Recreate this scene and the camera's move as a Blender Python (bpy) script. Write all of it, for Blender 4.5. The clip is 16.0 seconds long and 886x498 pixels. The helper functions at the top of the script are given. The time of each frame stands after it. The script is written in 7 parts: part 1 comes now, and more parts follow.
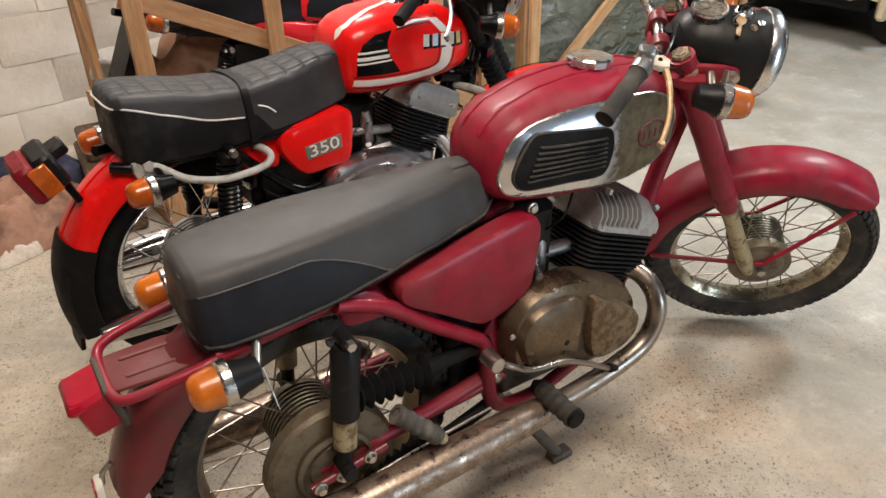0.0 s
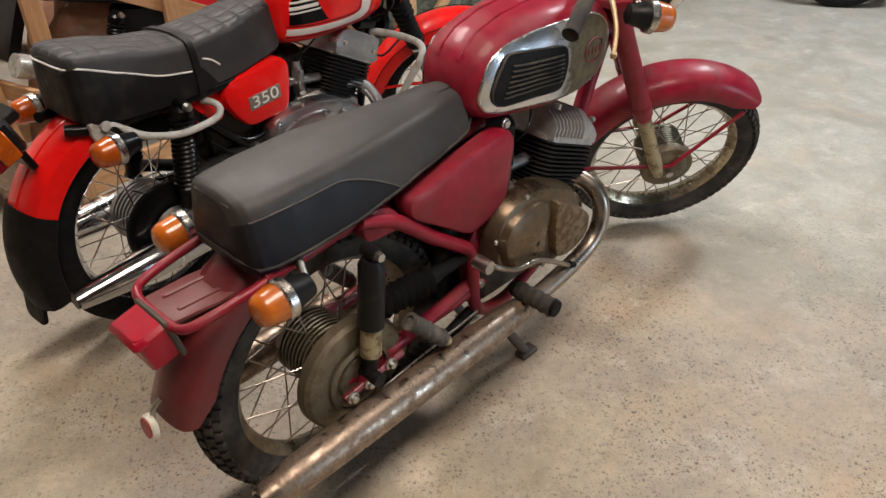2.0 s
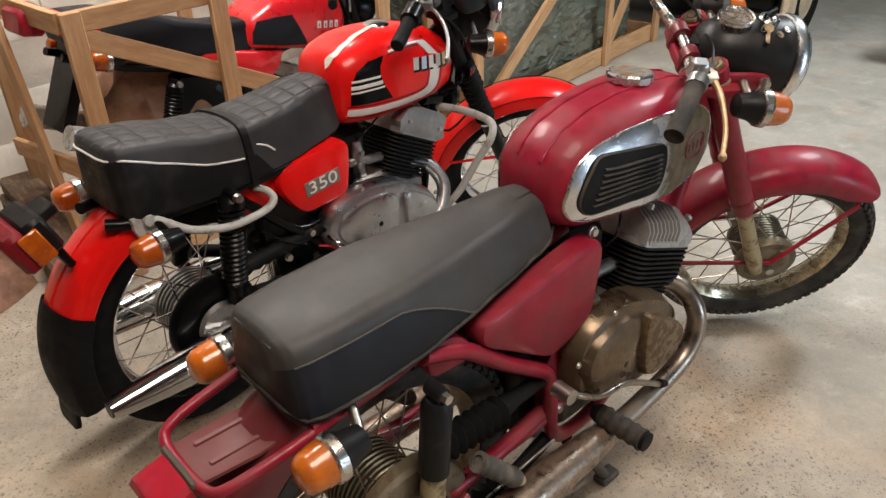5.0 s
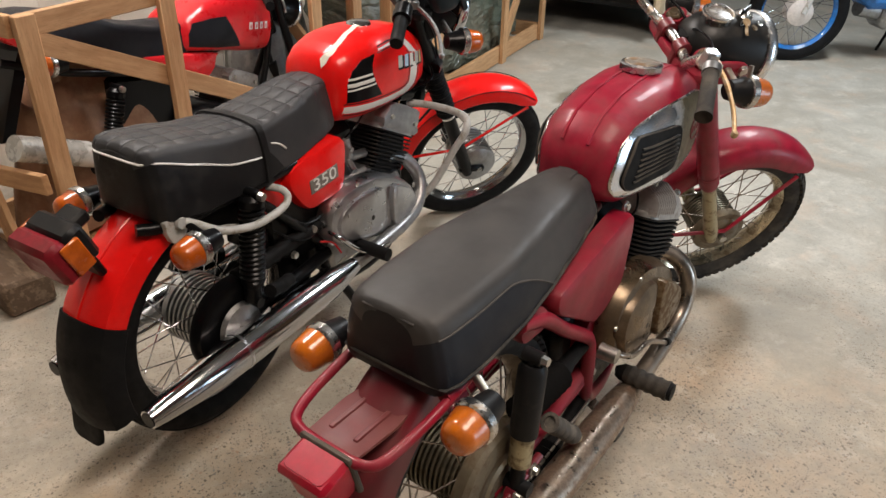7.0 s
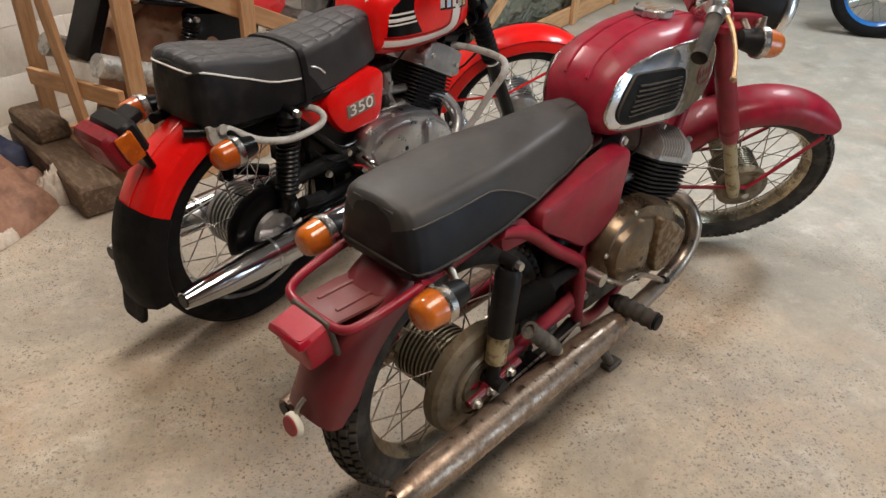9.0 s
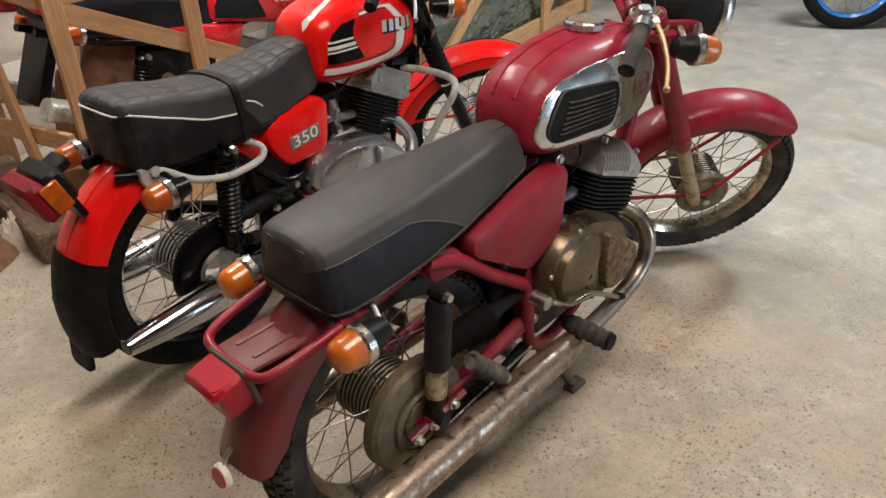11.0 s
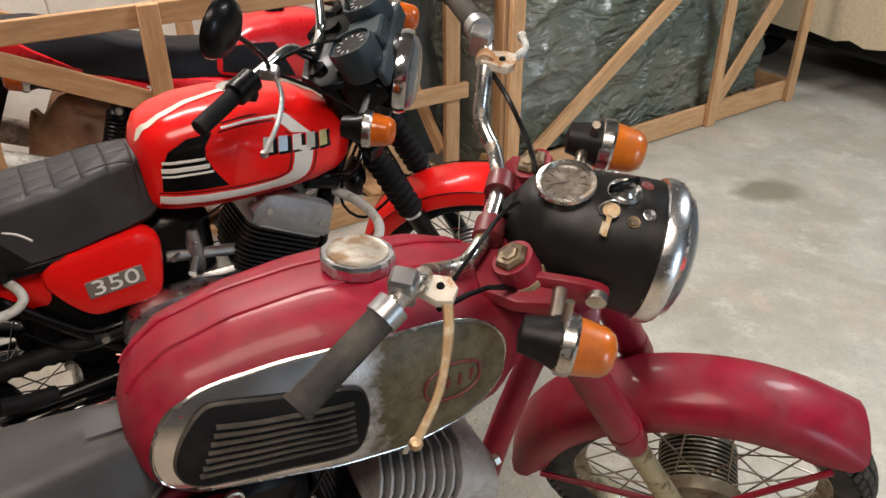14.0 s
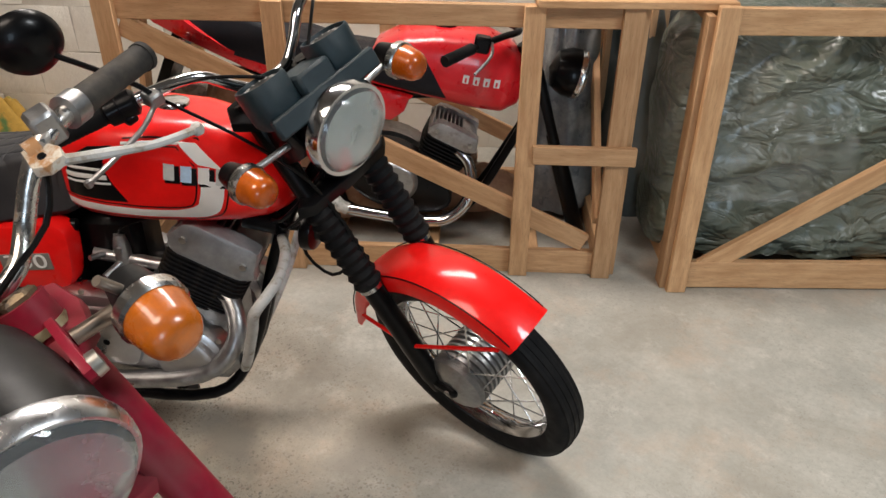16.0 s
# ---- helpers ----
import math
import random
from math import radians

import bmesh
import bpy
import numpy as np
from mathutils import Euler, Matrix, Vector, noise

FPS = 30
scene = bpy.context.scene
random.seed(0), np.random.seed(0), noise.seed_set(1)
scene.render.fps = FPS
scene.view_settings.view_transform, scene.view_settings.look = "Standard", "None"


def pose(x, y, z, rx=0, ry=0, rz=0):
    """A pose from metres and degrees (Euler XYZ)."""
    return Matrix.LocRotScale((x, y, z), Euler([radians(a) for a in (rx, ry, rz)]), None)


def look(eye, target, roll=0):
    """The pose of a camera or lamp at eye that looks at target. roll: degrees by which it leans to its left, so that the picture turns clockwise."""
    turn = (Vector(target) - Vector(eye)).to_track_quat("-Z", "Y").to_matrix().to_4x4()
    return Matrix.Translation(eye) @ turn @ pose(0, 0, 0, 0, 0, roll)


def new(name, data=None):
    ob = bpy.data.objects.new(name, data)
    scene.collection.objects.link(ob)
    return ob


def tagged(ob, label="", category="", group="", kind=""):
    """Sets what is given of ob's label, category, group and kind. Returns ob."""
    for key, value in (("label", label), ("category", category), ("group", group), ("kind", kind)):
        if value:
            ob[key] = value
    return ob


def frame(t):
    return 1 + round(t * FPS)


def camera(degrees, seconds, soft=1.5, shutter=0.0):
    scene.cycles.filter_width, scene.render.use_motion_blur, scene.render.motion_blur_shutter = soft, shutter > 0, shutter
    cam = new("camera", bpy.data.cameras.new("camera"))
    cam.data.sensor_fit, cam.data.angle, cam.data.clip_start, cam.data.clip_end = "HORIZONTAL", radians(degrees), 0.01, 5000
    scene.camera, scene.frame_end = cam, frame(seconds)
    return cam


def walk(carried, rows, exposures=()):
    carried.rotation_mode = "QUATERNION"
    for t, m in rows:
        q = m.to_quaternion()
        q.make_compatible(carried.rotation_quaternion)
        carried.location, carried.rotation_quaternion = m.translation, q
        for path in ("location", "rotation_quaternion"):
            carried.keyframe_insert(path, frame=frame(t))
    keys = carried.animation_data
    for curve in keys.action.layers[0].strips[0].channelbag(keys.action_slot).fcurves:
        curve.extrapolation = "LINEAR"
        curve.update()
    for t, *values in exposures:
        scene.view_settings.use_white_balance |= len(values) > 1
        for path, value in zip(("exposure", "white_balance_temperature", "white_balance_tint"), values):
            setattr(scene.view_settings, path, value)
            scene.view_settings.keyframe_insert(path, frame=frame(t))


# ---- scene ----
cam = camera(59.9, 16.0)
PATH = [
    (0, (0.07, -0.011, 1.42), (-0.003, 1.694, 0.378), -1.1),
    (0.5, (0.042, -0.036, 1.411), (0.042, 1.66, 0.35), -1.8),
    (1, (-0.098, -0.091, 1.416), (0.076, 1.581, 0.332), -3.5),
    (1.5, (-0.225, -0.168, 1.413), (0.056, 1.468, 0.297), -2.5),
    (2, (-0.248, -0.169, 1.412), (0.081, 1.459, 0.297), -0.5),
    (2.5, (-0.266, -0.178, 1.427), (0.087, 1.474, 0.356), 0.1),
    (3, (-0.282, -0.188, 1.428), (0.085, 1.484, 0.394), 0.6),
    (3.5, (-0.3, -0.181, 1.439), (0.002, 1.516, 0.425), 0.7),
    (4, (-0.308, -0.142, 1.438), (-0.103, 1.569, 0.422), -0.7),
    (4.5, (-0.272, -0.044, 1.428), (-0.08, 1.662, 0.401), -2.1),
    (5, (-0.234, 0.091, 1.426), (-0.037, 1.799, 0.405), -1.8),
    (5.2, (-0.224, 0.144, 1.428), (-0.039, 1.859, 0.415), -1.3),
    (7.3, (-0.7, 0.053, 1.445), (-0.102, 1.659, 0.413), 1.2),
    (7.5, (-0.714, 0.031, 1.437), (-0.139, 1.631, 0.384), 1.5),
    (8, (-0.675, -0.016, 1.421), (-0.16, 1.577, 0.326), 1.4),
    (8.2, (-0.637, -0.058, 1.43), (-0.167, 1.543, 0.328), 1.8),
    (10.3, (-0.465, -0.176, 1.42), (-0.158, 1.493, 0.362), 1.1),
    (10.5, (-0.448, -0.163, 1.428), (-0.135, 1.502, 0.365), 0.4),
    (11, (-0.374, -0.124, 1.435), (-0.025, 1.536, 0.375), -1.8),
    (11.5, (-0.263, 0.023, 1.442), (0.206, 1.65, 0.377), -2.2),
    (12, (-0.133, 0.23, 1.46), (0.43, 1.832, 0.402), -1.4),
    (12.5, (0.043, 0.351, 1.441), (0.523, 1.994, 0.407), -0.3),
    (13, (0.279, 0.426, 1.458), (0.412, 2.147, 0.449), 0.4),
    (13.5, (0.402, 0.532, 1.439), (0.263, 2.248, 0.421), -0.6),
    (14, (0.53, 0.717, 1.433), (0.265, 2.411, 0.404), -0.2),
    (14.5, (0.677, 0.901, 1.431), (0.268, 2.55, 0.376), -1.7),
    (15, (0.912, 1.081, 1.427), (0.11, 2.581, 0.375), -1.0),
    (15.5, (1.097, 1.251, 1.437), (0.051, 2.6, 0.394), -0.2),
    (16, (1.237, 1.508, 1.445), (0.074, 2.758, 0.403), 0.6),
]
walk(cam, [(t, look(eye, target, roll)) for t, eye, target, roll in PATH], [(0, 0.13), (1, 0.07), (2, -0.04), (11, -0.04), (12.5, -0.05), (13.5, 0.0), (14.5, -0.14), (15.5, -0.14), (16, -0.24)])


# ---- world, lamps ----
world = bpy.data.worlds.new("world")
scene.world = world
world.use_nodes = True
world.node_tree.nodes["Background"].inputs[0].default_value = (0.75, 0.85, 1.0, 1)
world.node_tree.nodes["Background"].inputs[1].default_value = 0.05
scene.view_settings.exposure = 0.0


def area_lamp(name, m, size_x, size_y, watts, colour):
    data = bpy.data.lights.new(name, "AREA")
    data.shape, data.size, data.size_y, data.energy, data.color = "RECTANGLE", size_x, size_y, watts, colour
    ob = new(name, data)
    ob.matrix_basis = m
    return ob


area_lamp("ceiling_lamp", pose(2.8, 2.9, 2.95, 0, 0, 40), 1.3, 0.5, 93, (0.91, 0.96, 1.0))
area_lamp("ceiling_lamp", pose(-0.7, 2.9, 2.95, 0, 0, 40), 1.3, 0.4, 81, (1.0, 0.92, 0.86))
area_lamp("ceiling_lamp", pose(0.3, 0.3, 2.95, 0, 0, 40), 1.4, 1.0, 71, (1.0, 0.85, 0.73))
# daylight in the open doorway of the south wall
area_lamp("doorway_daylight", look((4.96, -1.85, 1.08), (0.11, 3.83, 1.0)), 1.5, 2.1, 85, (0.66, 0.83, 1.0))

# ---- materials ----


class Mat:
    """A small builder of node materials."""

    def __init__(self, name):
        self.m = bpy.data.materials.new(name)
        self.m.use_nodes = True
        self.t = self.m.node_tree
        self.b = self.t.nodes["Principled BSDF"]
        self.coord = None

    def node(self, kind, **kw):
        n = self.t.nodes.new(kind)
        for k, v in kw.items():
            if k in n.inputs:
                n.inputs[k].default_value = v
        return n

    def link(self, a, b):
        self.t.links.new(a, b)

    def where(self):
        if self.coord is None:
            self.coord = self.t.nodes.new("ShaderNodeTexCoord")
        return self.coord.outputs["Object"]

    def noise(self, scale, detail=6.0, rough=0.6, stretch=None):
        n = self.node("ShaderNodeTexNoise", Scale=scale, Detail=detail, Roughness=rough)
        if stretch:
            mp = self.t.nodes.new("ShaderNodeMapping")
            mp.inputs["Scale"].default_value = stretch
            self.link(self.where(), mp.inputs[0])
            self.link(mp.outputs[0], n.inputs["Vector"])
        else:
            self.link(self.where(), n.inputs["Vector"])
        return n.outputs["Fac"]

    def ramp(self, fac, stops):
        r = self.t.nodes.new("ShaderNodeValToRGB")
        els = r.color_ramp.elements
        while len(els) < len(stops):
            els.new(0.5)
        for e, (p, c) in zip(els, stops):
            e.position = p
            e.color = (*c, 1) if not isinstance(c, (int, float)) else (c, c, c, 1)
        self.link(fac, r.inputs[0])
        return r.outputs[0]

    def mix(self, fac, a, b, how="MIX"):
        n = self.t.nodes.new("ShaderNodeMix")
        n.data_type, n.blend_type = "RGBA", how
        for sock, v in ((n.inputs[0], fac), (n.inputs[6], a), (n.inputs[7], b)):
            if isinstance(v, (int, float)):
                sock.default_value = v
            elif isinstance(v, tuple):
                sock.default_value = (*v, 1)
            else:
                self.link(v, sock)
        return n.outputs[2]

    def maths(self, op, a, b=0.5):
        n = self.t.nodes.new("ShaderNodeMath")
        n.operation = op
        for sock, v in zip(n.inputs, (a, b)):
            if isinstance(v, (int, float)):
                sock.default_value = v
            else:
                self.link(v, sock)
        return n.outputs[0]

    def put(self, name, v):
        if isinstance(v, (int, float)):
            self.b.inputs[name].default_value = v
        elif isinstance(v, tuple):
            self.b.inputs[name].default_value = (*v, 1)
        else:
            self.link(v, self.b.inputs[name])
        return self

    def bump(self, height, strength=0.3, distance=0.002):
        n = self.node("ShaderNodeBump", Strength=strength, Distance=distance)
        self.link(height, n.inputs["Height"])
        self.link(n.outputs[0], self.b.inputs["Normal"])
        return self


def surface(name, base, rough, metal=0.0, coat=0.0, wear=None, wear_scale=9.0, wear_from=0.5, wear_to=0.62, wear_rough=0.7, grain=0.12, grain_scale=60.0, bump=0.1, bump_scale=300.0, stretch=None, spec=0.5):
    """Base colour varied at two scales, with patches of wear of another colour."""
    m = Mat(name)
    c = m.mix(m.ramp(m.noise(grain_scale, 4), [(0.3, 0.0), (0.7, 1.0)]), tuple(v * (1 - grain) for v in base), tuple(min(1, v * (1 + grain)) for v in base))
    r = m.ramp(m.noise(grain_scale * 0.4, 5), [(0.3, rough * 0.8), (0.7, min(1, rough * 1.25))])
    if wear:
        f = m.ramp(m.noise(wear_scale, 8, 0.65, stretch), [(wear_from, 0.0), (wear_to, 1.0)])
        c = m.mix(f, c, wear)
        r = m.mix(f, r, (wear_rough,) * 3)
        if metal:
            m.put("Metallic", m.ramp(f, [(0.0, metal), (1.0, metal * 0.35)]))
    elif metal:
        m.put("Metallic", metal)
    m.put("Base Color", c).put("Roughness", r).put("Specular IOR Level", spec)
    if coat:
        m.put("Coat Weight", coat).put("Coat Roughness", 0.06)
    if bump:
        m.bump(m.noise(bump_scale, 3), bump, 0.001)
    return m.m


MAROON = surface("maroon_paint", (0.245, 0.007, 0.024), 0.42, coat=0.12, wear=(0.215, 0.038, 0.043), wear_scale=10, wear_from=0.46, wear_to=0.72, wear_rough=0.62, grain=0.2, grain_scale=26, bump=0.05, bump_scale=160, spec=0.28)
PANEL = Mat("stained_chrome_panel")
_x = PANEL.t.nodes.new("ShaderNodeSeparateXYZ")
PANEL.link(PANEL.where(), _x.inputs[0])
_f = PANEL.maths("ADD", PANEL.maths("MULTIPLY", _x.outputs[0], 11.0), PANEL.maths("MULTIPLY", PANEL.noise(20, 8, 0.7), 1.6))
_f = PANEL.ramp(PANEL.maths("SUBTRACT", _f, 7.15), [(0.2, 0.0), (0.8, 1.0)])
_dull = PANEL.mix(PANEL.ramp(PANEL.noise(40, 7, 0.7), [(0.4, 0.0), (0.65, 1.0)]), (0.13, 0.105, 0.056), (0.055, 0.037, 0.018))
PANEL.put("Base Color", PANEL.mix(_f, (0.74, 0.76, 0.8), _dull)).put("Metallic", PANEL.ramp(_f, [(0.0, 1.0), (1.0, 0.2)])).put("Roughness", PANEL.ramp(_f, [(0.0, 0.26), (1.0, 0.5)]))
PANEL.bump(PANEL.noise(55, 6, 0.7), 0.25, 0.001)
PANEL = PANEL.m
MAROON_DUSTY = surface("maroon_paint_dusty", (0.15, 0.006, 0.016), 0.34, coat=0.1, wear=(0.11, 0.03, 0.026), wear_scale=6, wear_from=0.42, wear_to=0.75, wear_rough=0.6)
CHROME_SATIN = surface("dulled_chrome", (0.76, 0.77, 0.79), 0.27, metal=1.0, grain=0.06, wear=(0.5, 0.46, 0.4), wear_scale=30, wear_from=0.6, wear_to=0.75, bump=0.05)
PIPE_OLD = surface("tarnished_brown_chrome", (0.34, 0.29, 0.245), 0.3, metal=1.0, wear=(0.2, 0.155, 0.115), wear_scale=12, wear_from=0.45, wear_to=0.8, wear_rough=0.5)
ENGINE_DIRTY = surface("oil_blackened_alloy", (0.06, 0.054, 0.045), 0.5, metal=0.5, wear=(0.025, 0.02, 0.016), wear_scale=18)
STAND_OLD = surface("dull_brown_steel", (0.11, 0.095, 0.08), 0.55, metal=0.4, wear=(0.06, 0.045, 0.035), wear_scale=20)
HUB_OLD = surface("dull_olive_alloy", (0.16, 0.14, 0.1), 0.45, metal=0.8, wear=(0.11, 0.085, 0.05), wear_scale=24)
MAROON_PLATE = surface("dust_covered_red_paint", (0.13, 0.02, 0.02), 0.5, wear=(0.17, 0.055, 0.045), wear_scale=9, wear_from=0.45, wear_to=0.75)
BADGE = surface("grey_brown_badge", (0.18, 0.16, 0.14), 0.45)
DIAL_FACE = surface("fogged_dark_dial", (0.13, 0.11, 0.09), 0.2, coat=1.0, wear=(0.26, 0.23, 0.19), wear_scale=45, wear_from=0.5, wear_to=0.75)
LEVER_OLD = surface("tan_stained_lever", (0.43, 0.29, 0.15), 0.4, metal=0.4, wear=(0.56, 0.46, 0.33), wear_scale=50, wear_from=0.5, wear_to=0.65, wear_rough=0.5)
LAMP_BLACK = surface("scuffed_black_lamp_paint", (0.008, 0.008, 0.008), 0.4, wear=(0.035, 0.032, 0.028), wear_scale=20, wear_from=0.52, wear_to=0.8, wear_rough=0.55, spec=0.28)
ALU_CLEAN = surface("clean_cast_alloy", (0.5, 0.5, 0.51), 0.3, metal=1.0, wear=(0.36, 0.355, 0.35), wear_scale=9, wear_from=0.5, wear_to=0.75, wear_rough=0.42, grain=0.06, bump=0.12)
ALU_HEAD = surface("dull_cast_cylinder_head", (0.36, 0.37, 0.38), 0.42, metal=0.85, wear=(0.24, 0.24, 0.235), wear_scale=14, wear_from=0.45, wear_to=0.75, bump=0.2, bump_scale=220)
NUT_BROWN = surface("brown_tarnished_brass", (0.17, 0.125, 0.075), 0.42, metal=0.7, wear=(0.07, 0.05, 0.035), wear_scale=60)
ORANGE_OLD = surface("dusty_amber_lens", (0.55, 0.135, 0.008), 0.2, coat=0.6, wear=(0.33, 0.08, 0.01), wear_scale=22, wear_from=0.42, wear_to=0.75, wear_rough=0.55)
PEG_GREY = surface("worn_grey_rubber", (0.075, 0.068, 0.06), 0.6, wear=(0.14, 0.125, 0.105), wear_scale=25, spec=0.25)
GASKET = surface("grey_brown_rubber", (0.075, 0.06, 0.045), 0.7)
RED = surface("red_gloss_paint", (0.8, 0.008, 0.007), 0.34, coat=0.45, grain=0.05, bump=0.03, spec=0.2)
RED_MATTE = surface("red_factory_paint", (0.66, 0.012, 0.02), 0.3, coat=0.5, grain=0.06, bump=0.03)
BLACK = surface("black_enamel", (0.003, 0.003, 0.0035), 0.34, coat=0.12, grain=0.2, spec=0.15)
BLACK_DUSTY = surface("dusty_black_paint", (0.009, 0.009, 0.0095), 0.4, wear=(0.04, 0.035, 0.029), wear_scale=14, wear_from=0.55, wear_to=0.8, spec=0.2)
RUBBER = surface("black_rubber", (0.007, 0.007, 0.0075), 0.62, wear=(0.018, 0.017, 0.016), wear_scale=20, wear_from=0.5, wear_to=0.8, spec=0.14)
RUBBER_OLD = surface("dusty_tyre_rubber", (0.03, 0.028, 0.026), 0.7, wear=(0.105, 0.09, 0.072), wear_scale=16, wear_from=0.42, wear_to=0.8, spec=0.2)
VINYL_WORN = surface("scuffed_grey_vinyl_edge", (0.075, 0.068, 0.062), 0.55, wear=(0.035, 0.033, 0.033), wear_scale=14, wear_from=0.5, wear_to=0.7, spec=0.3)
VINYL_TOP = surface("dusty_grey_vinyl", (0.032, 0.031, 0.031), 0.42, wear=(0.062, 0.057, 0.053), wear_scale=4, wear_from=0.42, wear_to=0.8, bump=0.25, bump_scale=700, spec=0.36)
def quilted_vinyl():
    """Padded squares between stitched lines."""
    m = Mat("dusty_quilted_vinyl")
    sep = m.t.nodes.new("ShaderNodeSeparateXYZ")
    m.link(m.where(), sep.inputs[0])
    u = m.maths("ABSOLUTE", m.maths("SINE", m.maths("MULTIPLY", m.maths("ADD", sep.outputs[0], 0.113), math.pi / 0.05)))
    v = m.maths("ABSOLUTE", m.maths("SINE", m.maths("MULTIPLY", m.maths("SUBTRACT", sep.outputs[1], 0.021), math.pi / 0.0415)))
    side = m.ramp(m.maths("ABSOLUTE", sep.outputs[1]), [(0.07, 0.0), (0.088, 1.0)])
    pad = m.maths("MAXIMUM", m.maths("POWER", m.maths("MINIMUM", u, v), 0.4), side)
    c = m.mix(m.ramp(m.noise(5, 6, 0.6), [(0.4, 0.0), (0.75, 1.0)]), (0.03, 0.031, 0.035), (0.06, 0.058, 0.057))
    # shade in the stitched grooves is put into the colour
    c = m.mix(m.ramp(pad, [(0.0, 0.9), (0.52, 0.0)]), c, (0.014, 0.014, 0.015))
    m.put("Base Color", c).put("Roughness", m.ramp(m.noise(12, 4), [(0.3, 0.42), (0.7, 0.56)])).put("Specular IOR Level", 0.32)
    m.bump(m.maths("ADD", pad, m.maths("MULTIPLY", m.noise(500, 3), 0.05)), 0.95, 0.005)
    return m.m


VINYL_QUILT = quilted_vinyl()
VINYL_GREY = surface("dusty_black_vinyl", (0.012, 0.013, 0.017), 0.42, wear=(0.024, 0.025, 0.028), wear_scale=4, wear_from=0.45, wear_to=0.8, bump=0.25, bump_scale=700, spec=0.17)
VINYL = surface("black_vinyl", (0.01, 0.01, 0.011), 0.42, wear=(0.022, 0.021, 0.02), wear_scale=6, bump=0.3, bump_scale=800, spec=0.2)
CHROME = surface("chrome", (0.66, 0.67, 0.69), 0.13, metal=1.0, grain=0.04, bump=0.0)
CHROME_OLD = surface("tarnished_chrome", (0.56, 0.55, 0.53), 0.25, metal=1.0, wear=(0.28, 0.19, 0.1), wear_scale=28, wear_from=0.55, wear_to=0.68)
CAP_DISC = surface("tarnished_cap_disc", (0.4, 0.37, 0.32), 0.36, metal=0.8, wear=(0.2, 0.12, 0.06), wear_scale=34, wear_from=0.46, wear_to=0.62, wear_rough=0.6, bump=0.2, bump_scale=150)
CHROME_DUSTY = surface("dusty_chrome", (0.58, 0.6, 0.64), 0.2, metal=1.0, grain=0.06, wear=(0.36, 0.33, 0.29), wear_scale=22, wear_from=0.52, wear_to=0.74, wear_rough=0.5, bump=0.04)
CHROME_RUST = surface("rusty_chrome", (0.36, 0.29, 0.23), 0.28, metal=1.0, wear=(0.15, 0.09, 0.055), wear_scale=36, wear_from=0.4, wear_to=0.7, wear_rough=0.65, grain=0.3, grain_scale=160, bump=0.25, bump_scale=220)
RIM_DARK = surface("brown_stained_rim", (0.4, 0.34, 0.25), 0.26, metal=1.0, wear=(0.13, 0.09, 0.05), wear_scale=10, wear_from=0.38, wear_to=0.66, wear_rough=0.55)
RIM_OLD = surface("stained_chrome_rim", (0.56, 0.5, 0.37), 0.2, metal=1.0, wear=(0.11, 0.07, 0.03), wear_scale=10, wear_from=0.44, wear_to=0.62, wear_rough=0.5)
ALU = surface("cast_aluminium", (0.38, 0.38, 0.38), 0.36, metal=0.95, wear=(0.2, 0.19, 0.17), wear_scale=16, wear_from=0.5, wear_to=0.75, bump=0.15)
ALU_PALE = surface("pale_cast_aluminium", (0.42, 0.415, 0.405), 0.5, metal=0.6, wear=(0.27, 0.25, 0.225), wear_scale=20, bump=0.25, bump_scale=200)
BRONZE = surface("oily_aluminium_cover", (0.19, 0.14, 0.09), 0.24, metal=0.95, wear=(0.065, 0.043, 0.024), wear_scale=13, wear_from=0.42, wear_to=0.68, wear_rough=0.45, grain=0.15, grain_scale=90, bump=0.12)
CRACKLED = surface("crackled_oily_cover", (0.21, 0.16, 0.1), 0.34, metal=0.8, wear=(0.11, 0.06, 0.025), wear_scale=42, wear_from=0.47, wear_to=0.56, wear_rough=0.7, bump=0.5, bump_scale=130)
STEEL_GREY = surface("grey_painted_tube", (0.5, 0.5, 0.48), 0.45, wear=(0.3, 0.27, 0.22), wear_scale=30)
CREAM_DIRTY = surface("dirty_cream_metal", (0.42, 0.36, 0.22), 0.45, metal=0.4, wear=(0.17, 0.12, 0.06), wear_scale=30, wear_from=0.5, wear_to=0.6)
DRUM_DIRTY = surface("dirty_drum_plate", (0.17, 0.14, 0.095), 0.48, metal=0.5, wear=(0.1, 0.068, 0.036), wear_scale=30)
BOLT = surface("zinc_bolt", (0.55, 0.54, 0.5), 0.35, metal=1.0)
ENGINE_BLACK = surface("black_cylinder_iron", (0.006, 0.006, 0.007), 0.5, wear=(0.022, 0.019, 0.016), wear_scale=30, spec=0.15)
ORANGE = surface("orange_lens", (0.5, 0.1, 0.006), 0.2, coat=0.4, wear=(0.33, 0.055, 0.004), wear_scale=22, wear_from=0.42, wear_to=0.66, wear_rough=0.3, grain=0.2, grain_scale=40, bump=0.06, bump_scale=150)
RED_LENS_DULL = surface("dull_crimson_lens", (0.2, 0.008, 0.016), 0.42, wear=(0.14, 0.02, 0.02), wear_scale=8, spec=0.25)
RED_LENS = surface("red_lens", (0.36, 0.005, 0.022), 0.36, coat=0.08, wear=(0.3, 0.02, 0.035), wear_scale=8, wear_rough=0.45, spec=0.3)
WHITE = surface("white_decal", (0.78, 0.77, 0.74), 0.4, coat=0.3, grain=0.03)
CREAM = surface("cream_plastic", (0.7, 0.66, 0.55), 0.45)
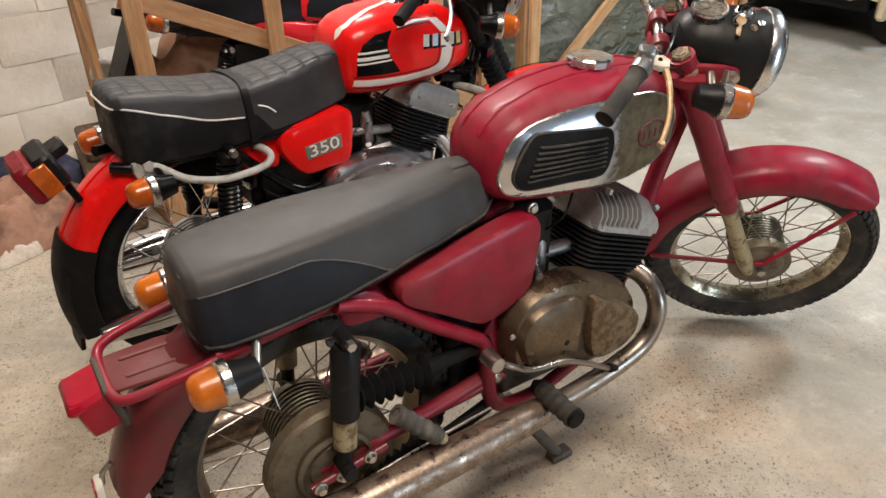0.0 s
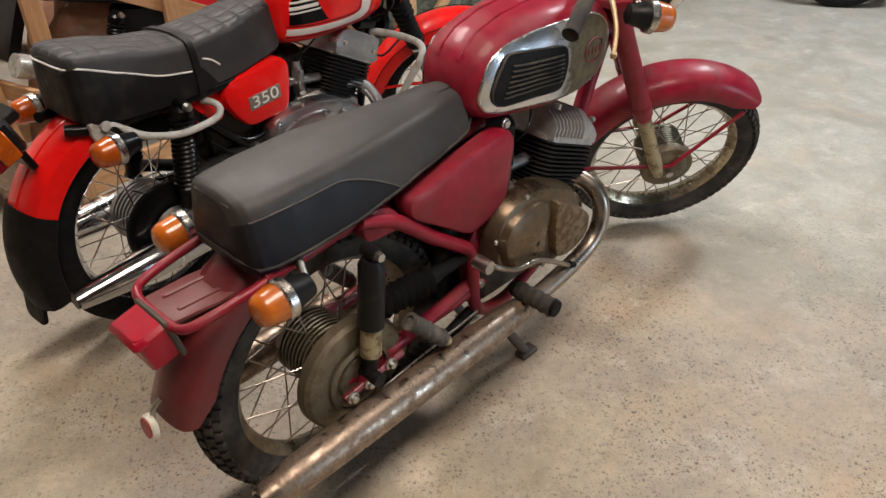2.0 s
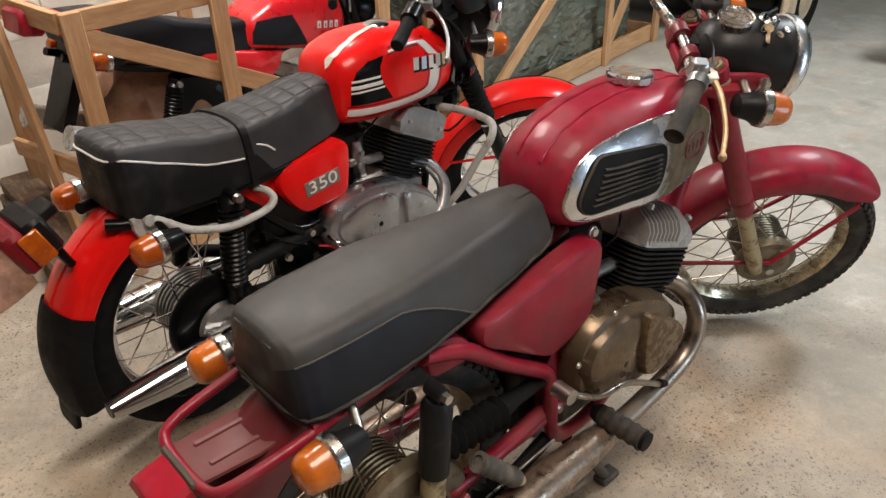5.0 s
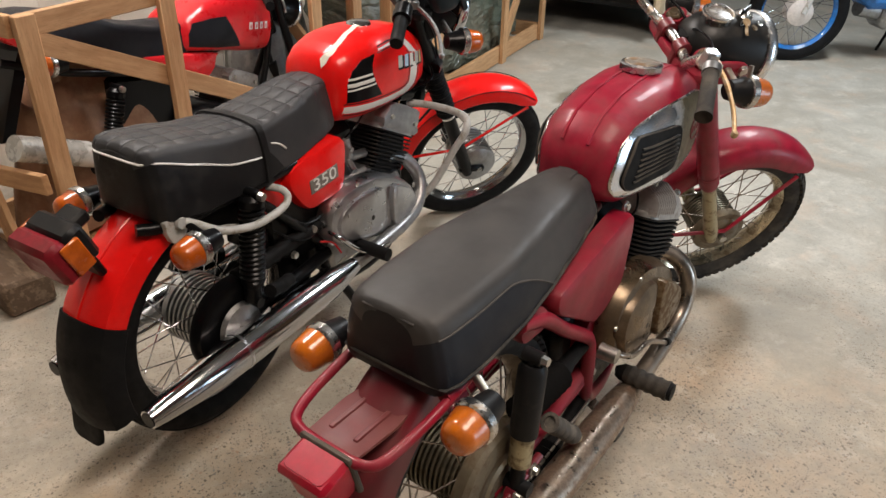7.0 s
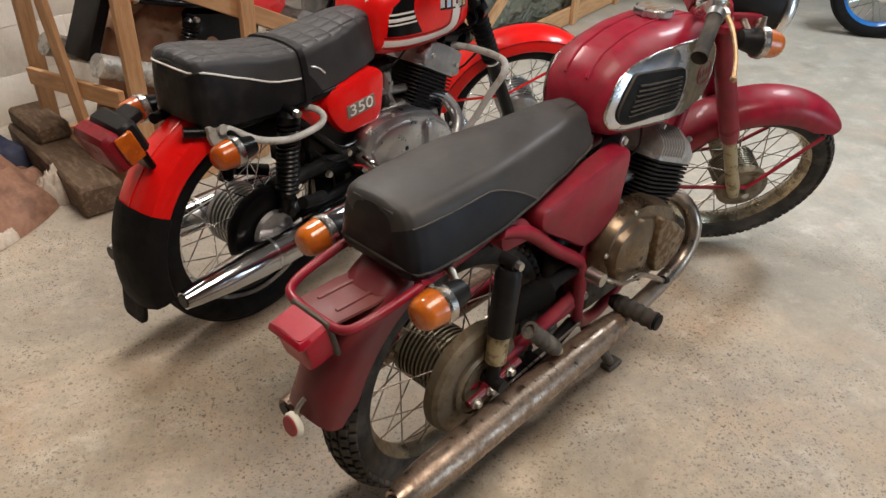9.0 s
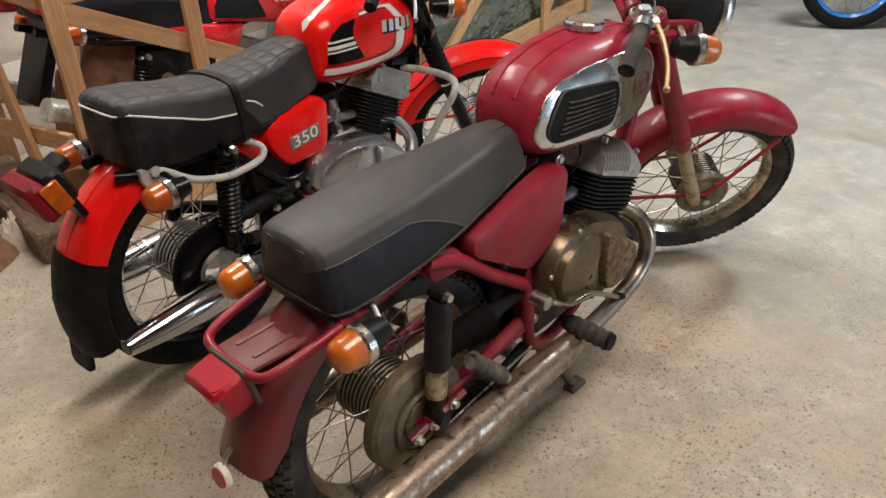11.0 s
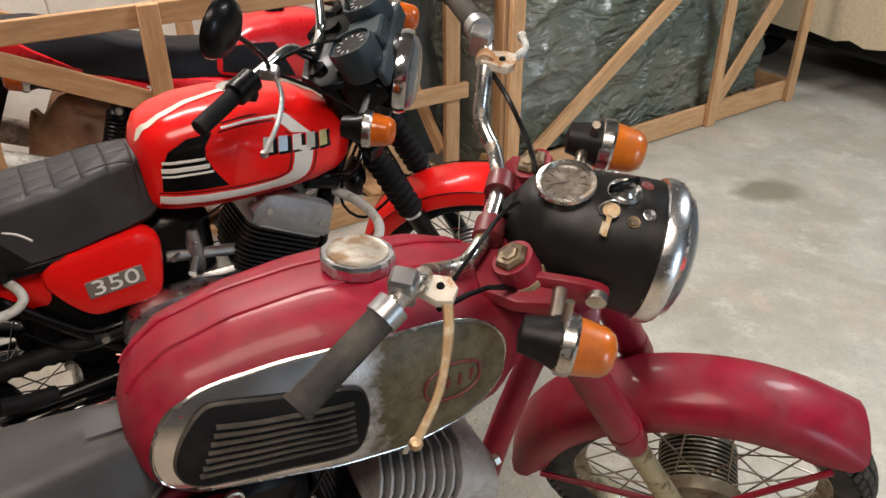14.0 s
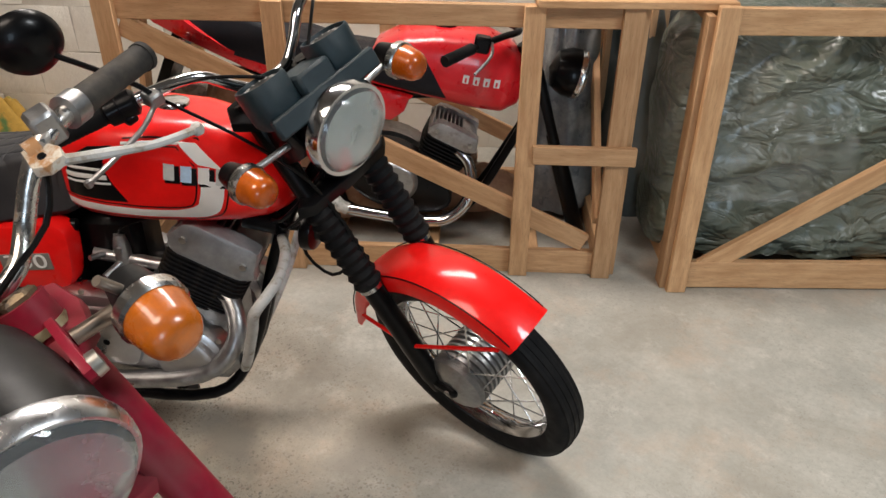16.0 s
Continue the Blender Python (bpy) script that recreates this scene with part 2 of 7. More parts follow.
GLASS = Mat("lamp_glass").put("Base Color", (0.92, 0.96, 0.97)).put("Roughness", 0.03).put("Transmission Weight", 0.94).put("IOR", 1.45).m
SILVER = surface("silver_reflector", (0.8, 0.83, 0.86), 0.24, metal=1.0, grain=0.06, grain_scale=30)
TEAL_BLACK = surface("dark_teal_plastic", (0.008, 0.02, 0.026), 0.5, wear=(0.02, 0.034, 0.04), wear_scale=9)
WORN_WHITE = surface("rust_stained_white_paint", (0.58, 0.53, 0.44), 0.45, wear=(0.4, 0.2, 0.08), wear_scale=45, wear_from=0.5, wear_to=0.62)
GREY_PRINT = surface("pale_grey_print", (0.5, 0.52, 0.5), 0.45)
PALE_BLUE = surface("pale_blue_print", (0.45, 0.62, 0.8), 0.4)
OLIVE_PRINT = surface("olive_print", (0.55, 0.52, 0.25), 0.45)


def wood(name, a, b):
    m = Mat(name)
    n = m.noise(3.0, 6, 0.6, (2.5, 22, 22))
    g = m.noise(26.0, 4, 0.5, (1.5, 14, 14))
    c = m.mix(m.ramp(n, [(0.35, 0.0), (0.65, 1.0)]), a, b)
    c = m.mix(m.ramp(g, [(0.55, 0.0), (0.75, 0.5)]), c, tuple(v * 0.55 for v in a))
    k = m.node("ShaderNodeTexVoronoi", Scale=2.6)
    m.link(m.where(), k.inputs["Vector"])
    c = m.mix(m.ramp(k.outputs["Distance"], [(0.03, 0.8), (0.06, 0.0)]), c, tuple(v * 0.35 for v in a))
    info = m.t.nodes.new("ShaderNodeObjectInfo")
    tint = m.ramp(info.outputs["Random"], [(0.0, 0.82), (1.0, 1.12)])
    c = m.mix(1.0, c, tint, "MULTIPLY")
    m.put("Base Color", c).put("Roughness", 0.65).bump(g, 0.25, 0.002)
    return m.m


PINE = wood("pine_board", (0.44, 0.238, 0.108), (0.585, 0.35, 0.178))


def floor_material():
    m = Mat("worn_concrete")
    sep0 = m.t.nodes.new("ShaderNodeSeparateXYZ")
    m.link(m.where(), sep0.inputs[0])
    big = m.noise(0.8, 6, 0.6)
    mid = m.noise(7.0, 10, 0.74)
    fine = m.noise(60.0, 5, 0.7)
    # trodden screed towards the middle of the room, ground stone near the wall end; cool daylight and warm lamplight
    # are put into the two tones as well
    where = m.maths("ADD", m.maths("MULTIPLY", sep0.outputs[1], -0.3), m.maths("MULTIPLY", sep0.outputs[0], -0.1))
    where = m.maths("ADD", where, m.maths("MULTIPLY", big, 1.1))
    near = m.ramp(m.maths("ADD", where, 0.62), [(0.3, 0.0), (0.85, 1.0)])
    smooth = m.mix(m.ramp(mid, [(0.3, 0.0), (0.7, 1.0)]), (0.375, 0.37, 0.33), (0.545, 0.53, 0.475))
    rough = m.mix(m.ramp(mid, [(0.36, 0.0), (0.66, 1.0)]), (0.38, 0.315, 0.235), (0.6, 0.52, 0.415))
    c = m.mix(near, smooth, rough)
    c = m.mix(m.maths("MULTIPLY", near, m.ramp(m.noise(2.1, 5, 0.55), [(0.48, 0.0), (0.7, 0.75)])), c, (0.47, 0.32, 0.2))
    c = m.mix(m.maths("MULTIPLY", m.ramp(near, [(0.0, 0.3), (1.0, 1.0)]), m.ramp(m.noise(1.4, 7, 0.65), [(0.48, 0.0), (0.66, 0.6)])), c, (0.3, 0.26, 0.2))
    c = m.mix(m.ramp(m.noise(2.6, 10, 0.8), [(0.47, 0.0), (0.68, 0.6)]), c, (0.345, 0.34, 0.305))
    c = m.mix(m.ramp(m.noise(32.0, 6, 0.75), [(0.5, 0.0), (0.72, 0.45)]), c, (0.36, 0.345, 0.31))
    c = m.mix(m.ramp(m.noise(11.0, 8, 0.75), [(0.56, 0.0), (0.7, 0.5)]), c, (0.64, 0.62, 0.57))
    c = m.mix(m.ramp(fine, [(0.45, 0.0), (0.75, 0.35)]), c, (0.3, 0.27, 0.23))
    # trodden-in clouds of dust and damp, and pale scuffs
    cloud = m.node("ShaderNodeTexNoise", Scale=1.7, Detail=7.0, Roughness=0.62, Distortion=1.1)
    m.link(m.where(), cloud.inputs["Vector"])
    c = m.mix(m.ramp(cloud.outputs["Fac"], [(0.46, 0.0), (0.62, 0.55)]), c, (0.31, 0.285, 0.235))
    c = m.mix(m.ramp(m.noise(5.0, 9, 0.75), [(0.55, 0.0), (0.68, 0.55)]), c, (0.66, 0.635, 0.57))
    c = m.mix(m.ramp(m.noise(4.3, 7, 0.7), [(0.52, 0.0), (0.68, 0.4)]), c, (0.56, 0.42, 0.31))
    for scale, lo, hi, amount in ((100.0, 0.22, 0.45, 0.85), (185.0, 0.2, 0.44, 0.8)):
        v = m.node("ShaderNodeTexVoronoi", Scale=scale, Randomness=1.0)
        nz = m.node("ShaderNodeTexNoise", Scale=scale * 1.1, Detail=2.0)
        m.link(m.where(), nz.inputs["Vector"])
        sc = m.t.nodes.new("ShaderNodeVectorMath")
        sc.operation = "SCALE"
        sc.inputs["Scale"].default_value = 1.3 / scale
        m.link(nz.outputs["Color"], sc.inputs[0])
        wob = m.t.nodes.new("ShaderNodeVectorMath")
        wob.operation = "ADD"
        m.link(m.where(), wob.inputs[0])
        m.link(sc.outputs[0], wob.inputs[1])
        m.link(wob.outputs[0], v.inputs["Vector"])
        sep = m.t.nodes.new("ShaderNodeSeparateColor")
        m.link(v.outputs["Color"], sep.inputs[0])
        size = m.ramp(sep.outputs[0], [(lo, 0.0), (1.0, hi)])
        fleck = m.maths("LESS_THAN", v.outputs["Distance"], size)
        patch = m.maths("MULTIPLY", m.ramp(m.noise(2.4, 5, 0.6), [(0.36, 0.12), (0.56, 1.0)]), m.ramp(near, [(0.0, 0.16), (0.5, amount)]))
        fleck = m.maths("MULTIPLY", fleck, patch)
        tone = m.ramp(sep.outputs[1], [(0.0, (0.085, 0.075, 0.06)), (0.5, (0.17, 0.145, 0.11)), (0.8, (0.2, 0.2, 0.2)), (1.0, (0.34, 0.22, 0.15))])
        c = m.mix(fleck, c, tone)
    stain = m.ramp(m.noise(2.7, 4, 0.5), [(0.64, 0.0), (0.74, 0.5)])
    c = m.mix(stain, c, (0.22, 0.19, 0.15))
    # old oil stains: before the second crate, and drips under the red motorcycle
    for (px, py), (sx, sy), r, soft, tint in (((1.415, 3.73), (1.0, 1.25), 0.17, 0.08, (0.2, 0.18, 0.135)), ((-0.135, 2.182), (0.8, 1.6), 0.13, 0.1, (0.27, 0.255, 0.225)), ((0.148, 2.386), (1.3, 0.9), 0.1, 0.12, (0.3, 0.28, 0.245))):
        off = m.t.nodes.new("ShaderNodeVectorMath")
        off.operation = "SUBTRACT"
        off.inputs[1].default_value = (px, py, 0.0)
        m.link(m.where(), off.inputs[0])
        sq = m.t.nodes.new("ShaderNodeMapping")
        sq.inputs["Scale"].default_value = (sx, sy, 0.0)
        m.link(off.outputs[0], sq.inputs[0])
        far = m.t.nodes.new("ShaderNodeVectorMath")
        far.operation = "LENGTH"
        m.link(sq.outputs[0], far.inputs[0])
        blot = m.ramp(m.maths("ADD", far.outputs["Value"], m.maths("MULTIPLY", m.noise(7.0, 6, 0.6), 0.16)), [(r, 0.85), (r + soft, 0.0)])
        c = m.mix(blot, c, tint)
    # warm light near and cool daylight far off, multiplied into the floor colour
    c = m.mix(1.0, c, m.ramp(near, [(0.0, (1.0, 0.985, 0.965)), (1.0, (1.0, 0.962, 0.9))]), "MULTIPLY")
    m.put("Base Color", c)
    m.put("Roughness", m.ramp(mid, [(0.3, 0.4), (0.7, 0.66)]))
    m.bump(m.noise(60, 8, 0.75), 0.35, 0.003)
    return m.m


FLOOR = floor_material()
def wall_material():
    m = Mat("stained_whitewash")
    g = m.t.nodes.new("ShaderNodeNewGeometry")
    m.coord = g
    m.where = lambda: g.outputs["Position"]
    c = m.mix(m.ramp(m.noise(2.2, 8, 0.65), [(0.35, 0.0), (0.7, 1.0)]), (0.82, 0.78, 0.7), (0.68, 0.62, 0.53))
    c = m.mix(m.ramp(m.noise(1.1, 6, 0.6), [(0.5, 0.0), (0.72, 0.6)]), c, (0.5, 0.49, 0.45))
    c = m.mix(m.ramp(m.noise(6.0, 6, 0.7, (1.0, 1.0, 0.25)), [(0.58, 0.0), (0.74, 0.6)]), c, (0.36, 0.3, 0.22))
    c = m.mix(m.ramp(m.noise(28.0, 6, 0.7), [(0.58, 0.0), (0.75, 0.5)]), c, (0.74, 0.71, 0.65))
    m.put("Base Color", c).put("Roughness", 0.92).bump(m.noise(24, 8, 0.7), 0.8, 0.008)
    return m.m


BLOCK = wall_material()
MORTAR = surface("grey_mortar", (0.56, 0.52, 0.45), 0.95, wear=(0.4, 0.36, 0.31), wear_scale=9, bump=0.6, bump_scale=60)
# for surfaces out of view; their dark colours hold down bounced light
CEILING = surface("unseen_ceiling_dark", (0.17, 0.165, 0.155), 0.9, wear=(0.12, 0.115, 0.105), wear_scale=2, bump=0.3, bump_scale=40)
UNSEEN_WALL = surface("unseen_wall_dark", (0.2, 0.185, 0.165), 0.9, wear=(0.15, 0.135, 0.12), wear_scale=2, bump=0.4, bump_scale=40)

# ---- mesh helpers ----
RIGHT = Matrix(((1, 0, 0, 0), (0, 0, -1, 0), (0, 1, 0, 0), (0, 0, 0, 1)))  # a drawing in x, z that faces the right side
MIRROR = Matrix.Diagonal((1, -1, 1, 1))


def merge(*geos):
    vs, fs = [], []
    for v, f in geos:
        o = len(vs)
        vs += v
        fs += [tuple(i + o for i in q) for q in f]
    return vs, fs


def moved(geo, m):
    return [m @ Vector(v) for v in geo[0]], geo[1]


def mirrored(geo):
    return moved(geo, MIRROR)


def spline(pts, n=4, closed=False):
    """A smooth line through the points, n steps from point to point."""
    p = [Vector(q) for q in pts]
    k = len(p)
    out = []
    for i in range(k if closed else k - 1):
        if closed:
            a, b, c, d = p[i - 1], p[i], p[(i + 1) % k], p[(i + 2) % k]
        else:
            a, b, c, d = p[max(i - 1, 0)], p[i], p[i + 1], p[min(i + 2, k - 1)]
        for s in range(n):
            t = s / n
            out.append(0.5 * (2 * b + (c - a) * t + (2 * a - 5 * b + 4 * c - d) * t * t + (3 * b - 3 * c + d - a) * t**3))
    if not closed:
        out.append(p[-1])
    return out


def loft(rings, cap=True, closed=False):
    n = len(rings[0])
    vs = [tuple(v) for r in rings for v in r]
    fs = []
    m = len(rings)
    for i in range(m if closed else m - 1):
        j = (i + 1) % m
        for a in range(n):
            b = (a + 1) % n
            fs.append((i * n + a, i * n + b, j * n + b, j * n + a))
    if cap and not closed:
        fs += [tuple(range(n - 1, -1, -1)), tuple((m - 1) * n + a for a in range(n))]
    return vs, fs


def tube(pts, r, seg=10, smooth=4, radii=None, closed=False):
    line = spline(pts, smooth, closed) if smooth > 1 else [Vector(p) for p in pts]
    n = len(line)
    rings, side = [], None
    for i, p in enumerate(line):
        if closed:
            way = (line[(i + 1) % n] - line[i - 1]).normalized()
        else:
            way = (line[min(i + 1, n - 1)] - line[max(i - 1, 0)]).normalized()
        if side is None:
            side = way.orthogonal().normalized()
        side = (side - way * side.dot(way)).normalized()
        up = way.cross(side)
        rr = r if radii is None else radii[min(int(i / max(n - 1, 1) * (len(radii) - 1) + 0.5), len(radii) - 1)]
        rings.append([p + rr * (math.cos(a) * side + math.sin(a) * up) for a in (2 * math.pi * k / seg for k in range(seg))])
    return loft(rings, closed=closed)


def lathe(profile, m, seg=28):
    """Rings of (radius, height) about the z axis of m."""
    rings = [[m @ Vector((max(r, 1e-4) * math.cos(a), max(r, 1e-4) * math.sin(a), h)) for a in (2 * math.pi * k / seg for k in range(seg))] for r, h in profile]
    return loft(rings)


def aim(p, way, up=(0, 0, 1)):
    """A frame at p whose z axis points along way."""
    q = Vector(way).to_track_quat("Z", "Y").to_matrix().to_4x4()
    return Matrix.Translation(p) @ q


def rod(a, b, r, seg=10):
    return tube([a, b], r, seg, 1)


def box(x0, x1, y0, y1, z0, z1, b=0.004, m=None):
    """A box with chamfered edges."""
    rings = []
    for z, i in ((z0, b), (z0 + b, 0), (z1 - b, 0), (z1, b)):
        rings.append([(x0 + i, y0 + b, z), (x0 + b, y0 + i, z), (x1 - b, y0 + i, z), (x1 - i, y0 + b, z), (x1 - i, y1 - b, z), (x1 - b, y1 - i, z), (x0 + b, y1 - i, z), (x0 + i, y1 - b, z)])
    g = loft(rings)
    return moved(g, m) if m else g


def plate(outline, d0, d1, bevel=0.004, m=RIGHT, n=3, rounded=True):
    """A flat outline in x, z, drawn out from depth d0 to d1 with a rounded front edge."""
    o = [Vector((*p, 0)) for p in outline]
    if rounded:
        o = spline(o, n, True)
    c = sum(o, Vector()) / len(o)
    rings = [[(p.x, p.y, d0) for p in o], [(p.x, p.y, d1 - bevel) for p in o]]
    for f in (0.6, 1.0):
        ring = []
        for p in o:
            w = (c - p)
            q = p + w.normalized() * min(bevel * (0.35 if f < 1 else 1.2), w.length * 0.8)
            ring.append((q.x, q.y, d1 - bevel * (0.3 if f < 1 else 0)))
        rings.append(ring)
    return moved(loft(rings), m)


def part(name, geo, material, parent=None, label="", m=None, smooth=38):
    """One mesh object, under a thing or a part if there is one."""
    mesh = geo if isinstance(geo, bpy.types.Mesh) else None
    if mesh is None:
        mesh = bpy.data.meshes.new(name)
        mesh.from_pydata([tuple(v) for v in geo[0]], [], geo[1])
        bm = bmesh.new()
        bm.from_mesh(mesh)
        bmesh.ops.recalc_face_normals(bm, faces=bm.faces)
        bm.to_mesh(mesh)
        bm.free()
        mesh.polygons.foreach_set("use_smooth", [True] * len(mesh.polygons))
        mesh.set_sharp_from_angle(angle=radians(smooth))
        mesh.materials.append(material)
    ob = new(name, mesh)
    if parent is not None:
        ob.parent = parent
    if m is not None:
        ob.matrix_basis = m
    if label:
        ob["label"] = label
    return ob


def thing(name, m, label, category, group=""):
    ob = new(name)
    ob.matrix_basis = m
    return tagged(ob, label, category, group)


def words(text, size, m, depth=0.001):
    """Lettering in the built-in font as a mesh."""
    cu = bpy.data.curves.new("lettering", "FONT")
    cu.body, cu.size, cu.extrude, cu.align_x, cu.align_y = text, size, depth, "CENTER", "CENTER"
    ob = bpy.data.objects.new("lettering", cu)
    mesh = bpy.data.meshes.new_from_object(ob)
    bpy.data.objects.remove(ob)
    g = [m @ v.co for v in mesh.vertices], [tuple(p.vertices) for p in mesh.polygons]
    bpy.data.meshes.remove(mesh)
    return g


# ---- parts of motorcycles ----


def ring_section(outline, radius, seg=64):
    """A ring about the y axis; outline holds (r offset, y)."""
    rings = []
    for k in range(seg):
        a = 2 * math.pi * k / seg
        rings.append([((radius + dr) * math.cos(a), y, (radius + dr) * math.sin(a)) for dr, y in outline])
    return loft(rings, closed=True)


def tyre_geo(R, rim, w, knobs):
    h = R - rim
    out = [(0, -w * 0.36), (h * 0.3, -w * 0.48), (h * 0.6, -w * 0.5), (h * 0.85, -w * 0.4), (h * 0.97, -w * 0.22), (h, 0), (h * 0.97, w * 0.22), (h * 0.85, w * 0.4), (h * 0.6, w * 0.5), (h * 0.3, w * 0.48), (0, w * 0.36), (-0.004, 0)]
    g = ring_section(out, rim, 72)
    geos = [g]
    if knobs:
        n = 66
        for row, (y, rr) in enumerate(((-w * 0.46, h * 0.72), (-w * 0.33, h * 0.88), (-w * 0.11, h * 0.97), (w * 0.11, h * 0.97), (w * 0.33, h * 0.88), (w * 0.46, h * 0.72))):
            for k in range(n):
                a = 2 * math.pi * (k + 0.5 * (row % 2)) / n
                tilt = Matrix.Rotation(-a, 4, "Y") @ Matrix.Translation((rim + rr, y, 0)) @ Matrix.Rotation(y / w * 1.6, 4, "Z")
                geos.append(moved(box(-0.004, 0.007, -0.0082, 0.0082, -0.0095, 0.0095, 0.0015), tilt))
    else:
        for y in (-0.3, -0.1, 0.1, 0.3):
            rr = h * (0.985 - 0.9 * y * y)
            geos.append(ring_section([(rr - 0.004, (y - 0.07) * w), (rr + 0.003, (y - 0.05) * w), (rr + 0.003, (y + 0.05) * w), (rr - 0.004, (y + 0.07) * w)], rim, 72))
    return merge(*geos)


def rim_geo(r, w):
    out = [(0.004, -w / 2), (0.004, -w / 2 + 0.004), (-0.004, -w / 2 + 0.006), (-0.012, -w * 0.22), (-0.016, 0), (-0.012, w * 0.22), (-0.004, w / 2 - 0.006), (0.004, w / 2 - 0.004), (0.004, w / 2), (-0.002, w / 2), (-0.009, w / 2 - 0.008), (-0.018, w * 0.2), (-0.022, 0), (-0.018, -w * 0.2), (-0.009, -w / 2 + 0.008), (-0.002, -w / 2)]
    return ring_section(out, r, 72)


def wheel(name, parent, m, R=0.31, rim=0.238, w=0.085, knobs=False, rubber=None, rim_mat=None, hub_mat=None, spoke_mat=None, hub_r=0.078, hub_w=0.13, fins=7):
    """A spoked wheel about the y axis: hub, tyre, rim and spokes."""
    pro = [(0.02, -hub_w / 2 - 0.012), (hub_r * 0.9, -hub_w / 2), (hub_r, -hub_w / 2 + 0.004)]
    for k in range(fins):
        y = -hub_w / 2 + 0.012 + (hub_w - 0.024) * k / fins
        s = (hub_w - 0.024) / fins
        pro += [(hub_r * 0.88, y), (hub_r * 0.88, y + s * 0.45), (hub_r, y + s * 0.5), (hub_r, y + s * 0.95)]
    pro += [(hub_r, hub_w / 2 - 0.004), (hub_r * 0.9, hub_w / 2), (0.02, hub_w / 2 + 0.012)]
    hub = part(name, lathe(pro, Matrix.Rotation(-math.pi / 2, 4, "X"), 36), hub_mat, parent, m=m, smooth=30)
    part("tyre", tyre_geo(R, rim, w, knobs), rubber, hub)
    part("rim", rim_geo(rim, w * 0.62), rim_mat, hub)
    mesh = None
    n = 36
    for k in range(n):
        side = -1 if k % 2 else 1
        lean = 0.5 if k % 4 < 2 else -0.5
        if mesh is None:
            sp = part("spoke", rod((0.0, 0, hub_r * 0.95), (0, 0, rim - 0.015), 0.0019, 5), spoke_mat, hub)
            mesh = sp.data
        else:
            sp = part("spoke", mesh, spoke_mat, hub)
        a = 2 * math.pi * k / n
        p0 = Vector((math.cos(a - lean) * hub_r, side * hub_w * 0.42, math.sin(a - lean) * hub_r))
        p1 = Vector((math.cos(a) * (rim - 0.014), side * 0.006, math.sin(a) * (rim - 0.014)))
        d = p1 - p0
        L = rim - 0.015 - hub_r * 0.95
        q = d.to_track_quat("Z", "Y").to_matrix().to_4x4()
        sp.matrix_basis = Matrix.Translation(p0) @ q @ Matrix.Diagonal((1, 1, d.length / L, 1)) @ Matrix.Translation((0, 0, -hub_r * 0.95))
    return hub


def fender_geo(crown, depth, half, a0, a1, cx, cz, steps=36, tail=0.0, square=False):
    """A mudguard: an arched strip about the axle at cx, cz; angles in degrees from straight ahead, upwards."""
    rings = []
    for k in range(steps + 1):
        t = k / steps
        a = radians(a0 + (a1 - a0) * t)
        end = 1.0 if square else min(1.0, 0.55 + 6 * min(t, 1 - t))
        ring = []
        prof = [(-depth, -half), (-depth * 0.55, -half * 0.99), (-depth * 0.25, -half * 0.88), (-depth * 0.07, -half * 0.6), (0, -half * 0.2), (0, half * 0.2), (-depth * 0.07, half * 0.6), (-depth * 0.25, half * 0.88), (-depth * 0.55, half * 0.99), (-depth, half)]
        th = 0.003
        for dr, y in prof + [(dr - th, y * 0.965) for dr, y in reversed(prof)]:
            r = crown + dr * end + tail * max(0.0, t - 0.6) ** 2
            ring.append((cx + r * math.cos(a), y, cz + r * math.sin(a)))
        rings.append(ring)
    return loft(rings)


def indicator(parent, p, way, m=None, base_mat=None, r=0.036, lens_mat=None):
    """A round direction indicator: base, chrome ring and domed lens along way."""
    f = aim(p, way)
    base = part("indicator", lathe([(0.006, -0.062), (r * 0.62, -0.058), (r * 0.78, -0.03), (r * 0.96, -0.012), (r * 0.96, 0), (0.01, 0)], f, 24), base_mat or BLACK_DUSTY, parent, m=m)
    part("trim_ring", lathe([(r * 0.95, -0.014), (r * 1.06, -0.012), (r * 1.08, 0.002), (r * 1.0, 0.006), (r * 0.9, 0.004)], f, 28), CHROME_OLD, base, "chrome trim ring")
    dome = [(r * 0.97, 0.0), (r * 0.97, 0.01)] + [(r * (0.96 - 0.09 * k / 5 + (0.012 if k % 2 else -0.012)), 0.013 + 0.0042 * k) for k in range(6)] + [(r * 0.82, 0.041), (r * 0.68, 0.049), (r * 0.45, 0.053), (0.0, 0.0545)]
    part("lens", lathe(dome, f, 28), lens_mat or ORANGE, base, "orange plastic lens")
    return base


